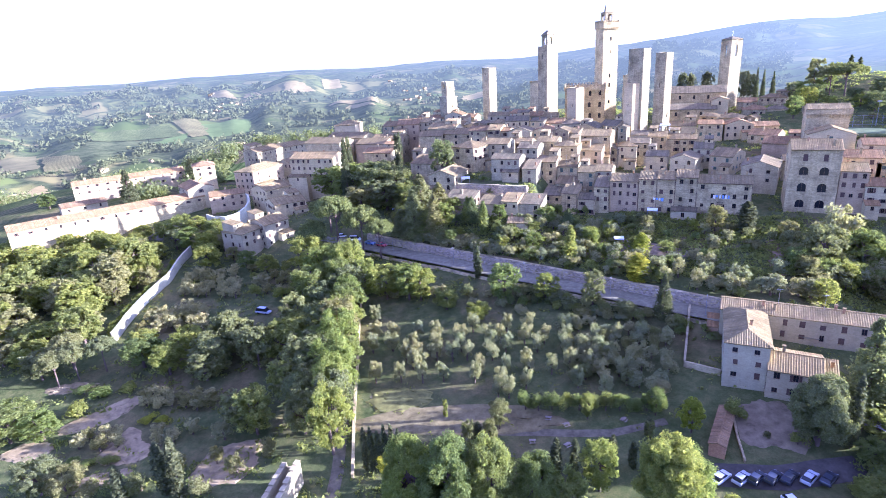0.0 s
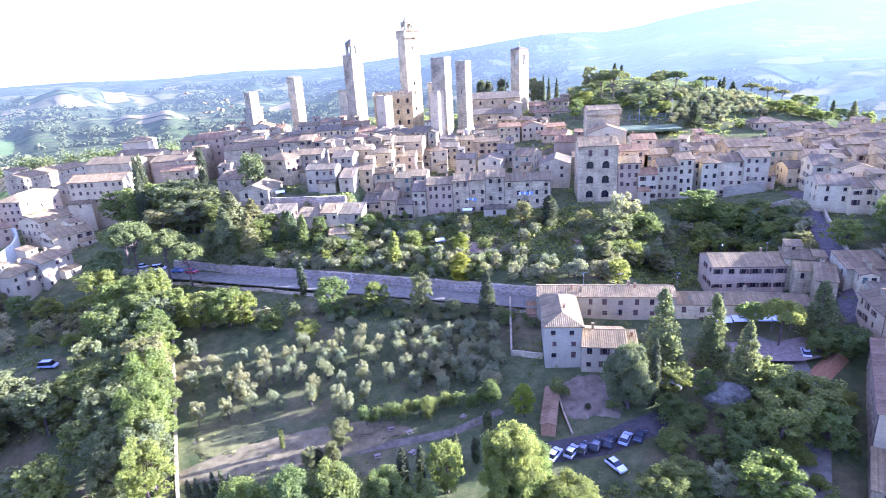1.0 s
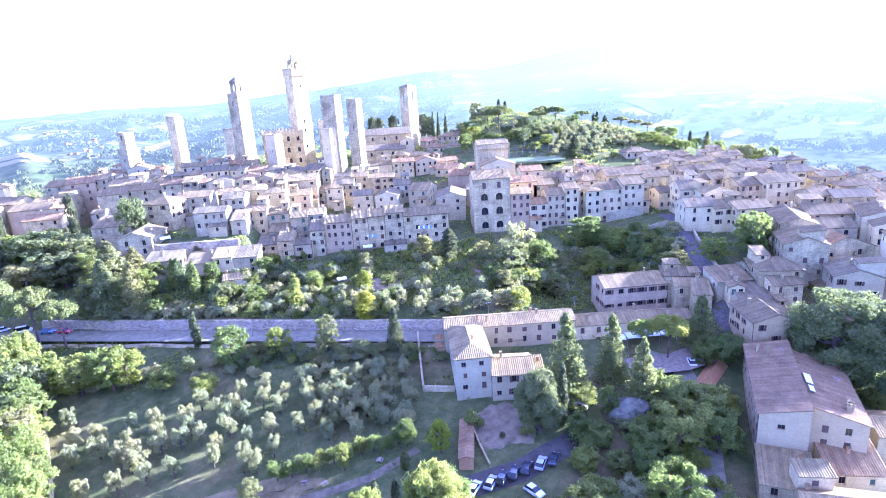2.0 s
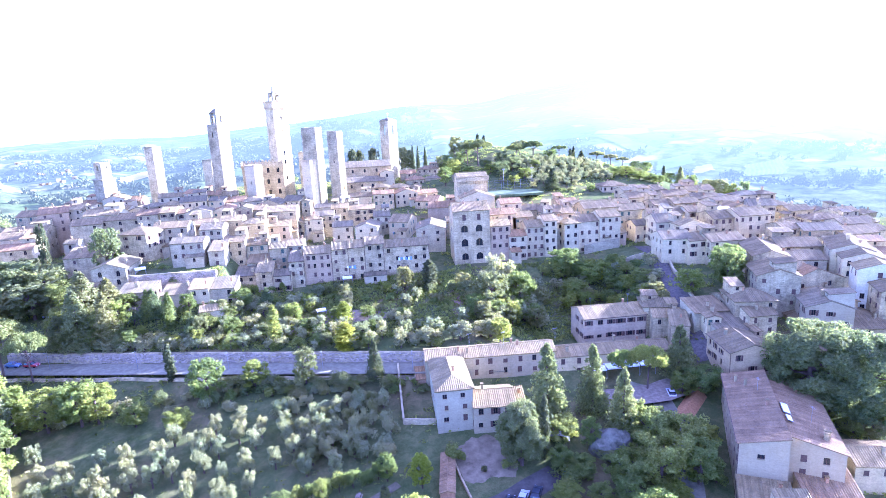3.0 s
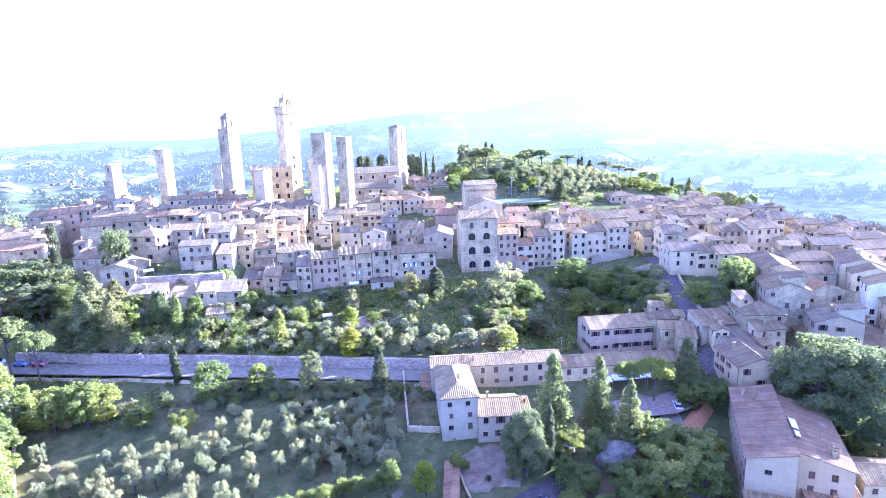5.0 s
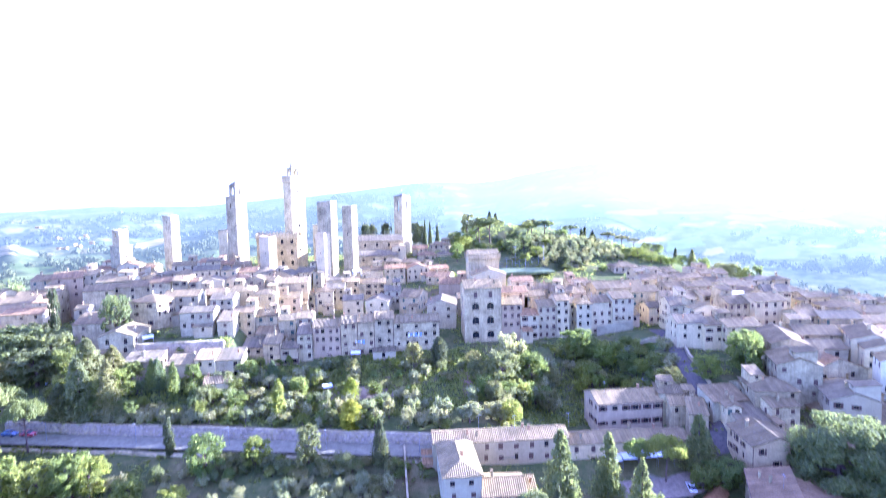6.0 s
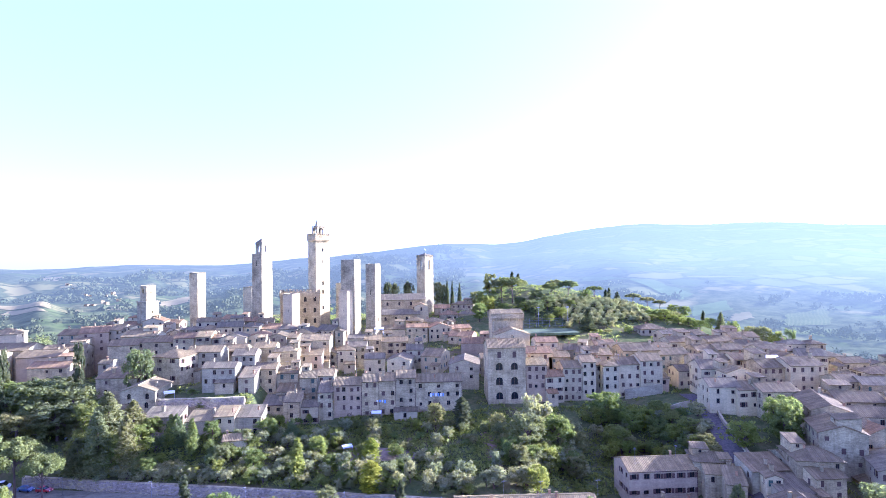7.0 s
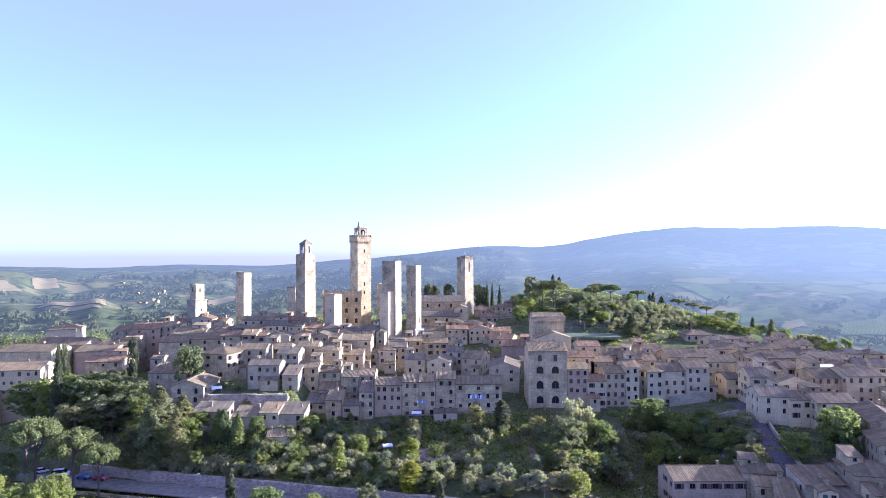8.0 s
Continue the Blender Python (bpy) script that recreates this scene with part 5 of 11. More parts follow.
# ---- former friary on the far spur ----
SPUR = "buildings of the friary"
house(-240.2, 163.0, 79.0, 11.0, 31.5, yaw=64, roof="gable_x", wall="beige", tile="red", cols=15, rows=1, win=(0.9, 1.3), fill=0.95, chimneys=1, name="friary_range", label="very long sunlit beige range with red tile roof", group=SPUR, side_fill=0.2, fine=True)
house(-290.5, 212.3, 56.0, 10.0, 35.0, yaw=58, roof="gable_x", wall="pink", tile="red", cols=12, rows=2, win=(0.8, 1.1), fill=0.9, chimneys=1, name="friary_range", label="long pinkish range with red tile roof behind the court", group=SPUR)
house(-226.0, 199.0, 12.0, 16.0, 35.5, yaw=64, roof="gable_y", wall="cream", tile="russet", cols=1, rows=1, chimneys=0, name="friary_church", label="plain cream friary church with tan tile roof", group=SPUR)
house(-280.0, 176.0, 20.0, 9.0, 29.5, yaw=64, roof="gable_x", wall="white", tile="russet", cols=3, rows=1, chimneys=0, name="friary_range", label="low white range with pale roof in the court", group=SPUR)
house(-205.0, 198.0, 16.0, 9.0, 33.0, yaw=45, roof="gable_x", wall="pink", tile="red", cols=4, rows=2, name="friary_range", label="pink plaster house with red tile roof in a walled garden", group=SPUR)
house(-250.0, 228.0, 11.0, 11.0, 40.0, yaw=50, roof="hip", wall="ochre", tile="russet", cols=2, rows=2, name="house", label="ochre square house with hipped roof near the friary", group=SPUR)

# ---- roofless stone ruin near the alley ----
def ruin():
    ob = new("stone_ruin")
    ob.matrix_world = pose(-66.8, 65.0, ground_z(-66.8, 65), 0, 0, 12)
    tagged(ob, "roofless ruin of two pale sunlit parallel walls", "ruin")
    rng = random.Random(3)
    for x, h in ((-1.5, 4.6), (1.5, 5.2)):
        g, top = Geo(), []
        for k in range(7):
            top.append((-4.5 + 1.5 * k, h * (0.9 + 0.05 * k) + rng.uniform(-0.15, 0.15)))
        for (y0, h0), (y1, h1) in zip(top, top[1:]):
            for s in (-1, 1):
                q = [(x + s * 0.45, y0, -0.5), (x + s * 0.45, y1, -0.5), (x + s * 0.42, y1, h1), (x + s * 0.42, y0, h0)]
                g.face(q if s > 0 else q[::-1])
            g.face([(x - 0.42, y0, h0), (x + 0.42, y0, h0), (x + 0.42, y1, h1), (x - 0.42, y1, h1)])
        for y, hh in (top[0], top[-1]):
            g.face([(x - 0.45, y, -0.5), (x + 0.45, y, -0.5), (x + 0.42, y, hh), (x - 0.42, y, hh)])
        part("side_wall", g, STONE["white"], ob)
        for k in range(6):
            c = Geo()
            (y0, h0), (y1, h1) = top[k], top[k + 1]
            z = max(h0, h1) + 0.01
            c.box(x - 0.52, y0 + 0.05, z, x + 0.52, y1 - 0.05, z + 0.15)
            part("coping_stone", c, STONE["white"], ob)
    g = Geo()
    g.box(-1.05, 4.0, -0.5, 1.05, 4.45, 4.6)
    part("end_wall", g, STONE["white"], ob)


ruin()


# ---- town houses ----

# front row above the gardens
house(-22.6, 208.0, 9.7, 10, 44.1, wall='pink', tile='tan', cols=4, style='shut_brown', rows=3, fine=True, pipes=True)
house(-14.7, 208.0, 6.0, 10, 45.1, wall='beige', tile='tan', cols=2, rows=4, style='shut_brown', fine=True, pipes=True)
house(-8.8, 208.0, 5.9, 10, 45.3, wall='beige', tile='tan', cols=2, rows=4, style='shut_brown', fine=True, pipes=True)
house(-2.4, 208.0, 6.8, 10, 46.1, wall='pale', tile='tan', cols=2, rows=4, fine=True, pipes=True)
house(9.2, 208.0, 16.4, 10, 44.5, wall='pale', tile='tan', cols=5, rows=4, chimneys=3, style='plain', fine=True, pipes=True)
house(-30.2, 206.5, 5.3, 9, 42.0, wall='beige', tile='grey', roof='shed', cols=2, rows=3, fine=True, pipes=True)
house(-35.2, 204.0, 6.0, 8, 37.8, wall='cream', tile='grey', cols=2, rows=2, style='open_brown', fine=True, pipes=True)
house(-41.1, 203.0, 5.7, 8, 39.8, wall='beige', tile='tan', roof='shed', cols=1, rows=3, fine=True, pipes=True)
house(-47.8, 205.0, 7.1, 8, 38.4, wall='beige', tile='grey', roof='shed', cols=2, rows=2, fine=True, pipes=True)

# second row
house(-37.5, 215.5, 6.2, 9, 45.3, wall='beige', tile='tan', cols=2, rows=3)
house(-31.5, 216.5, 6.1, 9, 45.7, wall='grey', tile='tan', cols=2, rows=3)
house(-44.3, 211.5, 8.1, 7, 41.2, wall='grey', tile='brown', roof='shed', cols=3, rows=2)
house(-46.0, 219.5, 8.1, 7, 46.1, wall='beige', tile='brown', roof='shed', cols=2, rows=2)
house(-53.6, 218.5, 7.8, 9, 48.2, wall='beige', tile='brown', cols=2, rows=3)
house(-58.0, 210.5, 5.5, 9, 47.0, wall='grey', tile='grey', roof='shed', cols=1, rows=3)
house(-68.0, 211.5, 11.4, 8, 50.3, wall='grey', tile='grey', cols=4, rows=3, style='shut_brown')
house(-63.3, 227.0, 8.3, 10, 52.1, wall='grey', tile='grey', cols=3, rows=3, style='shut_brown')
house(-80.8, 235.0, 13.1, 10, 52.4, wall='grey', tile='brown', cols=3, rows=3)
house(-73.6, 248.0, 10.5, 10, 50.6, wall='beige', tile='brown', cols=3, rows=3)
house(-58.6, 238.5, 8.5, 9, 52.9, wall='beige', tile='tan', cols=2, rows=4)
house(-49.7, 235.5, 9.1, 9, 51.7, wall='beige', tile='tan', roof='hip', cols=2, rows=3, style='shut_brown')
house(-40.7, 251.5, 12.5, 11, 53.6, wall='beige', tile='tan', cols=3, rows=3, style='shut_brown')
house(-41.3, 241.5, 9.4, 7, 48.7, wall='pink', tile='brown', roof='shed', cols=2, rows=2)
house(-89.9, 227.7, 12.0, 12, 52.0, yaw=-18, wall='beige', tile='brown', roof='hip', cols=2, rows=3, side_fill=0.8)
house(-24.7, 265.5, 7.2, 7, 51.8, wall='white', tile='grey', cols=0, rows=1, chimneys=0)
house(-17.3, 266.5, 7.9, 9, 51.0, wall='beige', tile='tan', cols=2, rows=3)
house(-7.7, 267.5, 12.3, 9, 49.8, wall='beige', tile='brown', cols=4, rows=3)
house(-24.1, 256.5, 9.4, 9, 49.7, wall='beige', tile='grey', cols=3, rows=2)
house(-15.3, 244.5, 8.4, 9, 46.4, wall='cream', tile='grey', cols=2, rows=2)
house(-4.3, 242.4, 9.5, 11, 46.0, yaw=-12, wall='cream', tile='grey', roof='gable_y', cols=2, rows=2)
house(1.5, 252.0, 7.2, 10, 48.5, wall='cream', tile='grey', cols=2, rows=3)
house(10.4, 246.0, 8.6, 13, 46.8, yaw=-22, wall='cream', tile='brown', roof='gable_x', cols=2, rows=3, side_fill=0.7)
house(21.0, 228.9, 11.4, 14, 46.5, yaw=-8, wall='grey', tile='grey', roof='gable_y', cols=2, rows=2)
house(30.7, 267.9, 13.5, 12, 48.3, yaw=-10, wall='pink', tile='red', cols=3, rows=2)
house(25.9, 285.2, 11.7, 11, 49.1, yaw=-20, wall='beige', tile='red', cols=3, rows=3)
house(30.3, 239.5, 4.1, 9, 46.3, wall='grey', tile='brown', cols=1, rows=2)

# right of the palazzo
house(45.1, 213.0, 7.5, 10, 48.5, wall='pink', tile='tan', cols=3, rows=3, style='shut_brown')
house(49.4, 227.0, 10.6, 10, 50.3, wall='ochre', tile='red', cols=2, rows=2)
house(56.1, 240.5, 9.3, 9, 52.3, wall='ochre', tile='red', cols=2, rows=2)
house(51.7, 211.5, 6.7, 9, 44.3, wall='cream', tile='red', cols=2, rows=3)
house(58.7, 213.0, 7.1, 10, 47.1, wall='cream', tile='tan', cols=3, rows=4)
house(64.6, 213.0, 5.1, 10, 49.1, wall='cream', tile='brown', cols=2, rows=4)
house(69.9, 216.5, 3.3, 9, 47.1, wall='grey', tile='grey', cols=1, rows=4)
house(73.0, 212.5, 5.7, 9, 47.5, wall='cream', tile='tan', roof='hip', cols=2, rows=4)
house(80.9, 215.5, 8.6, 11, 47.4, wall='cream', tile='brown', cols=3, rows=4, style='shut_brown')
house(88.7, 214.5, 8.3, 11, 48.8, wall='cream', tile='brown', cols=3, rows=4, style='shut_brown')
house(94.1, 214.0, 3.3, 8, 41.9, wall='pink', tile='brown', cols=1, rows=3)
house(104.1, 218.5, 5.4, 9, 43.5, wall='cream', tile='grey', cols=2, rows=2)
house(57.5, 226.5, 8.2, 9, 48.6, wall='grey', tile='brown', cols=2, rows=2)
house(65.4, 236.8, 8.5, 10, 49.5, yaw=-15, wall='beige', tile='brown', cols=2, rows=2)
house(71.9, 231.0, 9.2, 11, 49.2, yaw=-25, wall='beige', tile='brown', cols=2, rows=2)
house(75.6, 229.0, 7.5, 10, 48.6, wall='pink', tile='brown', cols=2, rows=2)
house(84.1, 250.0, 9.5, 10, 49.1, wall='beige', tile='red', cols=2, rows=2)
house(90.0, 245.0, 10.5, 10, 48.3, wall='beige', tile='brown', cols=2, rows=2)
house(92.8, 234.0, 15.1, 12, 49.2, wall='beige', tile='brown', cols=4, rows=2)
house(104.3, 249.0, 17.1, 10, 47.3, wall='beige', tile='brown', cols=4, rows=2)
house(105.6, 231.5, 12.3, 11, 47.7, wall='beige', tile='brown', cols=4, rows=2)
house(121.3, 255.5, 12.2, 11, 48.7, wall='grey', tile='brown', cols=3, rows=2)
house(124.5, 293.5, 13.4, 11, 49.6, wall='white', tile='brown', roof='hip', cols=4, rows=2, name='villa', label='white plaster villa with hipped brown tile roof')
house(111.3, 217.9, 7.4, 12, 47.2, yaw=-12, wall='beige', tile='brown', cols=1, rows=4, side_fill=0.8)
house(107.3, 204.4, 8.2, 13, 47.4, yaw=-10, wall='cream', tile='grey', cols=2, rows=4, side_fill=0.8)
house(111.5, 195.0, 9.6, 10, 47.6, wall='cream', tile='tan', roof='gable_y', cols=2, rows=2)
house(101.0, 185.4, 9.9, 11, 45.3, yaw=-8, wall='cream', tile='grey', cols=2, rows=3, side_fill=0.8)
house(108.9, 183.0, 10.8, 10, 44.7, wall='cream', tile='brown', cols=3, rows=3, style='open_brown')
house(121.3, 220.0, 5.7, 10, 47.2, wall='cream', tile='brown', cols=2, rows=2)
house(126.1, 217.0, 7.4, 10, 47.8, wall='white', tile='brown', cols=2, rows=3)
house(125.4, 241.5, 10.5, 11, 47.3, wall='beige', tile='brown', cols=3, rows=2)
house(134.1, 239.0, 11.9, 10, 47.6, wall='beige', tile='brown', cols=3, rows=2)
house(145.2, 267.5, 12.8, 11, 46.7, wall='grey', tile='brown', cols=3, rows=2)
house(147.3, 245.5, 12.8, 11, 47.9, wall='beige', tile='brown', cols=3, rows=2)
house(161.1, 273.5, 14.1, 11, 47.3, wall='pink', tile='brown', cols=3, rows=2)
house(127.2, 200.0, 10.6, 12, 48.2, wall='beige', tile='brown', cols=4, rows=3, style='shut_brown', name='house')
house(136.1, 197.0, 12.2, 12, 49.2, wall='cream', tile='brown', cols=4, rows=3, style='shut_brown')
house(146.3, 227.5, 13.4, 11, 48.8, wall='beige', tile='brown', cols=3, rows=2)
house(170.4, 238.0, 23.3, 12, 44.2, wall='white', tile='brown', roof='hip', cols=5, rows=2)

# right-hand quarter below
house(88.8, 126.6, 13.1, 11, 30.4, yaw=-97, wall='ochre', tile='brown', cols=4, rows=3, side_fill=0.8, fine=True, pipes=True)
house(95.0, 131.0, 5.3, 8, 28.0, wall='pink', tile='brown', cols=2, rows=3, style='open_brown')
house(91.4, 138.3, 8.9, 11, 30.9, wall='grey', tile='grey', roof='shed', cols=2, rows=1)
house(88.7, 140.8, 3.7, 8, 33.3, yaw=-12, wall='cream', tile='brown', roof='gable_y', cols=2, rows=1)
house(101.3, 142.9, 10.8, 11, 36.8, yaw=-12, wall='beige', tile='brown', roof='hip', cols=3, rows=2)
house(100.1, 138.0, 8.0, 8, 33.9, wall='beige', tile='brown', cols=2, rows=2, style='shut_brown')
house(98.4, 149.1, 4.1, 7, 34.6, wall='beige', tile='brown', cols=1, rows=1)
house(114.8, 149.8, 5.9, 7, 39.8, wall='cream', tile='tan', roof='gable_x', cols=1, rows=3)
house(124.4, 152.1, 17.7, 13, 38.5, wall='beige', tile='red', roof='gable_y', cols=2, rows=2, rise=3.4)
house(117.4, 134.5, 12.7, 11, 36.4, yaw=-114, wall='white', tile='grey', cols=3, rows=2, style='open_brown')
house(121.6, 141.3, 13.4, 13, 35.3, wall='ochre', tile='tan', roof='hip', cols=3, rows=3, style='shut_brown', rise=2.6)
house(122.0, 134.1, 23.1, 16, 31.1, yaw=-10, wall='beige', tile='brown', roof='hip', cols=4, rows=3)
house(143.7, 157.4, 16.2, 11, 45, yaw=-122, wall='cream', tile='brown', cols=3, rows=4, style='shut_brown')
house(141.4, 150.5, 16.0, 11, 44.1, yaw=-120, wall='cream', tile='brown', cols=3, rows=4, style='shut_brown')
house(140.0, 144.3, 18.3, 11, 42.9, yaw=-118, wall='limewash', tile='tan', cols=5, rows=4, style='shut_brown', fine=True, label='white plaster street house with rows of shuttered windows')
house(138.7, 134.6, 19.0, 12, 39.5, yaw=-117, wall='beige', tile='brown', cols=4, rows=4, style='shut_brown')
house(120.7, 164.7, 20.3, 10, 43.8, yaw=-112, wall='beige', tile='brown', cols=4, rows=3)
house(112.2, 148.1, 12.9, 11, 41.8, yaw=-111, wall='beige', tile='brown', cols=4, rows=3, style='shut_brown')
house(129.9, 172.7, 3.6, 7, 43.1, wall='ochre', tile='tan', roof='gable_y', cols=1, rows=2)
house(135.1, 170.0, 13.4, 11, 43.5, yaw=-14, wall='beige', tile='brown', roof='gable_x', cols=2, rows=1)
house(128.0, 158.6, 12.6, 10, 42.3, yaw=-14, wall='grey', tile='brown', cols=2, rows=2)
house(121.4, 153.7, 7.8, 9, 40.8, yaw=-14, wall='beige', tile='brown', cols=1, rows=2)
house(144.7, 186.2, 8.5, 10, 45.5, wall='beige', tile='brown', cols=3, rows=3, style='shut_brown')
house(153.1, 182.2, 13.0, 10, 45.1, yaw=-12, wall='beige', tile='grey', cols=3, rows=2)
house(151.8, 171.3, 10.9, 10, 42.8, wall='grey', tile='grey', cols=2, rows=2)
house(151.9, 160.4, 14.1, 11, 41.4, yaw=-18, wall='beige', tile='russet', cols=3, rows=2)
house(163.5, 179.5, 14.9, 10, 43.7, wall='beige', tile='brown', cols=3, rows=2)
house(115.4, 179.7, 12.1, 10, 44.7, wall='beige', tile='brown', cols=3, rows=2, style='shut_brown')
house(90.0, 145.6, 10.0, 8, 33.3, wall='grey', tile='brown', cols=1, rows=1, roof='shed')
house(80.4, 155.2, 8.6, 9, 32.6, yaw=-14, wall='beige', tile='brown', cols=2, rows=2, roof='hip')
house(80.8, 150.5, 8.1, 8, 30.8, yaw=-14, wall='beige', tile='tan', cols=2, rows=1)
house(81.4, 143.7, 4.8, 8, 30.7, yaw=-20, wall='beige', tile='tan', cols=1, rows=1, roof='shed')

# roofs of the far right edge
house(178.1, 224.9, 10.9, 9, 43.6, wall='beige', tile='brown', cols=3, rows=2)
house(170.6, 201.1, 14.1, 9, 44.5, wall='beige', tile='brown', cols=3, rows=2, roof='hip')
house(175.2, 191.6, 14.3, 9, 44.2, wall='grey', tile='brown', cols=3, rows=2)
house(174.9, 183.1, 13.1, 9, 43.2, wall='beige', tile='brown', cols=3, rows=2, roof='hip')

# annexes of the tall house
house(67.4, 85.6, 9.0, 9.0, 17.0, yaw=-27, wall='beige', tile='tan', roof='shed', cols=2, rows=1, rise=2.0, chimneys=1, fine=True, name='annexe', label='low annexe with lean-to tile roof against the tall house')
house(72.5, 76.6, 15.0, 9.5, 16.2, yaw=-20, wall='beige', tile='tan', roof='gable_x', cols=2, rows=1, rise=1.9, fine=True, name='annexe', label='low beige annexe with broad tan tile roof')
house(80.6, 86.4, 10.0, 7.0, 17.0, yaw=-12, wall='cream', tile='russet', roof='shed', cols=2, rows=1, rise=2.6, fine=True, name='annexe', label='cream annexe with lean-to russet tile roof')
house(69.6, 81.8, 6.0, 3.4, 20.2, yaw=-12, wall='ochre', tile='tan', roof='shed', rise=0.8, cols=1, rows=1, fill=1.0, chimneys=0, fine=True, name='annexe', label='small ochre attic room rising between tile roofs')
house(95.5, 92.0, 12.0, 9.0, 19.8, yaw=-14, wall='cream', tile='tan', roof='gable_x', cols=3, rows=1, style='shut_brown', fine=True, name='annexe', label='cream house with tan tile roof beside the tall house')

# rows behind, up to the square
house(-103.3, 275.3, 9.2, 11, 52.4, wall='beige', tile='red', roof='gable_x', rows=2, cols=None)
house(-93.4, 272.0, 6.8, 11, 53.4, wall='beige', tile='tan', roof='gable_x', rows=2, cols=None)
house(-87.9, 271.3, 3.9, 8, 52.5, wall='grey', tile='red', roof='gable_x', rows=2, cols=None)
house(-78.4, 264.3, 10.7, 8, 53.5, wall='cream', tile='grey', roof='gable_y', rows=2, cols=None)
house(-68.9, 270.1, 9.9, 11, 52.9, wall='cream', tile='red', roof='gable_y', rows=2, cols=None)
house(-58.8, 263.9, 7.3, 9, 53.7, wall='beige', tile='brown', roof='gable_y', rows=2, cols=None)
house(-52.0, 265.3, 4.6, 9, 52.8, yaw=-12, wall='white', tile='tan', roof='gable_x', rows=2, cols=None)
house(-105.7, 287.8, 7.8, 8, 54.4, yaw=-20, wall='pale', tile='grey', roof='hip', rows=2, cols=None)
house(-96.8, 286.7, 9.6, 8, 54.6, yaw=-12, wall='beige', tile='tan', roof='hip', rows=2, cols=None)
house(-87.3, 287.2, 11.9, 11, 55.7, yaw=10, wall='cream', tile='grey', roof='gable_x', rows=2, cols=None)
house(-75.4, 286.6, 7.7, 8, 55.4, yaw=-12, wall='cream', tile='grey', roof='gable_x', rows=2, cols=None)
house(-67.5, 288.3, 8.6, 11, 54.3, wall='cream', tile='red', roof='gable_x', rows=2, cols=None)
house(-59.2, 284.6, 8.4, 11, 54.5, yaw=10, wall='cream', tile='grey', roof='hip', rows=2, cols=None)
house(-102.4, 302.2, 11.5, 9, 56.7, yaw=10, wall='white', tile='tan', roof='gable_x', rows=2, cols=None)
house(-90.1, 302.3, 9.3, 9, 57.8, yaw=-20, wall='white', tile='red', roof='gable_x', rows=2, cols=None)
house(-81.7, 300.4, 8.9, 9, 56.7, wall='cream', tile='red', roof='gable_x', rows=2, cols=None)
house(-73.9, 301.2, 8.3, 9, 56.0, yaw=10, wall='cream', tile='tan', roof='gable_x', rows=2, cols=None)
house(-48.9, 278.4, 11.5, 9, 53.3, yaw=-20, wall='beige', tile='grey', roof='gable_y', rows=2, cols=None)
house(-38.7, 281.8, 8.8, 11, 53.8, yaw=-20, wall='cream', tile='grey', roof='gable_x', rows=2, cols=None)
house(-32.6, 278.4, 4.0, 9, 53.5, yaw=-12, wall='pale', tile='grey', roof='gable_y', rows=2, cols=None)
house(-33.9, 253.2, 7.3, 8, 47.4, yaw=-20, wall='pale', tile='grey', roof='gable_y', rows=2, cols=None)
house(-27.9, 253.7, 7.6, 9, 48.8, wall='cream', tile='brown', roof='hip', rows=2, cols=None)
house(-8.6, 292.1, 12.1, 9, 52.2, wall='cream', tile='brown', roof='gable_x', rows=2, cols=None)
house(3.2, 290.6, 10.5, 8, 53.1, wall='beige', tile='red', roof='gable_x', rows=2, cols=None)
house(2.8, 307.0, 8.1, 8, 54.5, yaw=-12, wall='beige', tile='brown', roof='hip', rows=2, cols=None)
house(12.3, 307.8, 10.6, 9, 53.8, yaw=-12, wall='beige', tile='brown', roof='hip', rows=2, cols=None)
house(21.1, 309.0, 4.9, 8, 53.4, yaw=-20, wall='pale', tile='tan', roof='gable_y', rows=2, cols=None)
house(14.4, 293.0, 11.8, 8, 52.5, yaw=10, wall='cream', tile='red', roof='gable_y', rows=2, cols=None)
house(25.5, 296.7, 10.1, 8, 51.4, yaw=10, wall='beige', tile='red', roof='gable_x', rows=2, cols=None)
house(22.5, 333.3, 10.2, 11, 54.8, wall='pale', tile='red', roof='hip', rows=2, cols=None)
house(33.9, 333.2, 10.0, 8, 54.3, yaw=-12, wall='cream', tile='grey', roof='hip', rows=2, cols=None)
house(20.2, 356.5, 9.6, 9, 56.4, wall='grey', tile='red', roof='gable_x', rows=2, cols=None)
house(32.9, 353.0, 12.9, 8, 58.6, yaw=-20, wall='pale', tile='brown', roof='hip', rows=2, cols=None)
house(-134.1, 289.6, 8.6, 9, 53.0, yaw=-12, wall='cream', tile='tan', roof='gable_y', rows=2, cols=None)
house(-125.2, 295.6, 12.9, 11, 52.2, yaw=-12, wall='white', tile='brown', roof='gable_x', rows=2, cols=None)
house(-113.3, 293.1, 10.2, 8, 52.1, yaw=-20, wall='cream', tile='grey', roof='gable_y', rows=2, cols=None)
house(-159.0, 323.1, 7.1, 8, 54.4, yaw=10, wall='beige', tile='brown', roof='hip', rows=2, cols=None)
house(-147.9, 323.3, 10.8, 9, 53.4, yaw=-12, wall='cream', tile='red', roof='gable_x', rows=2, cols=None)
house(-135.9, 319.5, 10.8, 9, 55.4, wall='cream', tile='red', roof='gable_y', rows=2, cols=None)
house(-128.7, 326.3, 7.9, 11, 53.3, wall='beige', tile='red', roof='gable_x', rows=2, cols=None)
house(125.4, 276.3, 8.7, 8, 49.2, yaw=10, wall='cream', tile='grey', roof='gable_x', rows=2, cols=None)
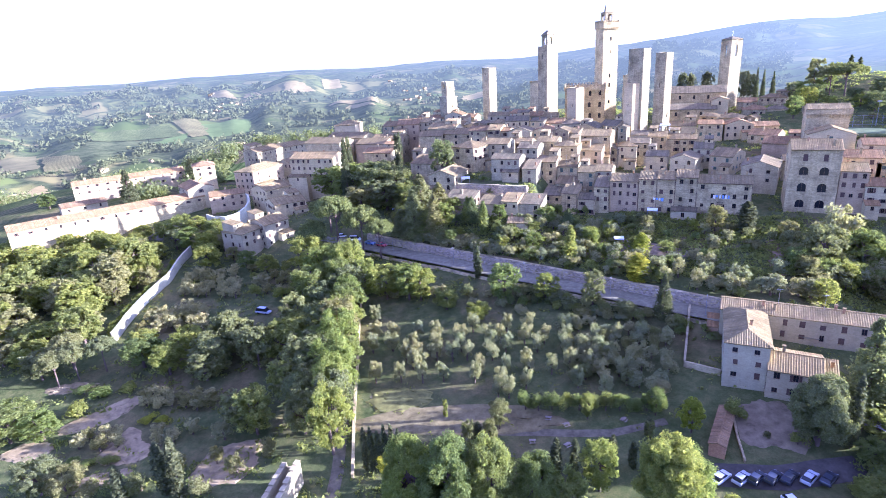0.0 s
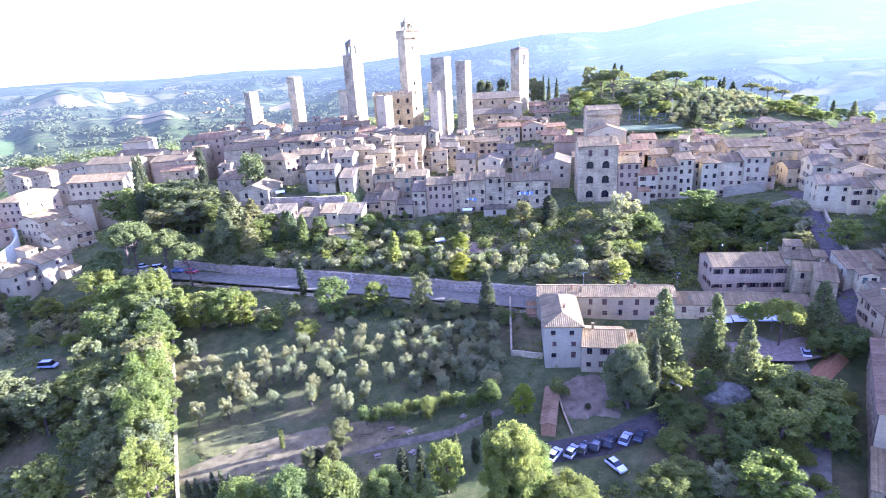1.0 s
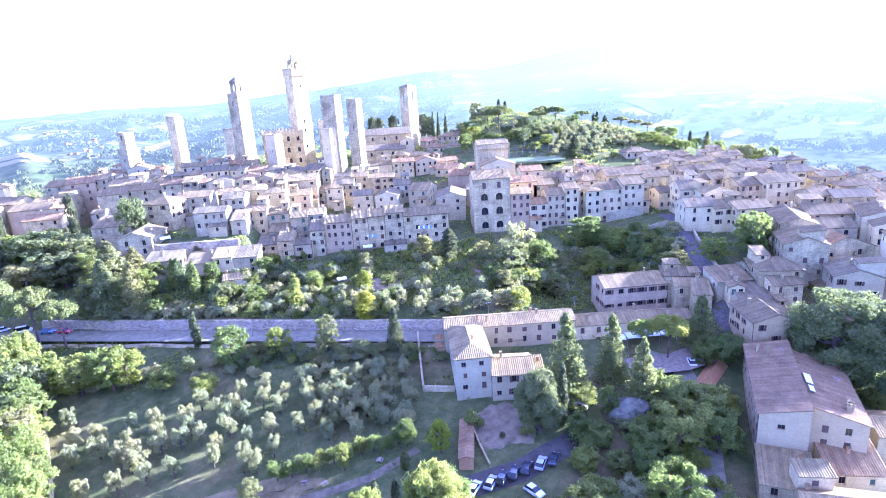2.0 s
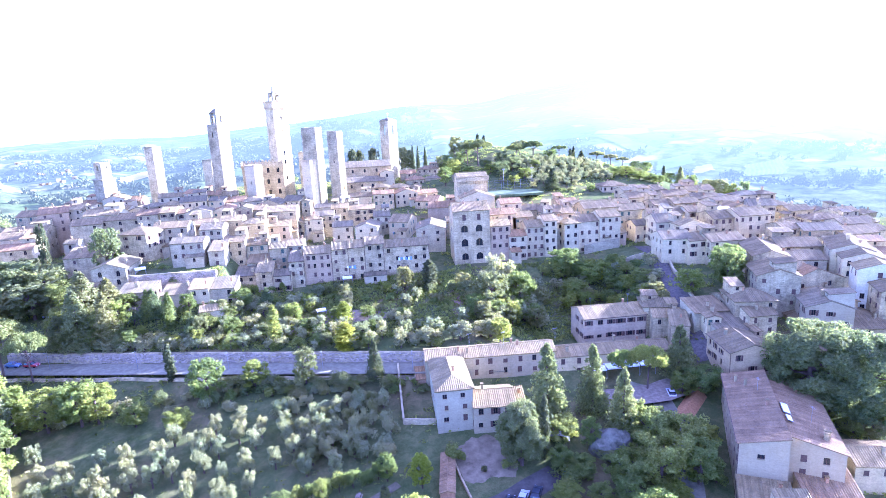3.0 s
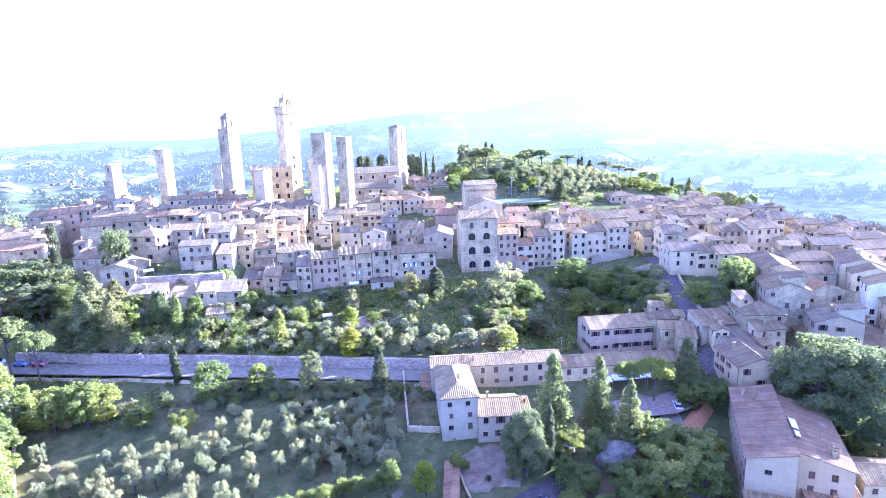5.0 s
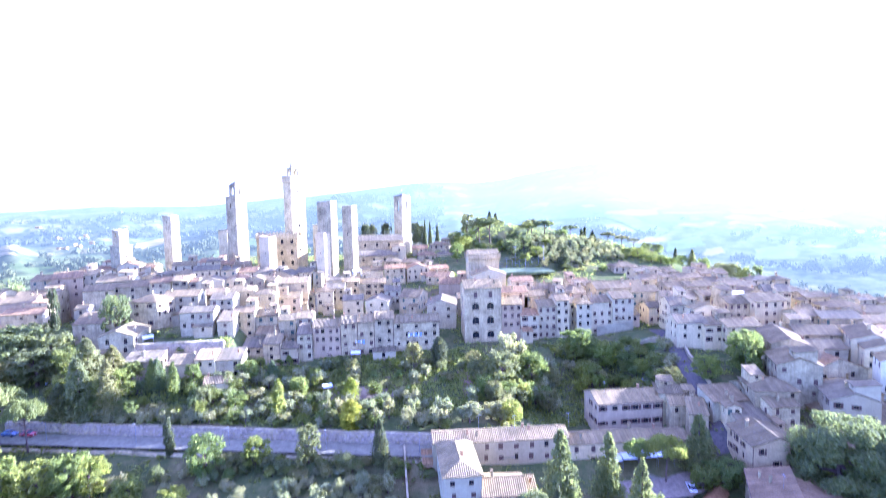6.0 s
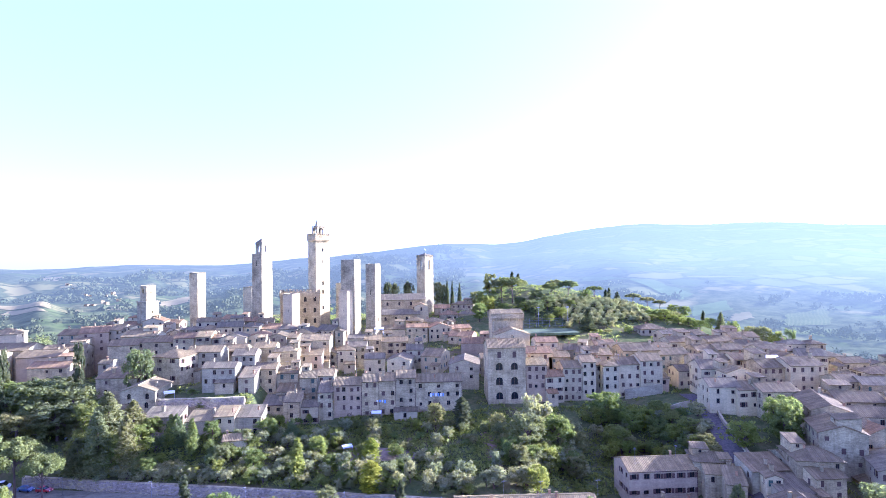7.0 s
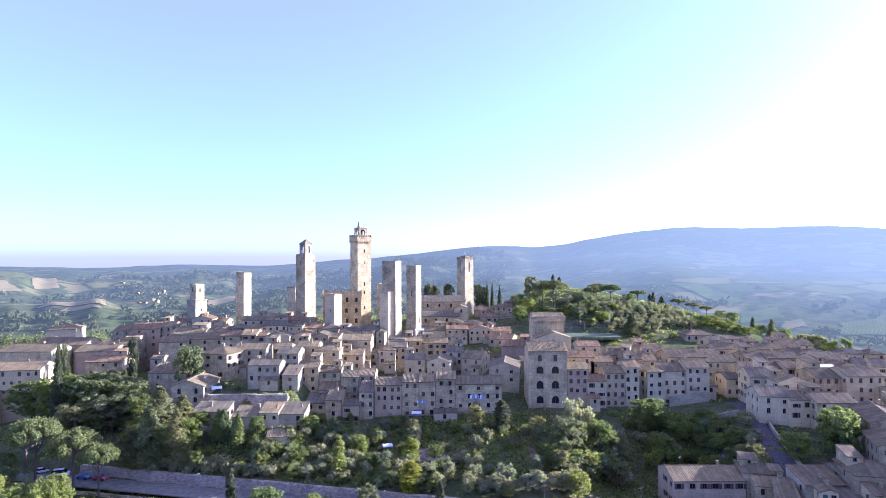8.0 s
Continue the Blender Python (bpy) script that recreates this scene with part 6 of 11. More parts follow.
house(134.2, 278.7, 7.6, 11, 47.4, yaw=10, wall='beige', tile='brown', roof='gable_y', rows=2, cols=None)
house(140.8, 278.4, 6.1, 11, 48.3, yaw=10, wall='grey', tile='brown', roof='gable_x', rows=2, cols=None)
house(133.2, 212.2, 7.4, 9, 48.9, wall='grey', tile='brown', roof='hip', rows=2, cols=None)
house(144.8, 217.1, 8.9, 9, 48.0, wall='beige', tile='brown', roof='gable_y', rows=2, cols=None)
house(156.2, 217.8, 9.9, 11, 48.3, yaw=-20, wall='grey', tile='grey', roof='gable_x', rows=2, cols=None)
house(168.2, 244.9, 11.4, 8, 48.1, wall='cream', tile='grey', roof='hip', rows=2, cols=None)
house(175.6, 242.4, 6.8, 8, 48.4, wall='beige', tile='brown', roof='hip', rows=2, cols=None)
house(135.0, 253.1, 11.1, 11, 39.6, wall='beige', tile='grey', roof='gable_x', rows=2, cols=None)
house(150.5, 255.3, 11.9, 8, 38.5, yaw=-20, wall='pale', tile='brown', roof='gable_x', rows=2, cols=None)
house(162.5, 258.1, 13.8, 11, 38.6, wall='cream', tile='grey', roof='hip', rows=2, cols=None)
house(170.3, 255.2, 4.7, 9, 38.4, yaw=10, wall='beige', tile='brown', roof='gable_x', rows=2, cols=None)
house(168.6, 217.6, 8.8, 9, 39.6, yaw=10, wall='pale', tile='grey', roof='gable_x', rows=2, cols=None)
house(182.4, 219.1, 14.3, 9, 37.7, wall='pale', tile='brown', roof='gable_x', rows=2, cols=None)
house(198.0, 221.6, 9.5, 9, 35.8, yaw=-12, wall='grey', tile='grey', roof='gable_x', rows=2, cols=None)
house(202.4, 216.2, 9.4, 8, 36.9, wall='cream', tile='grey', roof='gable_y', rows=2, cols=None)
house(194.7, 246.7, 14.4, 8, 37.3, wall='cream', tile='grey', roof='hip', rows=2, cols=None)
house(203.9, 241.1, 10.8, 8, 38.3, yaw=-12, wall='beige', tile='grey', roof='gable_y', rows=2, cols=None)
house(219.9, 247.5, 12.4, 9, 36.6, wall='grey', tile='brown', roof='gable_x', rows=2, cols=None)
house(230.9, 246.8, 9.4, 8, 35.2, yaw=10, wall='pale', tile='brown', roof='hip', rows=2, cols=None)
house(166.5, 202.5, 8.1, 11, 37.2, wall='cream', tile='brown', roof='gable_x', rows=2, cols=None)
house(172.4, 196.3, 10.7, 8, 37.7, wall='beige', tile='grey', roof='hip', rows=2, cols=None)
house(186.3, 199.8, 10.6, 8, 36.9, wall='grey', tile='brown', roof='hip', rows=2, cols=None)
house(160.9, 282.8, 10.5, 11, 39.7, yaw=-20, wall='grey', tile='brown', roof='gable_x', rows=2, cols=None)
house(171.4, 284.9, 13.3, 9, 38.1, yaw=10, wall='grey', tile='brown', roof='gable_y', rows=2, cols=None)
house(185.8, 282.2, 14.1, 9, 37.6, yaw=-12, wall='beige', tile='brown', roof='hip', rows=2, cols=None)

# left quarter
house(-206.5, 309.7, 13.5, 15, 51.5, yaw=14, wall='ochre', tile='tan', roof='hip', cols=2, rows=2, fill=0.4, side_fill=0.3, label='tall ochre brick house with low hipped roof')
house(-162.6, 268.5, 17.5, 13, 46.5, wall='pink', tile='brown', cols=2, rows=2, fill=0.5)
house(-157.3, 275.9, 17.5, 12, 47.8, yaw=8, wall='beige', tile='brown', cols=4, rows=3)
house(-163.6, 296.0, 12.9, 12, 52.4, wall='beige', tile='brown', cols=3, rows=3)
house(-152.3, 290.7, 12.4, 14, 53.9, yaw=18, wall='pink', tile='red', cols=2, rows=4, style='shut_brown', side_fill=0.6)
house(-143.1, 294.0, 7.4, 12, 54.6, wall='white', tile='tan', cols=2, rows=3)
house(-130.3, 273.9, 12.5, 12, 49.9, yaw=12, wall='beige', tile='brown', cols=2, rows=3)
house(-126.1, 282.0, 15.2, 12, 52.7, wall='cream', tile='tan', cols=3, rows=2)
house(-116.2, 278.0, 20.1, 12, 50.6, wall='beige', tile='brown', cols=3, rows=3)
house(-128.2, 253.5, 4.9, 7, 45.2, wall='white', tile='tan', cols=1, rows=1)
house(-106.3, 220.0, 14.3, 10, 46.1, wall='beige', tile='brown', cols=2, rows=2, roof='shed')
house(-91.2, 205.0, 11.2, 14, 45.0, wall='beige', tile='tan', roof='gable_y', cols=2, rows=2, arch=True, win=(1.2, 1.9), label='beige stone house with gabled roof and arched windows')
house(-79.1, 190.5, 11.0, 7, 39.2, wall='beige', tile='grey', roof='shed', cols=2, rows=1)
house(-66.3, 187.5, 8.6, 7, 38.4, wall='cream', tile='tan', roof='shed', cols=2, rows=1)
house(-59.2, 188.5, 6.1, 7, 39.4, wall='cream', tile='tan', roof='shed', cols=2, rows=2)
house(-52.3, 190.0, 8.4, 8, 38.7, wall='grey', tile='grey', roof='shed', cols=2, rows=2)
house(-53.9, 179.0, 7.0, 6, 34.6, yaw=8, wall='cream', tile='tan', roof='gable_x', cols=2, rows=1, label='small cream garden house with tan tile roof')
house(-77.8, 181.0, 5.6, 6, 33.0, wall='white', tile='grey', roof='shed', cols=1, rows=1, label='small white garden shed with lean-to roof')
house(-148.1, 250.0, 15.7, 10, 44.9, wall='beige', tile='red', cols=3, rows=2)
house(-182.3, 275.0, 23.7, 14, 48.7, wall='beige', tile='brown', cols=0, rows=1, roof='gable_x')
house(-186.4, 259.0, 22.3, 14, 48.2, wall='beige', tile='brown', cols=0, rows=1, roof='gable_x')
house(-164.6, 217.9, 22.3, 12, 47.8, yaw=8, wall='cream', tile='brown', cols=8, rows=4, style='shut_brown')
house(-159.4, 158.8, 11.7, 11, 30, yaw=85, wall='white', tile='tan', roof='hip', cols=3, rows=2, style='shut_brown')
house(-155.4, 168.7, 11.5, 11, 31, yaw=77, wall='white', tile='tan', cols=3, rows=3, style='shut_brown')
house(-164.7, 191.5, 14.2, 12, 33, yaw=60, wall='cream', tile='tan', cols=4, rows=3, side_fill=0.8)
house(-181.1, 203.2, 15.3, 12, 36, yaw=74, wall='cream', tile='tan', cols=3, rows=3, side_fill=0.8)
house(-211.7, 229.3, 24.2, 12, 39, yaw=92, wall='pink', tile='tan', roof='hip', cols=3, rows=4, side_fill=0.8)
house(-208.3, 254.2, 15.8, 12, 38, yaw=81, wall='cream', tile='tan', cols=5, rows=4, style='shut_brown', side_fill=0.8)
house(-208.5, 274.9, 14.2, 12, 36, yaw=70, wall='beige', tile='brown', cols=4, rows=3, style='shut_brown', side_fill=0.8)
house(-245.3, 271.8, 20.7, 12, 41, yaw=84, wall='beige', tile='brown', cols=5, rows=3, side_fill=0.8)
house(-243.8, 295.5, 23.0, 12, 40, yaw=80, wall='cream', tile='tan', roof='hip', cols=5, rows=3, side_fill=0.8)
house(-179.2, 218.8, 10.9, 9, 34, yaw=75, wall='white', tile='grey', cols=2, rows=3)


# ---- trees ----

# avenue of tall trees
avenue_rng = random.Random(17)
for k, leaf in enumerate(('bright', 'dry', 'bright', 'bright', 'broad', 'bright', 'dry', 'bright', 'broad', 'bright', 'dry', 'bright', 'broad')):
    y = 78.5 + 5.8 * k + avenue_rng.uniform(-0.8, 0.8)
    x = -64.6 - 0.563 * (y - 78.5) + avenue_rng.uniform(-0.9, 0.9)
    tree('broad', x, y, avenue_rng.uniform(12.2, 17.6), avenue_rng.uniform(8.6, 12.2), leaf=leaf, where='in a dense avenue', group='trees of the avenue')
tree('broad', -74.5, 82.0, 10.3, 9.1, leaf='dark', where='in the shaded wood')
tree('broad', -77.6, 86.6, 11.7, 9.9, leaf='dark', where='in the shaded wood')
tree('broad', -77.0, 91.2, 12.3, 9.8, leaf='dark', where='in the shaded wood')
tree('broad', -83.2, 95.8, 11.3, 9.4, leaf='dark', where='in the shaded wood')
tree('broad', -82.8, 100.4, 12.9, 10.2, leaf='dark', where='in the shaded wood')
tree('broad', -88.1, 105.0, 11.2, 10.7, leaf='broad', where='in the shaded wood')
tree('broad', -89.2, 109.6, 10.1, 9.3, leaf='dark', where='in the shaded wood')
tree('broad', -93.1, 114.2, 12.3, 9.7, leaf='dark', where='in the shaded wood')
tree('broad', -95.3, 118.8, 10.2, 9.4, leaf='broad', where='in the shaded wood')
tree('broad', -98.5, 123.4, 11.8, 9.7, leaf='dark', where='in the shaded wood')
tree('broad', -101.6, 128.0, 11.8, 10.7, leaf='dark', where='in the shaded wood')
tree('broad', -101.1, 132.6, 10.5, 9.3, leaf='dark', where='in the shaded wood')
tree('broad', -103.8, 137.2, 10.7, 9.4, leaf='broad', where='in the shaded wood')
tree('broad', -106.8, 141.8, 11.7, 10.4, leaf='dark', where='in the shaded wood')
tree('broad', -108.0, 146.4, 11.8, 9.8, leaf='dark', where='in the shaded wood')
tree('broad', -113.3, 151.0, 11.5, 9.5, leaf='broad', where='in the shaded wood')

# olive grove below the road
tree('olive', -81.5, 126.5, 6.4, 4.8, where='in the grove below the road')
tree('olive', -76.9, 118.8, 6.4, 5.1, where='in the grove below the road')
tree('olive', -71.5, 119.8, 6.5, 4.4, where='in the grove below the road')
tree('olive', -64.9, 121.3, 6.4, 4.2, where='in the grove below the road')
tree('olive', -60.1, 122.4, 6.3, 4.9, where='in the grove below the road')
tree('olive', -74.9, 113.8, 6.5, 4.9, where='in the grove below the road')
tree('olive', -69.7, 115.1, 6.4, 5.4, where='in the grove below the road')
tree('olive', -63.6, 116.4, 6.4, 4.0, where='in the grove below the road')
tree('olive', -57.8, 117.6, 6.3, 4.6, where='in the grove below the road')
tree('olive', -51.3, 118.9, 6.3, 4.1, where='in the grove below the road')
tree('olive', -43.4, 120.6, 6.3, 4.6, where='in the grove below the road')
tree('olive', -39.7, 121.5, 6.1, 4.3, where='in the grove below the road')
tree('olive', -31.7, 122.9, 6.1, 5.1, where='in the grove below the road')
tree('olive', -52.8, 122.5, 6.2, 5.0, where='in the grove below the road')
tree('olive', -45.4, 123.9, 6.2, 4.1, where='in the grove below the road')
tree('olive', -42.4, 124.6, 6.1, 3.9, where='in the grove below the road')
tree('olive', -36.2, 125.6, 6.1, 4.9, where='in the grove below the road')
tree('olive', -31.2, 126.7, 5.9, 3.8, where='in the grove below the road')
tree('olive', -25.9, 127.7, 5.8, 4.5, where='in the grove below the road')
tree('olive', -19.0, 128.9, 5.8, 4.2, where='in the grove below the road')
tree('olive', -64.4, 112.4, 6.5, 4.0, where='in the grove below the road')
tree('olive', -61.9, 112.9, 6.5, 4.9, where='in the grove below the road')
tree('olive', -56.4, 114.4, 6.2, 4.9, where='in the grove below the road')
tree('olive', -52.1, 115.2, 6.3, 4.9, where='in the grove below the road')
tree('olive', -48.3, 116.0, 6.3, 4.3, where='in the grove below the road')
tree('olive', -42.1, 117.3, 6.2, 5.0, where='in the grove below the road')
tree('olive', -60.6, 109.6, 6.5, 4.4, where='in the grove below the road')
tree('olive', -59.0, 110.0, 6.4, 5.0, where='in the grove below the road')
tree('olive', -33.0, 116.0, 6.0, 4.5, where='in the grove below the road')
tree('olive', -22.7, 118.2, 5.9, 4.3, where='in the grove below the road')
tree('olive', -18.6, 119.1, 5.8, 3.6, where='in the grove below the road')
tree('olive', -25.0, 123.8, 5.9, 5.1, where='in the grove below the road')
tree('olive', -20.8, 124.8, 5.7, 4.7, where='in the grove below the road')
tree('olive', -17.3, 125.5, 5.6, 4.6, where='in the grove below the road')
tree('olive', -43.1, 111.4, 6.3, 4.2, where='in the grove below the road')
tree('olive', -36.8, 113.0, 6.1, 3.7, where='in the grove below the road')
tree('olive', -31.6, 114.3, 5.9, 3.6, where='in the grove below the road')
tree('olive', -26.5, 115.4, 5.9, 4.2, where='in the grove below the road')
tree('olive', -67.8, 102.5, 6.4, 4.7, where='in the grove below the road')
tree('olive', -61.5, 104.1, 6.4, 4.5, where='in the grove below the road')
tree('olive', -56.1, 105.3, 6.3, 4.0, where='in the grove below the road')
tree('olive', -50.9, 106.6, 6.2, 4.0, where='in the grove below the road')
tree('olive', -43.3, 108.3, 6.2, 3.8, where='in the grove below the road')
tree('olive', -36.5, 107.6, 6.3, 4.7, where='in the grove below the road')
tree('olive', -30.9, 109.1, 6.0, 4.0, where='in the grove below the road')
tree('olive', -19.4, 111.6, 5.9, 3.8, where='in the grove below the road')
tree('olive', -36.4, 104.8, 6.2, 3.7, where='in the grove below the road')
tree('olive', -34.0, 105.2, 6.2, 4.4, where='in the grove below the road')
tree('olive', -12.9, 110.3, 5.8, 4.4, where='in the grove below the road')
tree('olive', -51.1, 127.8, 6.3, 4.9, where='in the grove below the road')
tree('olive', -42.1, 129.6, 6.1, 4.2, where='in the grove below the road')
tree('olive', -36.6, 130.6, 6.0, 5.2, where='in the grove below the road')
tree('olive', -26.7, 132.2, 6.0, 4.9, where='in the grove below the road')
tree('olive', -15.2, 116.7, 5.7, 3.8, where='in the grove below the road')
tree('olive', -11.0, 117.8, 5.5, 4.0, where='in the grove below the road')
tree('olive', -14.4, 123.1, 5.7, 3.8, where='in the grove below the road')
tree('olive', -9.2, 124.3, 5.4, 4.4, where='in the grove below the road')
tree('olive', -14.0, 130.9, 5.7, 4.1, where='in the grove below the road')
tree('olive', -8.4, 132.1, 5.5, 5.0, where='in the grove below the road')

grove_rng = random.Random(23)
for row in range(8):
    for col in range(9):
        u, v = (col + grove_rng.uniform(0.2, 0.8)) / 9, (row + grove_rng.uniform(0.2, 0.8)) / 8
        x, y = -30.0 + 30.0 * u + 9.0 * v * (1 - u), 137.5 - 3.0 * u - 25.0 * v + 4.0 * v * u
        if grove_rng.random() < 0.72:
            tree(grove_rng.choice(('olive', 'olive', 'bush')), x, y, grove_rng.uniform(3.0, 5.2), grove_rng.uniform(3.4, 5.4), leaf=grove_rng.choice(('olive', 'olive', 'dry')), where='in the overgrown shaded end of the grove')
for k in range(34):
    x = -92.0 + 2.62 * k + grove_rng.uniform(-1.0, 1.0)
    y = 143.2 - 0.1 * max(0.0, x + 50) + grove_rng.uniform(-4.5, 2.5)
    tree('bush', x, y, grove_rng.uniform(2.4, 4.6), grove_rng.uniform(3.6, 6.0), leaf=grove_rng.choice(('dry', 'broad', 'olive', 'dark')), where='in the scrub below the road')

# garden and slope olives under the town
tree('olive', -93.5, 171.0, 3.5, 6.8, where='in the gardens under the houses')
tree('olive', -88.6, 169.5, 6.1, 5.4, where='in the gardens under the houses')
tree('olive', -81.1, 168.5, 4.0, 5.7, where='in the gardens under the houses')
tree('olive', -77.1, 167.2, 5.4, 4.9, where='in the gardens under the houses')
tree('olive', -70.5, 166.1, 5.1, 6.1, where='in the gardens under the houses')
tree('olive', -63.5, 164.3, 6.7, 6.1, where='in the gardens under the houses')
tree('olive', -58.1, 163.4, 4.5, 4.5, where='in the gardens under the houses')
tree('olive', -19.2, 161.1, 5.1, 5.0, where='in the gardens under the houses')
tree('olive', -14.3, 160.0, 5.9, 5.8, where='in the gardens under the houses')
tree('olive', -6.7, 159.3, 6.0, 6.5, where='in the gardens under the houses')
tree('olive', -1.4, 156.8, 6.5, 4.6, where='in the gardens under the houses')
tree('olive', 6.0, 156.4, 6.3, 5.2, where='in the gardens under the houses')
tree('olive', 13.5, 154.2, 6.4, 6.4, where='in the gardens under the houses')
tree('olive', -10.5, 153.9, 4.8, 5.9, where='in the gardens under the houses')
tree('olive', -4.1, 152.6, 5.9, 4.7, where='in the gardens under the houses')
tree('olive', 3.3, 150.8, 6.5, 5.4, where='in the gardens under the houses')
tree('olive', 11.1, 150.3, 5.8, 6.1, where='in the gardens under the houses')
tree('olive', 13.5, 150.6, 4.5, 5.4, where='in the gardens under the houses')
tree('olive', -20.9, 168.1, 4.6, 6.6, where='in the gardens under the houses')
tree('olive', -13.5, 165.5, 5.4, 5.3, where='in the gardens under the houses')
tree('olive', -3.2, 165.3, 4.4, 5.8, where='in the gardens under the houses')
tree('olive', 5.1, 161.4, 6.4, 6.7, where='in the gardens under the houses')
tree('olive', 18.8, 152.0, 5.1, 4.7, where='in the gardens under the houses')
tree('olive', 21.6, 152.1, 5.9, 5.4, where='in the gardens under the houses')
tree('olive', 26.4, 153.0, 4.7, 6.2, where='in the gardens under the houses')
tree('olive', 29.6, 152.2, 6.7, 5.4, where='in the gardens under the houses')
tree('olive', 22.8, 161.4, 5.5, 5.9, where='in the gardens under the houses')
tree('broad', 29.7, 162.7, 7.1, 6.1, leaf='dry', where='on the garden slope')
tree('broad', 33.6, 165.1, 6.9, 7.5, leaf='broad', where='on the garden slope')
tree('broad', 41.3, 167.8, 7.9, 6.0, leaf='broad', where='on the garden slope')
tree('olive', 45.6, 168.9, 7.2, 7.0, where='in the gardens under the houses')
tree('olive', 29.8, 173.1, 4.4, 4.7, where='in the gardens under the houses')
tree('broad', 35.0, 174.8, 7.2, 6.8, leaf='broad', where='on the garden slope')
tree('olive', 40.4, 175.8, 5.3, 5.3, where='in the gardens under the houses')
tree('olive', 46.1, 177.2, 5.5, 6.2, where='in the gardens under the houses')
tree('broad', 50.2, 176.9, 7.8, 7.2, leaf='dry', where='on the garden slope')
tree('broad', 26.6, 181.8, 7.9, 6.0, leaf='dry', where='on the garden slope')
tree('olive', 34.1, 183.8, 5.7, 7.3, where='in the gardens under the houses')
tree('broad', 42.0, 184.9, 7.4, 6.0, leaf='bright', where='on the garden slope')
tree('broad', 47.1, 184.8, 7.6, 6.9, leaf='broad', where='on the garden slope')
tree('olive', 52.3, 184.3, 6.0, 7.1, where='in the gardens under the houses')
tree('broad', 33.9, 171.5, 13.5, 12.4, leaf='dry', where='on the garden slope')
tree('olive', 38.7, 181.7, 16.3, 11.3, where='on the garden slope')
tree('broad', 44.3, 176.9, 12.5, 12.0, leaf='broad', where='on the garden slope')
tree('olive', 41.6, 168.6, 7.5, 8.4, where='on the garden slope')
tree('olive', 46.0, 174.3, 7.3, 8.0, where='on the garden slope')
tree('olive', 49.2, 174.7, 5.7, 6.8, where='on the garden slope')
tree('broad', 26.8, 176.4, 7.2, 6.3, leaf='dry', where='on the garden slope')
tree('broad', 27.8, 172.6, 5.4, 6.3, leaf='dry', where='on the garden slope')
tree('olive', 32.4, 159.5, 5.5, 6.2, where='on the garden slope')
tree('broad', 40.2, 189.2, 8.4, 8.5, leaf='dry', where='on the garden slope')
tree('broad', 40.7, 182.9, 6.7, 8.4, leaf='dry', where='on the garden slope')
tree('broad', 47.2, 166.4, 7.7, 6.8, leaf='dry', where='on the garden slope')
tree('broad', 46.7, 168.0, 7.6, 6.9, leaf='broad', where='on the garden slope')
tree('olive', 39.5, 168.0, 7.4, 7.9, where='on the garden slope')
tree('broad', 29.5, 161.3, 6.6, 6.5, leaf='dry', where='on the garden slope')
tree('broad', 38.9, 164.9, 8.1, 5.7, leaf='bright', where='on the garden slope')
tree('olive', 45.7, 181.4, 5.7, 7.0, where='on the garden slope')
tree('olive', 35.2, 185.8, 7.8, 8.2, where='on the garden slope')
tree('broad', 32.1, 150.8, 7.6, 6.8, leaf='bright', where='on the garden slope')
tree('broad', 36.2, 164.6, 6.3, 8.2, leaf='dry', where='on the garden slope')
tree('olive', 37.7, 183.3, 7.1, 6.6, where='on the garden slope')
tree('broad', 50.8, 176.2, 7.4, 7.0, leaf='dry', where='on the garden slope')
tree('broad', 37.3, 179.7, 7.5, 8.2, leaf='bright', where='on the garden slope')
tree('broad', 29.3, 152.2, 4.9, 7.8, leaf='dry', where='on the garden slope')
tree('olive', 20.7, 151.7, 5.8, 8.0, where='on the garden slope')
tree('broad', 27.6, 166.0, 7.4, 6.9, leaf='broad', where='on the garden slope')
tree('broad', 42.4, 185.8, 7.1, 6.8, leaf='bright', where='on the garden slope')
tree('olive', 34.1, 183.3, 5.9, 7.7, where='on the garden slope')
tree('broad', 38.1, 166.6, 6.4, 7.7, leaf='broad', where='on the garden slope')
tree('olive', 48.5, 166.9, 5.5, 8.6, where='on the garden slope')
tree('olive', 44.3, 169.9, 5.9, 8.1, where='on the garden slope')
tree('broad', 37.3, 167.9, 7.6, 6.2, leaf='broad', where='on the garden slope')
tree('olive', 34.7, 164.2, 6.7, 7.6, where='on the garden slope')
tree('olive', -50.6, 177.7, 4.6, 4.3, where='in the gardens under the houses')
tree('olive', -12.0, 183.3, 5.2, 4.6, where='in the gardens under the houses')
tree('broad', -31.8, 157.9, 3.7, 4.2, where='in the gardens under the houses')
tree('olive', -24.8, 162.0, 4.5, 4.8, where='in the gardens under the houses')
tree('olive', 7.3, 152.7, 3.7, 5.3, where='in the gardens under the houses')
tree('olive', -23.4, 182.9, 4.7, 6.8, where='in the gardens under the houses')
tree('olive', -26.8, 168.9, 4.0, 4.8, where='in the gardens under the houses')
tree('olive', -41.5, 161.3, 4.0, 4.8, where='in the gardens under the houses')
tree('broad', -9.4, 156.8, 3.5, 5.4, where='in the gardens under the houses')
tree('olive', -46.6, 181.2, 4.7, 5.4, where='in the gardens under the houses')
tree('olive', 4.3, 170.3, 3.5, 5.5, where='in the gardens under the houses')
tree('bush', -25.4, 157.3, 4.2, 5.0, where='in the gardens under the houses')
tree('bush', 13.2, 148.8, 3.5, 5.3, where='in the gardens under the houses')
tree('broad', -29.3, 177.8, 5.1, 5.9, where='in the gardens under the houses')
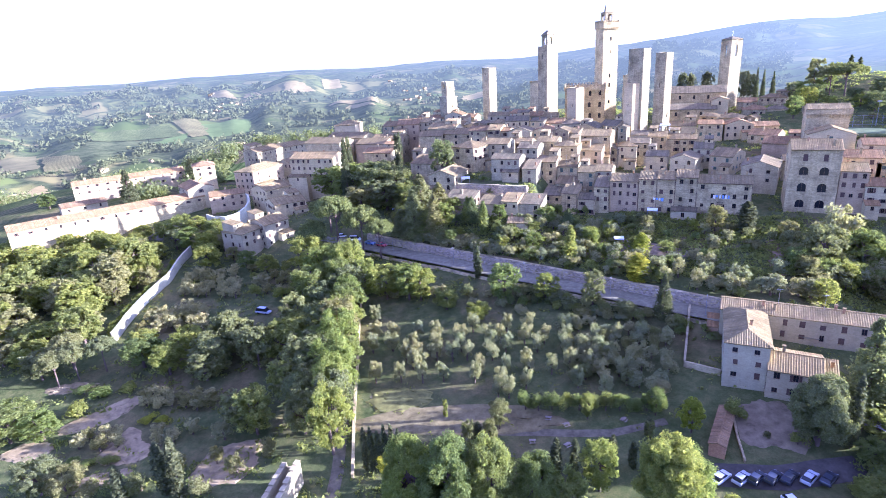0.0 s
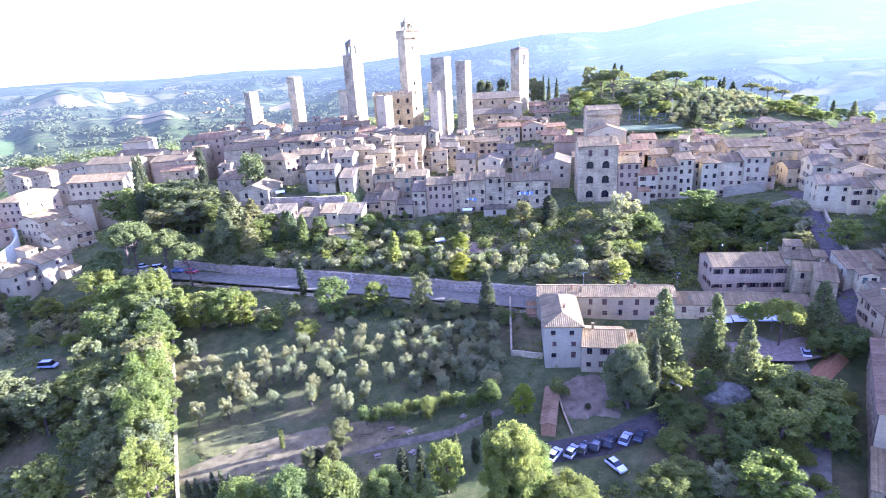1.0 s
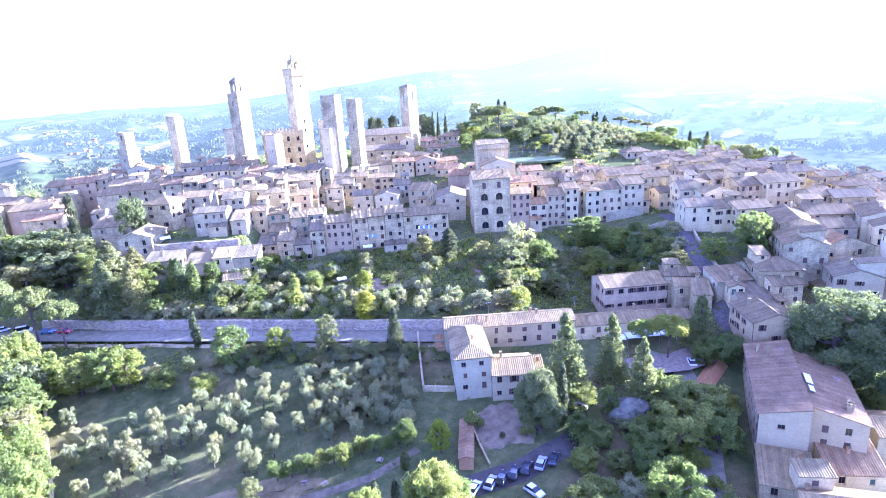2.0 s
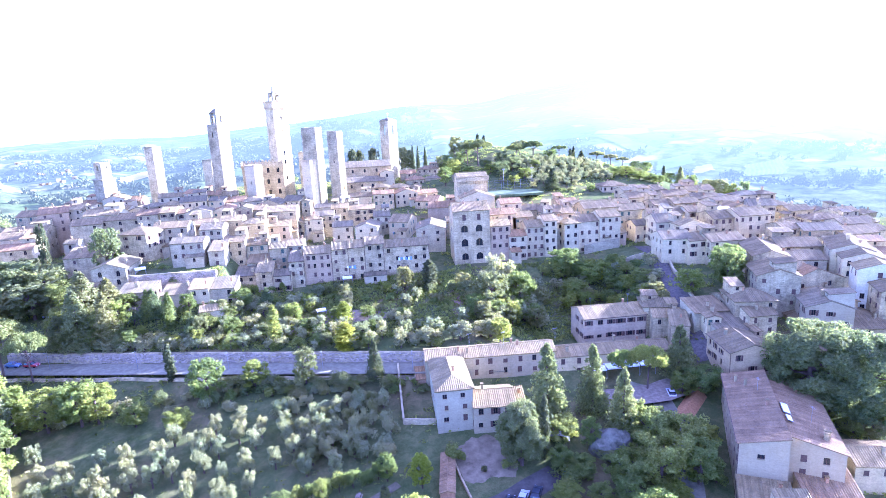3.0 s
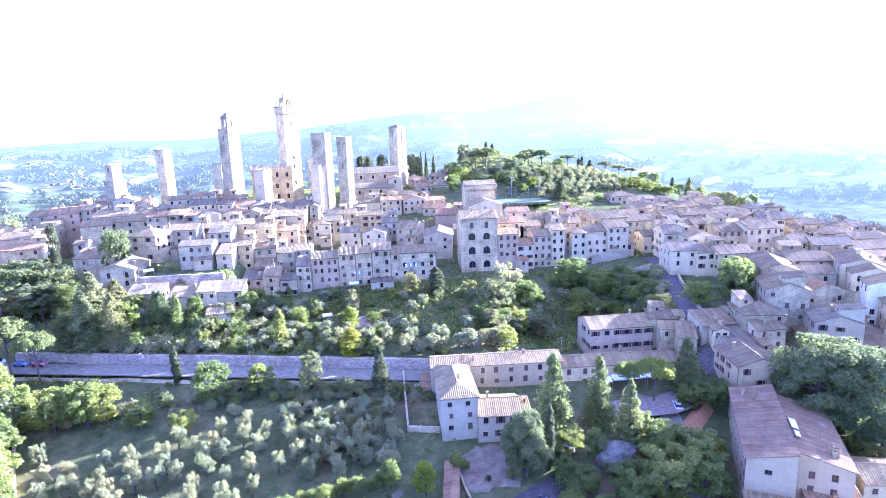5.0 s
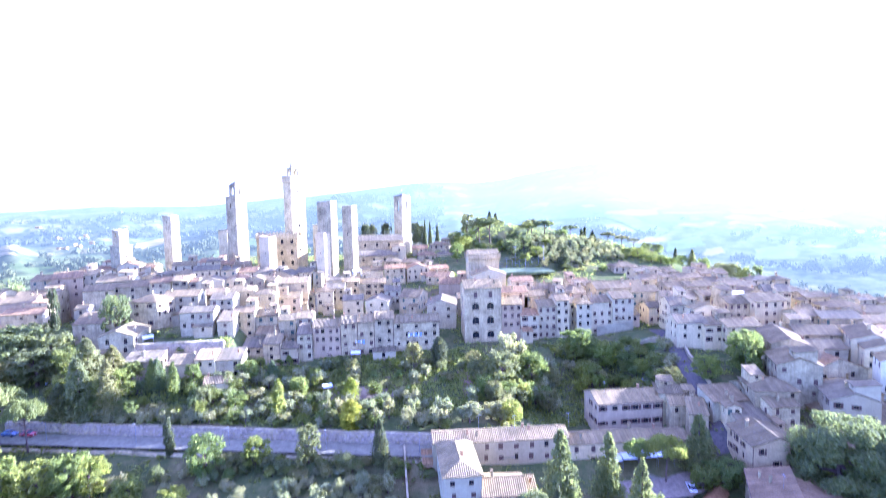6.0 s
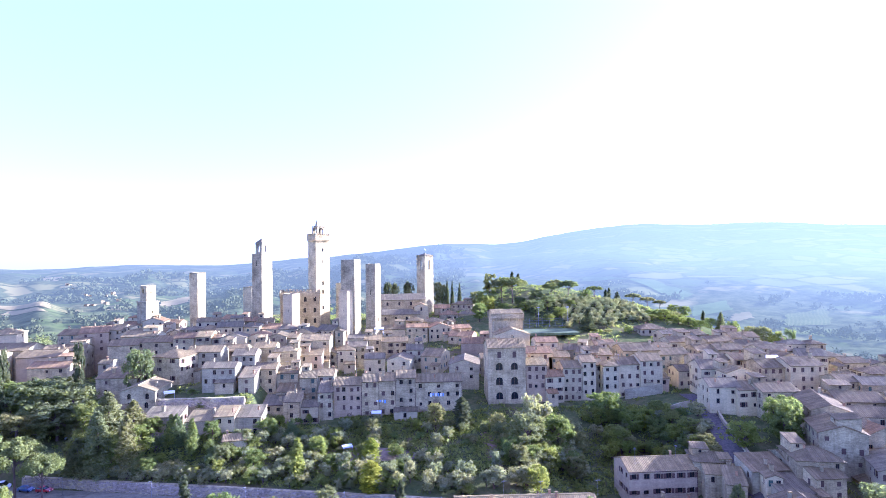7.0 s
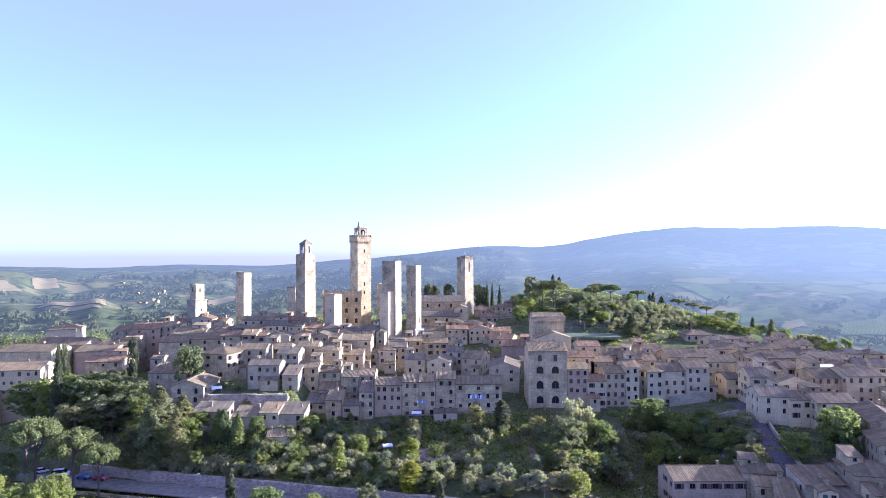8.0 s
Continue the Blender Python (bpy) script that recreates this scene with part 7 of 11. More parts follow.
tree('bush', -13.9, 183.5, 3.4, 6.0, where='in the gardens under the houses')
tree('bush', -8.2, 157.3, 4.3, 4.9, where='in the gardens under the houses')
tree('olive', 8.8, 161.2, 3.1, 4.8, where='in the gardens under the houses')
tree('olive', 9.4, 153.1, 3.8, 4.8, where='in the gardens under the houses')
tree('broad', -9.4, 153.4, 2.4, 4.8, where='in the gardens under the houses')
tree('olive', 6.5, 178.7, 3.9, 4.3, where='in the gardens under the houses')
tree('olive', -29.9, 189.3, 3.7, 6.5, where='in the gardens under the houses')
tree('broad', -19.4, 162.0, 4.4, 5.0, where='in the gardens under the houses')
tree('bush', 4.3, 167.7, 4.7, 4.7, where='in the gardens under the houses')
tree('olive', -41.0, 173.9, 4.6, 6.3, where='in the gardens under the houses')
tree('bush', -20.0, 158.7, 4.4, 5.6, where='in the gardens under the houses')
tree('olive', 7.9, 151.3, 3.7, 5.1, where='in the gardens under the houses')
tree('broad', 6.8, 166.3, 4.8, 4.4, where='in the gardens under the houses')
tree('olive', -38.2, 168.2, 3.8, 4.8, where='in the gardens under the houses')
tree('olive', -12.6, 175.8, 4.2, 5.9, where='in the gardens under the houses')
tree('olive', -30.2, 184.3, 5.1, 6.2, where='in the gardens under the houses')
tree('olive', -49.3, 173.3, 3.8, 4.4, where='in the gardens under the houses')
tree('broad', -24.2, 167.1, 4.2, 4.4, where='in the gardens under the houses')
tree('olive', -38.7, 181.2, 5.1, 6.6, where='in the gardens under the houses')
tree('broad', -5.4, 152.5, 4.2, 4.7, where='in the gardens under the houses')
tree('olive', -20.3, 155.7, 3.3, 4.1, where='in the gardens under the houses')
tree('broad', -44.7, 161.0, 4.4, 5.6, where='in the gardens under the houses')
tree('olive', 4.3, 155.0, 4.0, 4.2, where='in the gardens under the houses')
tree('bush', -49.9, 173.6, 3.9, 4.6, where='in the gardens under the houses')
tree('broad', -19.1, 157.0, 3.2, 4.4, where='in the gardens under the houses')
tree('olive', -30.2, 159.2, 4.2, 6.0, where='in the gardens under the houses')
tree('olive', -31.1, 170.3, 4.3, 4.3, where='in the gardens under the houses')
tree('olive', -33.8, 158.7, 4.4, 3.9, where='in the gardens under the houses')
tree('olive', -30.1, 164.2, 4.7, 5.5, where='in the gardens under the houses')
tree('bush', -43.3, 165.5, 3.3, 4.3, where='in the gardens under the houses')
tree('broad', -35.7, 166.1, 3.6, 5.1, where='in the gardens under the houses')
tree('bush', -13.1, 180.2, 4.0, 5.2, where='in the gardens under the houses')
tree('broad', 74.1, 175.4, 4.5, 5.5, where='on the lawn terraces')
tree('bush', 84.3, 188.4, 4.7, 7.0, where='on the lawn terraces')
tree('bush', 86.7, 184.3, 2.9, 5.7, where='on the lawn terraces')
tree('broad', 83.6, 184.4, 3.1, 6.9, where='on the lawn terraces')
tree('broad', 82.1, 166.9, 3.1, 5.9, where='on the lawn terraces')
tree('broad', 68.3, 191.0, 5.0, 7.8, where='on the lawn terraces')
tree('olive', 82.1, 176.1, 3.3, 5.0, where='on the lawn terraces')
tree('bush', 83.4, 181.6, 4.2, 6.7, where='on the lawn terraces')
tree('olive', 66.6, 180.6, 3.2, 6.4, where='on the lawn terraces')
tree('olive', 59.8, 185.8, 3.4, 5.9, where='on the lawn terraces')
tree('olive', 83.7, 172.3, 2.7, 4.4, where='on the lawn terraces')
tree('olive', 88.9, 171.0, 3.4, 6.6, where='on the lawn terraces')
tree('olive', 90.6, 179.9, 4.8, 6.9, where='on the lawn terraces')
tree('bush', 72.5, 191.3, 4.7, 7.0, where='on the lawn terraces')
tree('olive', 80.4, 186.2, 4.7, 6.5, where='on the lawn terraces')
tree('bush', 57.0, 193.1, 4.0, 6.2, where='on the lawn terraces')
tree('bush', 79.7, 190.7, 5.2, 7.3, where='on the lawn terraces')
tree('broad', 81.8, 190.1, 5.4, 6.4, where='on the lawn terraces')
tree('olive', 69.9, 187.8, 4.4, 5.3, where='on the lawn terraces')
tree('broad', 82.6, 161.4, 4.6, 4.6, where='on the lawn terraces')
tree('olive', 85.8, 167.8, 4.4, 4.6, where='on the lawn terraces')
tree('bush', 75.4, 188.2, 3.8, 7.6, where='on the lawn terraces')
tree('olive', -96.1, 172.1, 3.5, 4.5, where='along the road wall')
tree('olive', -93.6, 171.3, 4.7, 5.6, where='along the road wall')
tree('olive', -91.1, 171.0, 3.7, 5.1, where='along the road wall')
tree('olive', -88.5, 170.6, 3.1, 5.7, where='along the road wall')
tree('olive', -86.2, 170.1, 3.5, 4.4, where='along the road wall')
tree('olive', -83.6, 169.5, 4.2, 5.5, where='along the road wall')
tree('olive', -81.0, 169.2, 3.5, 5.4, where='along the road wall')
tree('olive', -78.7, 168.9, 3.5, 4.3, where='along the road wall')
tree('olive', -76.3, 168.6, 3.9, 5.6, where='along the road wall')
tree('olive', -73.6, 167.3, 4.2, 4.6, where='along the road wall')
tree('olive', -71.2, 167.0, 3.6, 4.7, where='along the road wall')
tree('olive', -68.8, 166.7, 3.4, 4.2, where='along the road wall')
tree('olive', -66.6, 166.8, 3.6, 4.4, where='along the road wall')
tree('olive', -64.1, 166.0, 3.6, 4.4, where='along the road wall')
tree('olive', -61.6, 165.1, 4.2, 4.9, where='along the road wall')
tree('olive', -59.3, 165.1, 3.5, 4.2, where='along the road wall')
tree('olive', -56.8, 164.1, 4.4, 5.4, where='along the road wall')
tree('olive', -54.4, 163.6, 4.0, 4.7, where='along the road wall')
tree('olive', -52.1, 163.1, 3.7, 5.1, where='along the road wall')
tree('bush', 4.3, 168.5, 2.5, 5.0, leaf='dry', where='in the gardens under the houses')
tree('olive', 10.7, 181.6, 4.4, 4.9, where='in the gardens under the houses')
tree('olive', -13.1, 174.4, 4.3, 4.6, where='in the gardens under the houses')
tree('broad', -5.8, 172.3, 4.0, 4.9, leaf='broad', where='in the gardens under the houses')
tree('olive', -32.6, 163.2, 4.0, 5.8, where='in the gardens under the houses')
tree('bush', -17.4, 188.5, 2.5, 5.0, leaf='broad', where='in the gardens under the houses')
tree('bush', 12.0, 149.3, 2.4, 3.6, leaf='dry', where='in the gardens under the houses')
tree('olive', -19.7, 162.0, 3.8, 4.9, where='in the gardens under the houses')
tree('bush', 16.8, 180.8, 2.0, 4.6, leaf='dry', where='in the gardens under the houses')
tree('olive', -53.7, 181.1, 3.5, 4.2, where='in the gardens under the houses')
tree('broad', 13.5, 154.7, 3.7, 4.1, leaf='broad', where='in the gardens under the houses')
tree('olive', -29.8, 176.9, 3.4, 4.3, where='in the gardens under the houses')
tree('bush', 5.5, 157.8, 1.8, 4.7, leaf='dry', where='in the gardens under the houses')
tree('bush', 15.9, 177.3, 2.0, 4.4, leaf='broad', where='in the gardens under the houses')
tree('broad', -4.4, 162.5, 4.2, 3.6, leaf='broad', where='in the gardens under the houses')
tree('bush', -3.2, 176.8, 2.9, 3.9, leaf='dry', where='in the gardens under the houses')
tree('bush', 1.9, 182.7, 3.0, 4.4, leaf='broad', where='in the gardens under the houses')
tree('olive', -38.1, 163.7, 3.8, 4.3, where='in the gardens under the houses')
tree('olive', 1.9, 168.1, 3.2, 5.6, where='in the gardens under the houses')
tree('broad', -13.3, 187.1, 5.8, 5.5, leaf='dry', where='in the gardens under the houses')
tree('bush', -1.9, 177.7, 1.9, 5.5, leaf='dry', where='in the gardens under the houses')
tree('bush', 18.0, 181.9, 1.7, 4.7, leaf='dry', where='in the gardens under the houses')
tree('olive', -32.3, 164.6, 3.2, 5.4, where='in the gardens under the houses')
tree('broad', -35.6, 185.1, 3.9, 5.5, leaf='broad', where='in the gardens under the houses')
tree('broad', -5.3, 155.3, 3.0, 4.7, leaf='broad', where='in the gardens under the houses')
tree('bush', -39.2, 174.8, 2.2, 4.7, leaf='broad', where='in the gardens under the houses')
tree('bush', -13.3, 171.3, 2.5, 4.3, leaf='dry', where='in the gardens under the houses')
tree('olive', -38.2, 166.4, 3.8, 4.3, where='in the gardens under the houses')
tree('bush', -18.4, 162.6, 2.6, 3.6, leaf='dry', where='in the gardens under the houses')
tree('bush', -10.8, 158.5, 1.9, 3.4, leaf='dry', where='in the gardens under the houses')
tree('bush', -49.0, 176.5, 2.1, 4.6, leaf='dry', where='in the gardens under the houses')
tree('broad', -15.0, 174.2, 3.9, 5.0, leaf='broad', where='in the gardens under the houses')
tree('bush', -46.5, 187.9, 2.5, 5.1, leaf='dry', where='in the gardens under the houses')
tree('olive', -43.4, 184.3, 3.5, 5.6, where='in the gardens under the houses')
tree('broad', -13.0, 180.6, 3.6, 5.2, leaf='dry', where='in the gardens under the houses')
tree('broad', -24.8, 184.0, 5.0, 4.8, leaf='bright', where='in the gardens under the houses')
tree('broad', -48.5, 177.6, 3.7, 5.4, leaf='broad', where='in the gardens under the houses')
tree('bush', -41.9, 168.1, 1.9, 4.7, leaf='dry', where='in the gardens under the houses')
tree('olive', 4.6, 186.5, 4.4, 4.6, where='in the gardens under the houses')
tree('broad', -23.5, 181.5, 3.6, 3.5, leaf='dry', where='in the gardens under the houses')
tree('bush', -32.4, 191.4, 2.4, 3.7, leaf='broad', where='in the gardens under the houses')
tree('bush', -25.7, 180.7, 2.5, 3.5, leaf='dry', where='in the gardens under the houses')
tree('bush', -7.9, 153.3, 2.2, 4.7, leaf='dry', where='in the gardens under the houses')
tree('bush', 18.1, 177.5, 2.7, 3.8, leaf='dry', where='in the gardens under the houses')
tree('olive', 7.0, 178.2, 3.2, 5.3, where='in the gardens under the houses')
tree('olive', -42.8, 188.9, 3.9, 5.0, where='in the gardens under the houses')
tree('bush', -17.5, 155.4, 2.4, 3.4, leaf='dry', where='in the gardens under the houses')
tree('olive', -22.3, 192.2, 4.7, 5.8, where='in the gardens under the houses')
tree('broad', -12.8, 162.8, 4.2, 4.4, leaf='dry', where='in the gardens under the houses')
tree('olive', -33.3, 181.1, 4.5, 4.9, where='in the gardens under the houses')
tree('bush', 4.8, 159.6, 1.6, 3.7, leaf='dry', where='in the gardens under the houses')
tree('broad', -17.6, 160.0, 3.5, 4.8, leaf='broad', where='in the gardens under the houses')
tree('broad', -29.3, 170.7, 3.7, 4.3, leaf='dry', where='in the gardens under the houses')
tree('broad', -51.0, 179.5, 4.4, 3.6, leaf='dry', where='in the gardens under the houses')
tree('broad', -29.2, 176.6, 5.4, 5.1, leaf='bright', where='in the gardens under the houses')
tree('bush', -22.2, 177.7, 2.1, 4.0, leaf='dry', where='in the gardens under the houses')
tree('bush', -6.3, 184.6, 2.6, 4.5, leaf='broad', where='in the gardens under the houses')
tree('olive', 7.3, 150.9, 3.5, 5.3, where='in the gardens under the houses')
tree('bush', -35.6, 169.3, 2.8, 5.0, leaf='broad', where='in the gardens under the houses')
tree('bush', 7.1, 176.4, 1.9, 4.4, leaf='dry', where='in the gardens under the houses')
tree('broad', -24.2, 180.5, 4.0, 3.7, leaf='bright', where='in the gardens under the houses')
tree('broad', -36.2, 166.5, 4.8, 4.2, leaf='dry', where='in the gardens under the houses')
tree('broad', 14.4, 155.1, 3.4, 4.6, leaf='dry', where='in the gardens under the houses')
tree('broad', 1.0, 187.9, 4.3, 3.6, leaf='bright', where='in the gardens under the houses')
tree('bush', -33.0, 180.7, 2.1, 5.0, leaf='dry', where='in the gardens under the houses')
tree('olive', -50.2, 191.0, 3.7, 5.0, where='in the gardens under the houses')
tree('bush', 7.9, 153.6, 1.9, 3.6, leaf='dry', where='in the gardens under the houses')
tree('olive', -49.6, 170.6, 2.9, 4.0, where='in the gardens under the houses')
tree('olive', -11.2, 167.0, 2.8, 4.8, where='in the gardens under the houses')
tree('broad', -17.3, 156.0, 4.7, 4.3, leaf='dry', where='in the gardens under the houses')
tree('broad', -86.8, 178.2, 3.5, 4.6, leaf='dark', where='beside the garden huts')
tree('olive', -90.8, 182.0, 2.9, 5.7, leaf='bright', where='beside the garden huts')
tree('olive', -103.0, 179.0, 5.6, 4.3, leaf='dry', where='beside the garden huts')
tree('broad', -91.7, 185.0, 4.2, 6.3, leaf='bright', where='beside the garden huts')
tree('broad', -64.7, 167.1, 3.4, 5.6, leaf='bright', where='beside the garden huts')
tree('bush', -60.9, 176.3, 3.7, 6.2, leaf='bright', where='beside the garden huts')
tree('bush', -91.6, 181.2, 5.4, 6.8, leaf='dark', where='beside the garden huts')
tree('broad', -54.8, 164.9, 5.6, 4.7, leaf='bright', where='beside the garden huts')
tree('broad', -74.9, 172.7, 3.5, 6.4, leaf='bright', where='beside the garden huts')
tree('olive', -105.0, 188.5, 5.7, 6.4, leaf='dry', where='beside the garden huts')
tree('olive', -65.7, 177.4, 5.1, 4.6, leaf='dark', where='beside the garden huts')
tree('olive', -57.5, 168.6, 6.0, 5.7, leaf='dark', where='beside the garden huts')
tree('broad', -68.6, 169.9, 3.4, 5.0, leaf='dry', where='beside the garden huts')
tree('broad', -92.8, 183.4, 4.6, 6.2, leaf='dark', where='beside the garden huts')
tree('bush', -89.6, 180.3, 5.1, 5.2, leaf='dark', where='beside the garden huts')
tree('broad', -98.9, 174.9, 5.8, 4.5, leaf='dry', where='beside the garden huts')
tree('broad', -62.3, 166.2, 4.1, 6.3, leaf='bright', where='beside the garden huts')
tree('bush', -97.7, 187.5, 5.8, 6.8, leaf='dry', where='beside the garden huts')
tree('bush', -89.8, 174.0, 5.3, 6.8, leaf='bright', where='beside the garden huts')
tree('bush', -67.9, 178.0, 5.7, 4.5, leaf='dark', where='beside the garden huts')
tree('bush', -58.7, 172.5, 5.9, 5.2, leaf='dark', where='beside the garden huts')
tree('olive', -89.3, 186.7, 5.1, 5.0, leaf='bright', where='beside the garden huts')
tree('bush', -89.8, 181.6, 3.6, 5.7, leaf='broad', where='beside the garden huts')
tree('bush', -100.0, 190.0, 5.4, 4.3, leaf='dry', where='beside the garden huts')
tree('broad', -75.0, 168.3, 6.1, 5.0, leaf='broad', where='beside the garden huts')
tree('bush', -79.5, 171.7, 4.6, 4.5, leaf='dry', where='beside the garden huts')
tree('broad', -86.0, 170.7, 6.1, 5.2, leaf='broad', where='beside the garden huts')
tree('broad', -97.9, 188.4, 5.0, 6.3, leaf='dry', where='beside the garden huts')
tree('bush', -82.6, 172.8, 3.0, 5.3, leaf='dark', where='beside the garden huts')
tree('olive', -100.5, 180.9, 3.9, 4.8, leaf='bright', where='beside the garden huts')
tree('olive', -80.3, 171.8, 5.3, 6.7, leaf='broad', where='beside the garden huts')
tree('olive', -53.6, 172.9, 4.2, 6.5, leaf='broad', where='beside the garden huts')
tree('bush', -112.3, 197.8, 4.7, 5.6, leaf='dry', where='beside the garden huts')
tree('olive', -60.3, 175.1, 4.5, 4.9, leaf='broad', where='beside the garden huts')
tree('broad', -55.7, 175.3, 3.6, 4.6, leaf='dark', where='beside the garden huts')
tree('olive', -90.3, 173.7, 3.8, 4.5, leaf='dry', where='beside the garden huts')
tree('bush', -101.3, 187.3, 3.8, 4.3, leaf='bright', where='beside the garden huts')
tree('bush', -76.3, 176.5, 6.0, 6.4, leaf='dark', where='beside the garden huts')
tree('broad', -111.1, 196.5, 5.9, 4.8, leaf='dry', where='beside the garden huts')
tree('broad', -78.0, 169.3, 4.5, 6.1, leaf='dark', where='beside the garden huts')
tree('bush', 13.9, 191.9, 2.0, 5.0, leaf='dry', where='below the houses')
tree('bush', 11.1, 189.4, 4.0, 4.5, leaf='dry', where='below the houses')
tree('bush', -19.0, 195.7, 4.1, 4.4, leaf='broad', where='below the houses')
tree('bush', 16.7, 187.3, 3.3, 4.2, leaf='dry', where='below the houses')
tree('bush', -39.2, 199.7, 3.4, 4.1, leaf='broad', where='below the houses')
tree('bush', -15.9, 196.5, 3.5, 4.4, leaf='dry', where='below the houses')
tree('bush', -44.7, 197.0, 4.4, 4.1, leaf='broad', where='below the houses')
tree('bush', -2.6, 192.1, 2.5, 3.5, leaf='broad', where='below the houses')
tree('bush', -23.1, 199.1, 2.3, 3.6, leaf='broad', where='below the houses')
tree('bush', 26.5, 187.1, 1.9, 3.3, leaf='broad', where='below the houses')
tree('bush', -40.6, 203.8, 1.5, 5.0, leaf='dry', where='below the houses')
tree('bush', 14.7, 186.6, 3.8, 5.0, leaf='dry', where='below the houses')
tree('bush', -34.7, 203.3, 2.3, 4.4, leaf='broad', where='below the houses')
tree('bush', -13.2, 195.0, 2.5, 3.6, leaf='broad', where='below the houses')
tree('bush', 24.6, 188.3, 3.1, 4.0, leaf='broad', where='below the houses')
tree('bush', 18.6, 190.7, 1.8, 3.2, leaf='dry', where='below the houses')
tree('bush', 25.6, 189.4, 1.2, 4.7, leaf='dry', where='below the houses')
tree('bush', -41.6, 205.0, 2.2, 5.1, leaf='broad', where='below the houses')
tree('bush', -40.1, 203.9, 2.5, 5.1, leaf='dry', where='below the houses')
tree('bush', -12.3, 195.1, 4.0, 4.5, leaf='dry', where='below the houses')
tree('bush', 0.0, 189.6, 3.6, 3.5, leaf='dry', where='below the houses')
tree('bush', 26.9, 187.1, 2.0, 4.4, leaf='dry', where='below the houses')
tree('bush', 23.1, 185.8, 4.0, 3.5, leaf='dry', where='below the houses')
tree('bush', -35.3, 199.7, 4.5, 3.8, leaf='broad', where='below the houses')

# single trees by the road and in the gardens
tree('cypress', -59.4, 153.0, 10.5, 2.6, where='by the road')
tree('cypress', -31.9, 160.1, 12.4, 3.7, leaf='bright', where='in a garden')
tree('broad', -47.6, 143.7, 12.1, 10.2, leaf='broad', where='below the road')
tree('broad', -35.7, 145.7, 8.2, 7.8, leaf='bright', where='below the road')
tree('broad', -22.1, 143.9, 10.7, 6.8, leaf='dry', where='below the road')
tree('conifer', -3.9, 140.4, 12.5, 5.2, leaf='cypress', where='beside the road')
tree('bush', 0.2, 137.9, 4.6, 5.1, where='beside the road')
tree('cypress', -12.6, 166.9, 8.0, 4.5, leaf='yellow', where='in a garden')
tree('cypress', -11.8, 153.5, 8.6, 5.5, leaf='yellow', where='in a garden')
tree('broad', -28.3, 174.0, 5.5, 5.4, leaf='bright', where='in a garden')
tree('conifer', -38.1, 184.5, 8.1, 6.8, where='in a garden')
tree('broad', 7.1, 190.4, 8.5, 7.0, leaf='dry', where='below the houses')
tree('cypress', 15.8, 188.3, 10.4, 5.0, where='below the houses')
tree('cypress', -65.5, 175.9, 8.2, 2.9, where='by a garden hut')
tree('conifer', -135.4, 197.6, 29.1, 5.9, leaf='cypress', where='before the houses')
tree('broad', -141.4, 208.8, 28.5, 4.9, leaf='cypress', where='before the houses')
tree('bush', -20.6, 193.4, 4.0, 3.6, where='below the houses', leaf='dark')
tree('bush', -23.6, 194.2, 4.0, 3.6, where='below the houses', leaf='dark')
tree('bush', -18.6, 193.1, 3.9, 3.6, where='below the houses', leaf='dark')
tree('bush', -11.6, 191.6, 3.8, 3.5, where='below the houses', leaf='dark')

# umbrella pines by the road
tree('pine', -107.7, 163.6, 18.8, 15.5, where='by the road')
tree('pine', -99.4, 161.3, 15.0, 11.9, where='by the road')
tree('pine', -129.8, 175.1, 14.8, 18.2, where='by the road')
tree('pine', -124.8, 156.2, 14.2, 13.3, where='by the road')
tree('pine', -127.3, 160.6, 14.2, 11.9, where='by the road')
tree('pine', -120.4, 165.7, 20.3, 17.0, where='by the road')

# oaks and cedars left of the gardens
tree('broad', -139.2, 205.4, 17.3, 19.7, leaf='broad', where='in a dense clump by the wall')
tree('broad', -125.6, 203.0, 18.7, 19.6, leaf='dark', where='in a dense clump by the wall')
tree('broad', -116.9, 206.4, 16.2, 18.8, leaf='dark', where='in a dense clump by the wall')
tree('broad', -151.7, 208.6, 14.6, 16.9, leaf='broad', where='in a dense clump by the wall')
tree('broad', -102.0, 191.1, 11.7, 11.7, leaf='broad', where='in a dense clump by the wall')
tree('broad', -126.8, 194.0, 11.9, 15.8, leaf='dry', where='in a dense clump by the wall')
tree('broad', -116.6, 197.1, 12.9, 16.1, leaf='dry', where='in a dense clump by the wall')
tree('conifer', -90.3, 171.4, 17.8, 10.7, leaf='dry', where='beside the road')
tree('conifer', -82.4, 171.7, 16.0, 8.9, leaf='dry', where='beside the road')
tree('conifer', -96.1, 172.2, 10.3, 8.9, leaf='dry', where='beside the road')
tree('broad', -80.8, 175.6, 9.9, 9.0, leaf='bright', where='beside the road')
tree('broad', -84.8, 173.8, 9.1, 9.0, leaf='broad', where='beside the road')
tree('broad', -96.0, 175.1, 9.9, 9.0, leaf='broad', where='beside the road')
tree('broad', -72.1, 180.6, 6.5, 6.3, leaf='cypress', where='beside the road')
tree('conifer', -71.3, 179.0, 9.6, 6.2, where='in a garden')
tree('broad', -126.0, 227.5, 25.7, 4.0, leaf='cypress', where='before the houses')
tree('broad', -98.3, 215.6, 21.0, 10.6, leaf='dark', where='below the old houses')

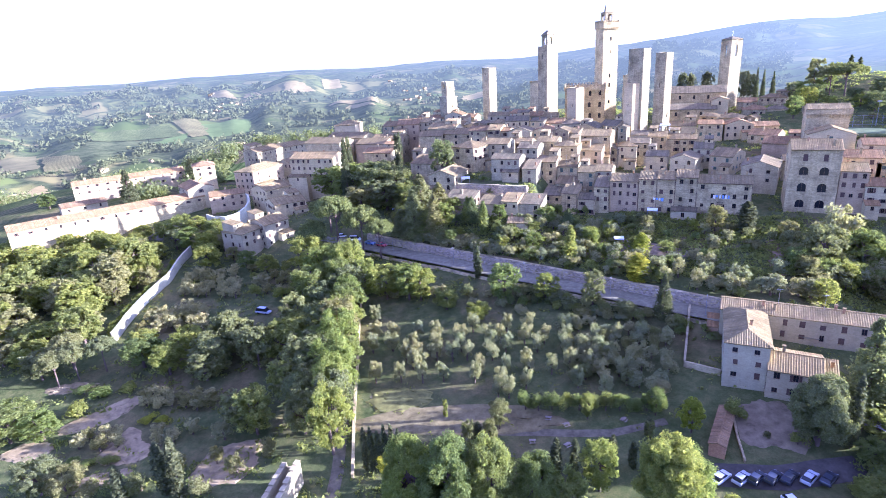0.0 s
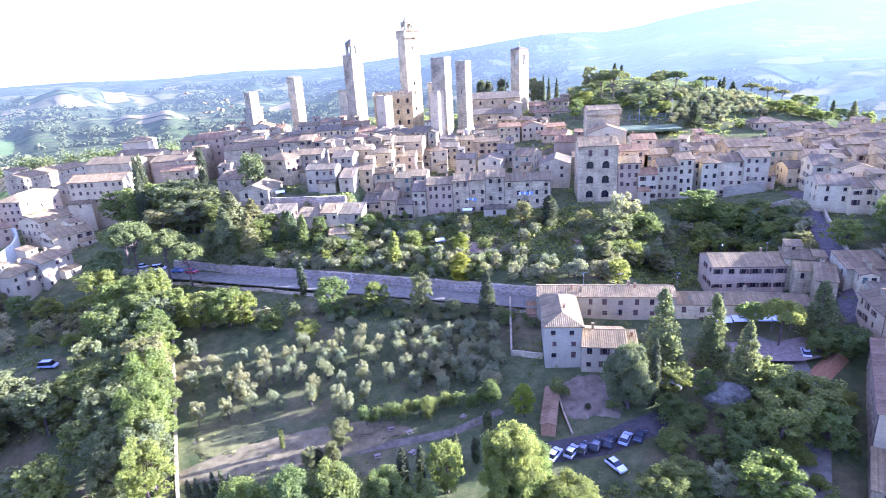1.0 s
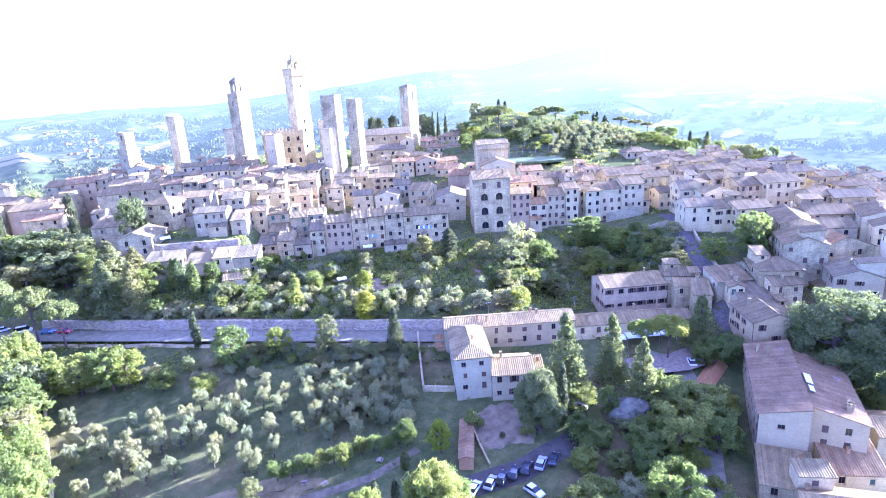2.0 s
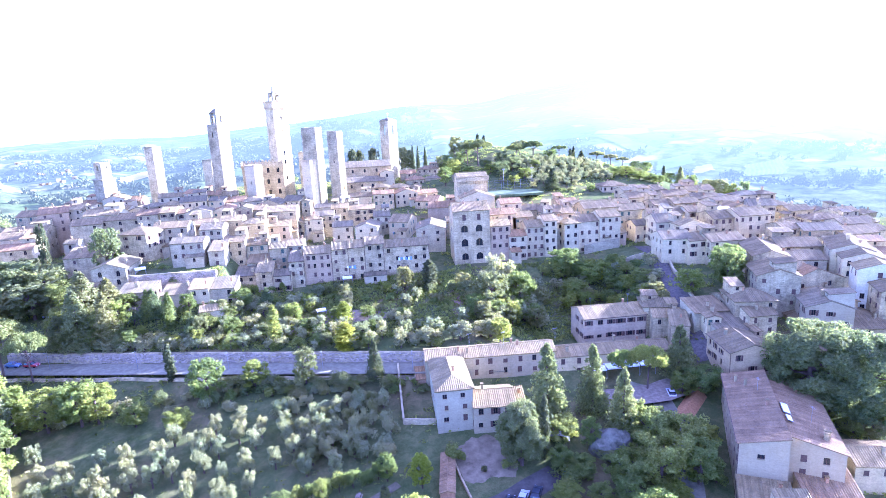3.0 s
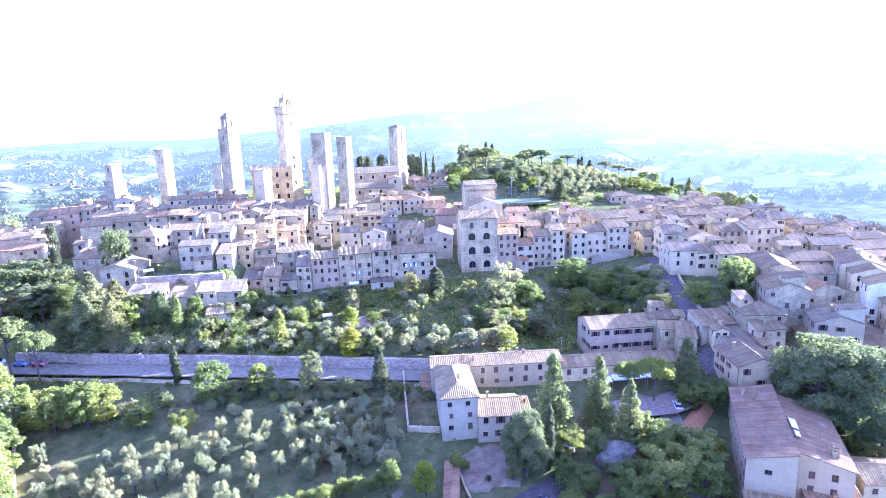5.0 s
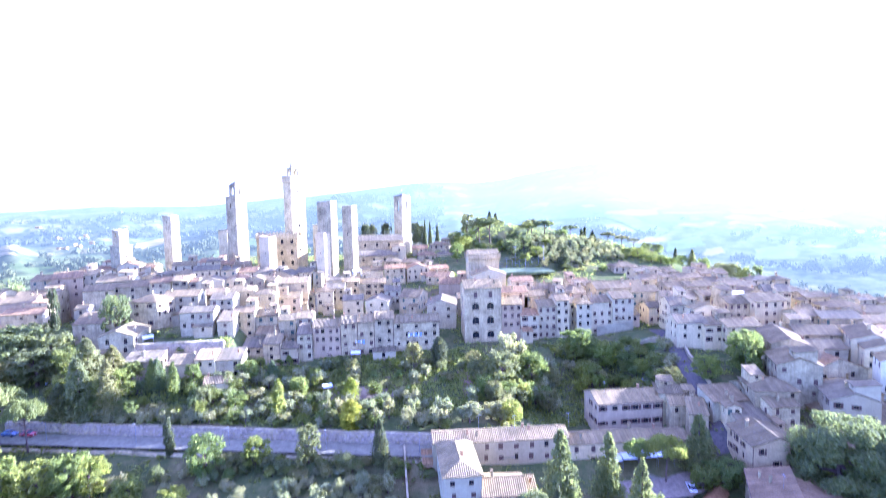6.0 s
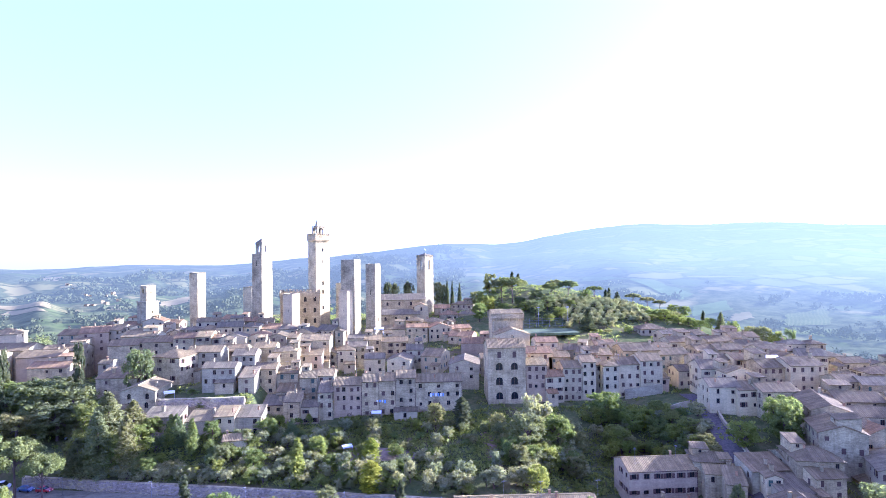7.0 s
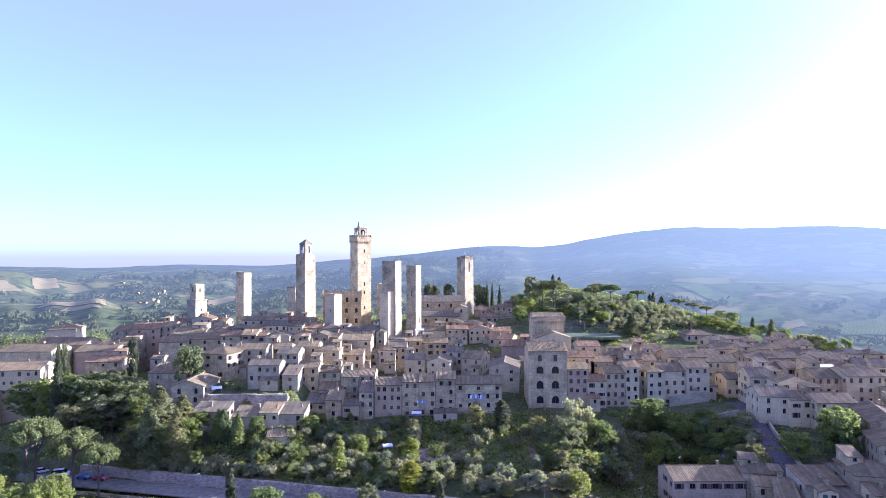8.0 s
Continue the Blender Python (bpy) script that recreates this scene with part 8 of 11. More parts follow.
# wood under the road
tree('broad', -92.4, 139.2, 13.2, 10.6, leaf='bright', where='in the wood below the road')
tree('broad', -84.7, 139.0, 11.7, 10.6, leaf='bright', where='in the wood below the road')
tree('broad', -77.5, 140.0, 11.9, 11.4, leaf='bright', where='in the wood below the road')
tree('broad', -73.2, 140.5, 11.1, 9.1, leaf='bright', where='in the wood below the road')
tree('broad', -63.5, 136.8, 7.0, 7.5, leaf='broad', where='in the wood below the road')
tree('broad', -51.9, 132.5, 6.2, 6.7, leaf='bright', where='in the wood below the road')
tree('broad', -99.6, 135.8, 15.2, 11.8, leaf='broad', where='in the wood below the road')
tree('broad', -109.1, 141.9, 15.5, 13.8, leaf='bright', where='in the wood below the road')
tree('broad', -106.5, 130.3, 14.7, 12.9, leaf='broad', where='in the wood below the road')
tree('broad', -120.6, 148.1, 15.2, 12.7, leaf='bright', where='in the wood below the road')
tree('bush', -42.6, 146.9, 3.9, 6.8, leaf='dry', where='along the road edge')
tree('bush', -38.0, 146.0, 4.7, 6.1, leaf='dry', where='along the road edge')
tree('bush', -32.4, 145.1, 3.9, 6.1, leaf='dry', where='along the road edge')
tree('bush', -24.6, 143.6, 4.3, 6.1, leaf='dry', where='along the road edge')
tree('bush', -19.4, 142.7, 3.1, 5.9, leaf='dry', where='along the road edge')
tree('bush', -13.0, 141.3, 4.6, 6.3, leaf='dry', where='along the road edge')
tree('bush', -8.2, 140.4, 3.3, 5.7, leaf='dry', where='along the road edge')
tree('bush', -1.0, 139.0, 3.7, 6.0, leaf='dry', where='along the road edge')

# trees round the convent
tree('broad', 26.5, 108.0, 13.1, 9.7, leaf='dry', where='in the convent garden')
tree('cypress', 31.7, 107.3, 15.4, 2.1, where='in the convent garden')
tree('conifer', 35.0, 116.1, 21.6, 10.5, leaf='dark', where='beside the convent')
tree('conifer', 47.1, 119.7, 18.1, 8.1, leaf='dark', where='beside the convent')
tree('conifer', 50.4, 109.8, 18.1, 8.1, leaf='dark', where='in the yard')
tree('pine', 58.9, 129.5, 9.6, 8.6, leaf='bright', where='in the yard')
tree('pine', 64.2, 126.7, 11.8, 11.3, leaf='bright', where='in the yard')
tree('conifer', 74.4, 130.1, 14.7, 8.7, leaf='dark', where='beside the houses')
tree('broad', 76.9, 122.4, 7.7, 9.6, leaf='broad', where='beside the tall house')
tree('broad', 71.3, 122.4, 6.8, 6.9, leaf='broad', where='beside the tall house')
tree('bush', 12.5, 110.6, 4.2, 5.6, leaf='broad', where='by the convent wall')
tree('broad', 4.7, 103.9, 7.9, 5.1, leaf='yellow', where='beside the paved ramp')
tree('bush', 18.2, 106.0, 2.1, 1.7, leaf='cypress', where='on the lawn')
tree('bush', 23.3, 105.6, 3.3, 3.7, leaf='broad', where='on the lawn')
tree('broad', 42.4, 108.8, 7.9, 5.0, leaf='broad', where='below the yard')
tree('broad', 55.6, 105.7, 10.5, 11.0, leaf='broad', where='on the shaded slope')
tree('broad', 61.0, 101.7, 11.2, 10.7, leaf='broad', where='on the shaded slope')
tree('broad', 51.5, 107.9, 6.3, 6.2, leaf='broad', where='on the shaded slope')
tree('broad', 52.4, 96.1, 12.2, 12.5, leaf='broad', where='on the shaded slope')
tree('broad', 60.2, 95.4, 10.6, 9.1, leaf='broad', where='on the shaded slope')
tree('broad', 45.8, 96.7, 8.5, 9.2, leaf='broad', where='on the shaded slope')
tree('broad', 45.4, 82.8, 10.1, 11.2, leaf='bright', where='on the shaded slope')
tree('broad', 43.5, 91.1, 7.5, 6.6, leaf='broad', where='on the shaded slope')
tree('broad', 37.9, 100.9, 4.7, 5.9, leaf='broad', where='on the shaded slope')
tree('broad', 34.3, 104.6, 4.9, 6.1, leaf='broad', where='on the shaded slope')
tree('broad', 38.7, 92.9, 5.2, 5.6, leaf='broad', where='on the shaded slope')
tree('broad', 37.9, 85.0, 6.6, 6.2, leaf='olive', where='on the shaded slope')
tree('broad', 32.4, 85.6, 6.7, 7.3, leaf='broad', where='on the shaded slope')
tree('broad', 27.7, 82.3, 7.7, 9.1, leaf='broad', where='on the shaded slope')
tree('broad', 46.3, 80.4, 6.3, 9.0, leaf='broad', where='on the shaded slope')
tree('broad', 32.6, 94.9, 4.1, 6.8, leaf='bright', where='on the shaded slope')
tree('oak', 3.3, 82.4, 14.7, 13.2, leaf='bright', where='beside the parking strip')
tree('oak', 11.7, 78.0, 10.1, 11.7, leaf='bright', where='beside the parking strip')
tree('broad', 57.2, 76.5, 5.4, 6.8, leaf='bright', where='beside the lane')
tree('oak', 97.5, 112.9, 22.6, 24.0, leaf='dark', where='behind the tall house')
tree('oak', 105.8, 107.4, 22.1, 21.9, leaf='dark', where='behind the tall house')
tree('broad', 91.9, 156.1, 8.1, 9.2, leaf='bright', where='beside the steep lane')
tree('broad', 104.5, 157.3, 13.2, 11.6, leaf='broad', where='below the houses')
tree('broad', 107.9, 162.0, 12.7, 11.0, leaf='broad', where='below the houses')
tree('conifer', 103.9, 153.5, 10.5, 5.8, leaf='broad', where='below the houses')
tree('broad', 64.6, 191.4, 10.9, 11.9, leaf='broad', where='on the lawn terraces')
tree('broad', 71.8, 186.1, 7.6, 9.7, leaf='bright', where='on the lawn terraces')
tree('broad', 78.6, 181.4, 5.5, 7.6, leaf='broad', where='on the lawn terraces')
tree('broad', 75.6, 186.1, 5.6, 3.9, leaf='yellow', where='on the lawn terraces')
tree('broad', 83.3, 165.1, 4.1, 6.9, leaf='olive', where='on the lawn terraces')
tree('broad', 79.3, 176.2, 3.7, 7.4, leaf='broad', where='on the lawn terraces')
tree('broad', 64.3, 181.0, 6.5, 9.5, leaf='broad', where='on the lawn terraces')
tree('oak', 26.4, 106.6, 15.0, 11.3, leaf='dry', where='in the convent garden')
tree('broad', 53.4, 111.0, 9.5, 6.4, leaf='broad', where='in the yard')

# hedge and young trees by the track
tree('cypress', -54.9, 76.6, 10.2, 1.4, where='beside the track')
tree('cypress', -53.5, 77.0, 10.4, 1.4, where='beside the track')
tree('cypress', -52.1, 77.4, 9.4, 1.4, where='beside the track')
tree('cypress', -50.8, 77.8, 10.7, 1.4, where='beside the track')
tree('cypress', -49.4, 78.2, 10.9, 1.4, where='beside the track')
tree('cypress', -48.0, 78.5, 9.8, 1.4, where='beside the track')
tree('cypress', -34.7, 87.9, 7.0, 1.9, where='beside the dirt track')
tree('cypress', -8.6, 90.9, 7.6, 1.9, where='beside the dirt track')
tree('cypress', -4.9, 92.0, 6.1, 1.7, where='beside the dirt track')
tree('cypress', -18.2, 86.5, 8.1, 2.2, where='beside the dirt track')
tree('cypress', -15.0, 87.7, 7.7, 1.7, where='beside the dirt track')
tree('cypress', -3.1, 100.7, 4.7, 1.4, where='beside the dirt track')
tree('broad', -36.4, 87.6, 7.6, 3.5, leaf='dry', where='beside the dirt track')
tree('broad', -32.5, 88.8, 7.9, 3.5, leaf='dry', where='beside the dirt track')
tree('broad', -32.7, 95.4, 7.5, 4.9, leaf='dry', where='beside the dirt track')
tree('broad', -15.5, 102.6, 6.9, 3.1, leaf='broad', where='beside the dirt track')
tree('broad', -2.3, 107.4, 6.6, 4.3, leaf='broad', where='beside the dirt track')
tree('broad', -45.0, 94.6, 5.7, 1.3, leaf='broad', where='beside the dirt track')
tree('broad', -2.7, 100.1, 4.6, 2.3, leaf='dark', where='beside the dirt track')
tree('bush', -29.0, 102.0, 5.5, 4.3, leaf='broad', where='in a loose hedge')
tree('bush', -26.0, 102.6, 5.5, 4.2, leaf='broad', where='in a loose hedge')
tree('bush', -23.2, 103.4, 5.3, 4.2, leaf='broad', where='in a loose hedge')
tree('bush', -20.4, 104.2, 5.1, 4.2, leaf='broad', where='in a loose hedge')
tree('bush', -17.6, 104.9, 5.2, 4.2, leaf='broad', where='in a loose hedge')
tree('bush', -14.8, 105.5, 5.0, 4.2, leaf='broad', where='in a loose hedge')
tree('bush', -12.1, 106.1, 5.0, 4.1, leaf='broad', where='in a loose hedge')
tree('bush', -9.4, 107.0, 5.2, 4.1, leaf='broad', where='in a loose hedge')
tree('bush', -6.7, 107.5, 4.4, 4.1, leaf='broad', where='in a loose hedge')
tree('bush', -4.0, 108.3, 5.1, 4.1, leaf='broad', where='in a loose hedge')
tree('bush', -1.4, 109.0, 4.5, 4.1, leaf='broad', where='in a loose hedge')
tree('oak', -40.6, 68.9, 17.9, 11.4, leaf='bright', where='below the dirt track')
tree('oak', -32.7, 69.0, 19.8, 12.1, leaf='broad', where='below the dirt track')
tree('oak', -26.3, 72.0, 18.8, 11.0, leaf='broad', where='below the dirt track')
tree('oak', -19.1, 75.6, 14.0, 9.0, leaf='broad', where='below the dirt track')
tree('broad', -9.9, 84.8, 11.3, 7.3, leaf='bright', where='below the dirt track')
tree('broad', -48.5, 74.6, 7.3, 4.5, leaf='yellow', where='below the dirt track')
tree('oak', 2.0, 81.2, 17.8, 12.5, leaf='bright', where='below the dirt track')
tree('broad', -13.3, 76.4, 11.2, 6.9, leaf='broad', where='below the dirt track')
tree('bush', -14.8, 142.0, 1.8, 4.0, leaf='dry', where='on the bank below the road')
tree('bush', -25.0, 141.2, 2.4, 4.9, leaf='dry', where='on the bank below the road')
tree('bush', -22.4, 140.8, 2.4, 5.4, leaf='dry', where='on the bank below the road')
tree('bush', -33.4, 143.7, 2.1, 3.4, leaf='dry', where='on the bank below the road')
tree('bush', -42.9, 149.0, 2.1, 5.2, leaf='dry', where='on the bank below the road')
tree('bush', -9.4, 140.9, 2.6, 3.3, leaf='dry', where='on the bank below the road')
tree('bush', 8.2, 135.4, 2.1, 4.9, leaf='dry', where='on the bank below the road')
tree('bush', -42.7, 146.2, 3.0, 4.8, leaf='olive', where='on the bank below the road')
tree('bush', -11.0, 139.9, 2.4, 5.0, leaf='dry', where='on the bank below the road')
tree('bush', -20.6, 141.3, 2.3, 4.1, leaf='olive', where='on the bank below the road')
tree('bush', 0.5, 136.3, 2.8, 4.7, leaf='broad', where='on the bank below the road')
tree('bush', -14.1, 139.3, 2.2, 4.3, leaf='olive', where='on the bank below the road')
tree('bush', -36.8, 146.9, 3.0, 5.5, leaf='olive', where='on the bank below the road')
tree('bush', -8.0, 138.1, 2.5, 3.9, leaf='dry', where='on the bank below the road')
tree('bush', -39.3, 144.8, 2.7, 3.6, leaf='dry', where='on the bank below the road')
tree('bush', -0.1, 137.9, 2.7, 4.6, leaf='dry', where='on the bank below the road')
tree('bush', -13.3, 139.5, 2.5, 4.2, leaf='dry', where='on the bank below the road')
tree('bush', -26.8, 142.9, 2.0, 4.9, leaf='broad', where='on the bank below the road')
tree('bush', -31.1, 145.7, 3.2, 3.3, leaf='olive', where='on the bank below the road')
tree('bush', 7.7, 135.3, 2.1, 3.5, leaf='broad', where='on the bank below the road')
tree('bush', -43.4, 145.9, 2.6, 4.0, leaf='olive', where='on the bank below the road')
tree('bush', -20.2, 140.2, 2.1, 3.6, leaf='olive', where='on the bank below the road')
tree('bush', -33.2, 146.5, 2.6, 3.5, leaf='olive', where='on the bank below the road')
tree('bush', -5.1, 140.8, 1.7, 4.4, leaf='dry', where='on the bank below the road')
tree('bush', -8.3, 141.1, 2.2, 3.2, leaf='olive', where='on the bank below the road')
tree('bush', -29.4, 145.5, 2.9, 3.5, leaf='broad', where='on the bank below the road')
tree('bush', 1.6, 137.9, 2.5, 4.3, leaf='broad', where='on the bank below the road')
tree('bush', -9.2, 140.2, 2.5, 3.9, leaf='olive', where='on the bank below the road')
tree('bush', 6.3, 137.5, 1.9, 3.5, leaf='broad', where='on the bank below the road')
tree('bush', -41.0, 144.2, 2.7, 3.4, leaf='dry', where='on the bank below the road')
tree('bush', -27.8, 142.1, 2.7, 3.2, leaf='olive', where='on the bank below the road')
tree('bush', 54.0, 79.2, 3.7, 5.3, leaf='broad', where='on the shaded slope')
tree('bush', 32.4, 89.4, 4.3, 5.0, leaf='bright', where='on the shaded slope')
tree('broad', 44.7, 95.0, 5.0, 4.6, leaf='bright', where='on the shaded slope')
tree('broad', 38.2, 102.6, 3.8, 5.8, leaf='broad', where='on the shaded slope')
tree('broad', 54.3, 79.7, 4.7, 6.8, leaf='bright', where='on the shaded slope')
tree('bush', 46.4, 85.0, 4.2, 7.0, leaf='dry', where='on the shaded slope')
tree('bush', 68.1, 108.0, 3.6, 8.4, leaf='bright', where='on the shaded slope')
tree('broad', 31.5, 84.2, 4.0, 4.6, leaf='broad', where='on the shaded slope')
tree('bush', 52.5, 93.0, 5.1, 6.7, leaf='bright', where='on the shaded slope')
tree('broad', 36.5, 112.2, 6.5, 8.3, leaf='broad', where='on the shaded slope')
tree('broad', 46.3, 104.8, 3.3, 7.7, leaf='dry', where='on the shaded slope')
tree('bush', 34.5, 100.1, 4.3, 7.1, leaf='broad', where='on the shaded slope')
tree('broad', 45.9, 81.2, 2.9, 4.5, leaf='dry', where='on the shaded slope')
tree('broad', 49.6, 104.3, 3.8, 7.3, leaf='dry', where='on the shaded slope')
tree('bush', 49.0, 91.8, 5.2, 5.0, leaf='broad', where='on the shaded slope')
tree('bush', 33.7, 95.5, 5.0, 6.8, leaf='broad', where='on the shaded slope')
tree('bush', 54.9, 109.7, 4.1, 5.9, leaf='broad', where='on the shaded slope')
tree('bush', 54.4, 107.1, 4.5, 8.3, leaf='broad', where='on the shaded slope')
tree('bush', 63.7, 95.5, 5.0, 5.7, leaf='broad', where='on the shaded slope')
tree('bush', 46.3, 102.0, 6.1, 5.0, leaf='bright', where='on the shaded slope')
tree('broad', 38.7, 113.2, 5.0, 5.8, leaf='bright', where='on the shaded slope')
tree('broad', 34.1, 83.7, 5.3, 5.2, leaf='broad', where='on the shaded slope')
tree('broad', 33.9, 88.7, 3.3, 4.7, leaf='broad', where='on the shaded slope')
tree('bush', 55.2, 86.4, 3.7, 5.4, leaf='bright', where='on the shaded slope')
tree('broad', 66.5, 105.5, 6.1, 7.6, leaf='bright', where='on the shaded slope')
tree('bush', 37.6, 101.7, 3.6, 6.6, leaf='broad', where='on the shaded slope')
tree('broad', 54.7, 92.7, 3.0, 5.2, leaf='bright', where='on the shaded slope')
tree('bush', 52.6, 79.4, 3.6, 4.4, leaf='dry', where='on the shaded slope')
tree('broad', 57.7, 108.1, 5.8, 8.6, leaf='broad', where='on the shaded slope')
tree('broad', 37.0, 80.2, 3.7, 4.6, leaf='broad', where='on the shaded slope')

# slopes to the left
# dry terraces below the pale wall: round trees, olives in loose rows, low hedges
terrace_rng = random.Random(31)


OLIVE_ROWS = []


def olive_patch(corners, step, low, high, leaf_mix=("olive", "olive", "dry")):
    (ax, ay), (bx, by), (cx, cy), (dx, dy) = corners
    nu = max(1, round(math.hypot(dx - ax, dy - ay) / step))
    nv = max(1, round(math.hypot(bx - ax, by - ay) / step))
    for i in range(nu):
        for j in range(nv):
            u, v = (i + 0.5 + terrace_rng.uniform(-0.3, 0.3)) / nu, (j + 0.5 + terrace_rng.uniform(-0.3, 0.3)) / nv
            x = (ax * (1 - v) + bx * v) * (1 - u) + (dx * (1 - v) + cx * v) * u
            y = (ay * (1 - v) + by * v) * (1 - u) + (dy * (1 - v) + cy * v) * u
            h = terrace_rng.uniform(low, high)
            OLIVE_ROWS.append(("olive", terrace_rng.choice(leaf_mix), x, y, h, h * terrace_rng.uniform(1.0, 1.35)))


olive_patch(((-154.0, 102.8), (-162.0, 114.1), (-141.8, 120.4), (-130.0, 109.7)), 4.0, 4.2, 5.6)
olive_patch(((-160.0, 123.6), (-169.0, 138.8), (-150.0, 143.0), (-136.0, 128.7)), 5.0, 3.8, 5.4)
olive_patch(((-134.0, 130.0), (-146.0, 146.0), (-134.0, 152.0), (-114.0, 134.0)), 5.2, 3.6, 5.0, ("olive", "dry", "broad"))
olive_patch(((-123.3, 76.5), (-128.8, 81.1), (-105.4, 86.9), (-101.0, 82.3)), 3.9, 3.2, 4.8)
olive_patch(((-124.8, 59.9), (-129.6, 65.5), (-117.9, 70.5), (-111.2, 64.1)), 4.2, 3.2, 4.6)
olive_patch(((-106.4, 67.8), (-112.0, 72.7), (-104.0, 74.1), (-99.3, 69.6)), 4.4, 2.6, 4.2)
for kind, leaf, x, y, h, w in (
        ("broad", "broad", -137.3, 91.0, 10.0, 12.5), ("broad", "bright", -127.0, 90.8, 9.4, 11.0), ("broad", "dark", -115.5, 97.5, 10.5, 11.5),
        ("broad", "broad", -120.5, 104.0, 9.0, 9.0), ("bush", "bright", -121.0, 133.0, 5.5, 8.0), ("bush", "broad", -113.5, 138.0, 5.0, 7.5),
        ("pine", "dry", -154.5, 76.7, 11.0, 10.5), ("pine", "dry", -151.8, 81.0, 11.5, 10.0), ("pine", "dry", -147.5, 86.5, 11.0, 10.0), ("pine", "dry", -158.5, 84.0, 11.5, 11.0),
        ("broad", "dry", -163.0, 78.0, 9.0, 10.0), ("broad", "broad", -143.4, 57.5, 8.6, 11.5), ("broad", "bright", -136.0, 60.8, 7.8, 9.5), ("broad", "broad", -148.0, 62.0, 8.0, 9.0),
        ("bush", "bright", -136.2, 70.0, 4.8, 6.5), ("bush", "bright", -138.4, 78.3, 3.6, 7.0), ("bush", "broad", -144.0, 77.0, 3.2, 5.5), ("bush", "bright", -132.0, 81.5, 3.0, 5.5),
        ("bush", "yellow", -116.6, 74.6, 1.9, 5.4), ("bush", "yellow", -112.4, 75.4, 1.7, 5.0), ("bush", "bright", -120.6, 57.2, 1.9, 5.0), ("bush", "bright", -116.6, 58.8, 1.8, 5.0), ("bush", "broad", -112.4, 60.4, 1.9, 5.0),
        ("cypress", None, -91.4, 58.0, 12.5, 2.9), ("cypress", None, -88.0, 58.6, 14.0, 3.0), ("cypress", None, -99.0, 53.5, 9.0, 2.4), ("bush", "dry", -84.6, 60.3, 4.4, 5.4),
        ("broad", "dry", -118.7, 49.0, 8.5, 9.5), ("broad", "dry", -112.4, 50.8, 7.0, 8.0), ("bush", "broad", -103.0, 55.0, 4.5, 6.0), ("bush", "dark", -98.4, 57.4, 4.8, 6.5), ("bush", "dry", -107.0, 52.0, 4.2, 6.0),
        ("olive", "dry", -81.6, 67.6, 5.4, 5.0), ("olive", "olive", -92.1, 75.0, 5.6, 6.0), ("olive", "dry", -77.8, 73.4, 5.2, 5.0), ("olive", "olive", -101.0, 74.4, 4.4, 5.0), ("olive", "dry", -95.0, 64.0, 4.6, 5.4), ("olive", "dry", -88.0, 68.5, 4.4, 4.4)):
    tree(kind, x, y, h, w, leaf=leaf, where="on the dry terraces")
tree('conifer', -256.6, 184.8, 21.4, 10.8, leaf='cypress', where='beside the friary')
tree('conifer', -267.3, 235.0, 16.1, 11.2, leaf='cypress', where='beside the friary')
tree('broad', -314.6, 179.6, 8.1, 10.3, leaf='broad', where='behind the friary')

# park on the hilltop: rows of kind, leaf, x, y, height of the top above datum, spread
for kind, leaf, x, y, top, spread in (
        ('pine', 'pine', 61.6, 340.5, 75.0, 20.0), ('pine', 'dry', 56.0, 346.0, 73.5, 14.0), ('pine', 'pine', 84.1, 337.0, 71.7, 12.5), ('pine', 'pine', 94.5, 338.6, 72.7, 15.6), ('pine', 'dry', 88.5, 345.0, 73.0, 13.0),
        ('pine', 'pine', 117.0, 357.4, 67.8, 12.6), ('pine', 'dry', 137.3, 346.0, 63.6, 11.6), ('pine', 'dry', 145.1, 343.0, 61.5, 10.8), ('pine', 'dry', 151.0, 339.0, 59.8, 9.3)):
    tree(kind, x, y, top - ground_z(x, y), spread, leaf, where='on the crest of the hilltop park')
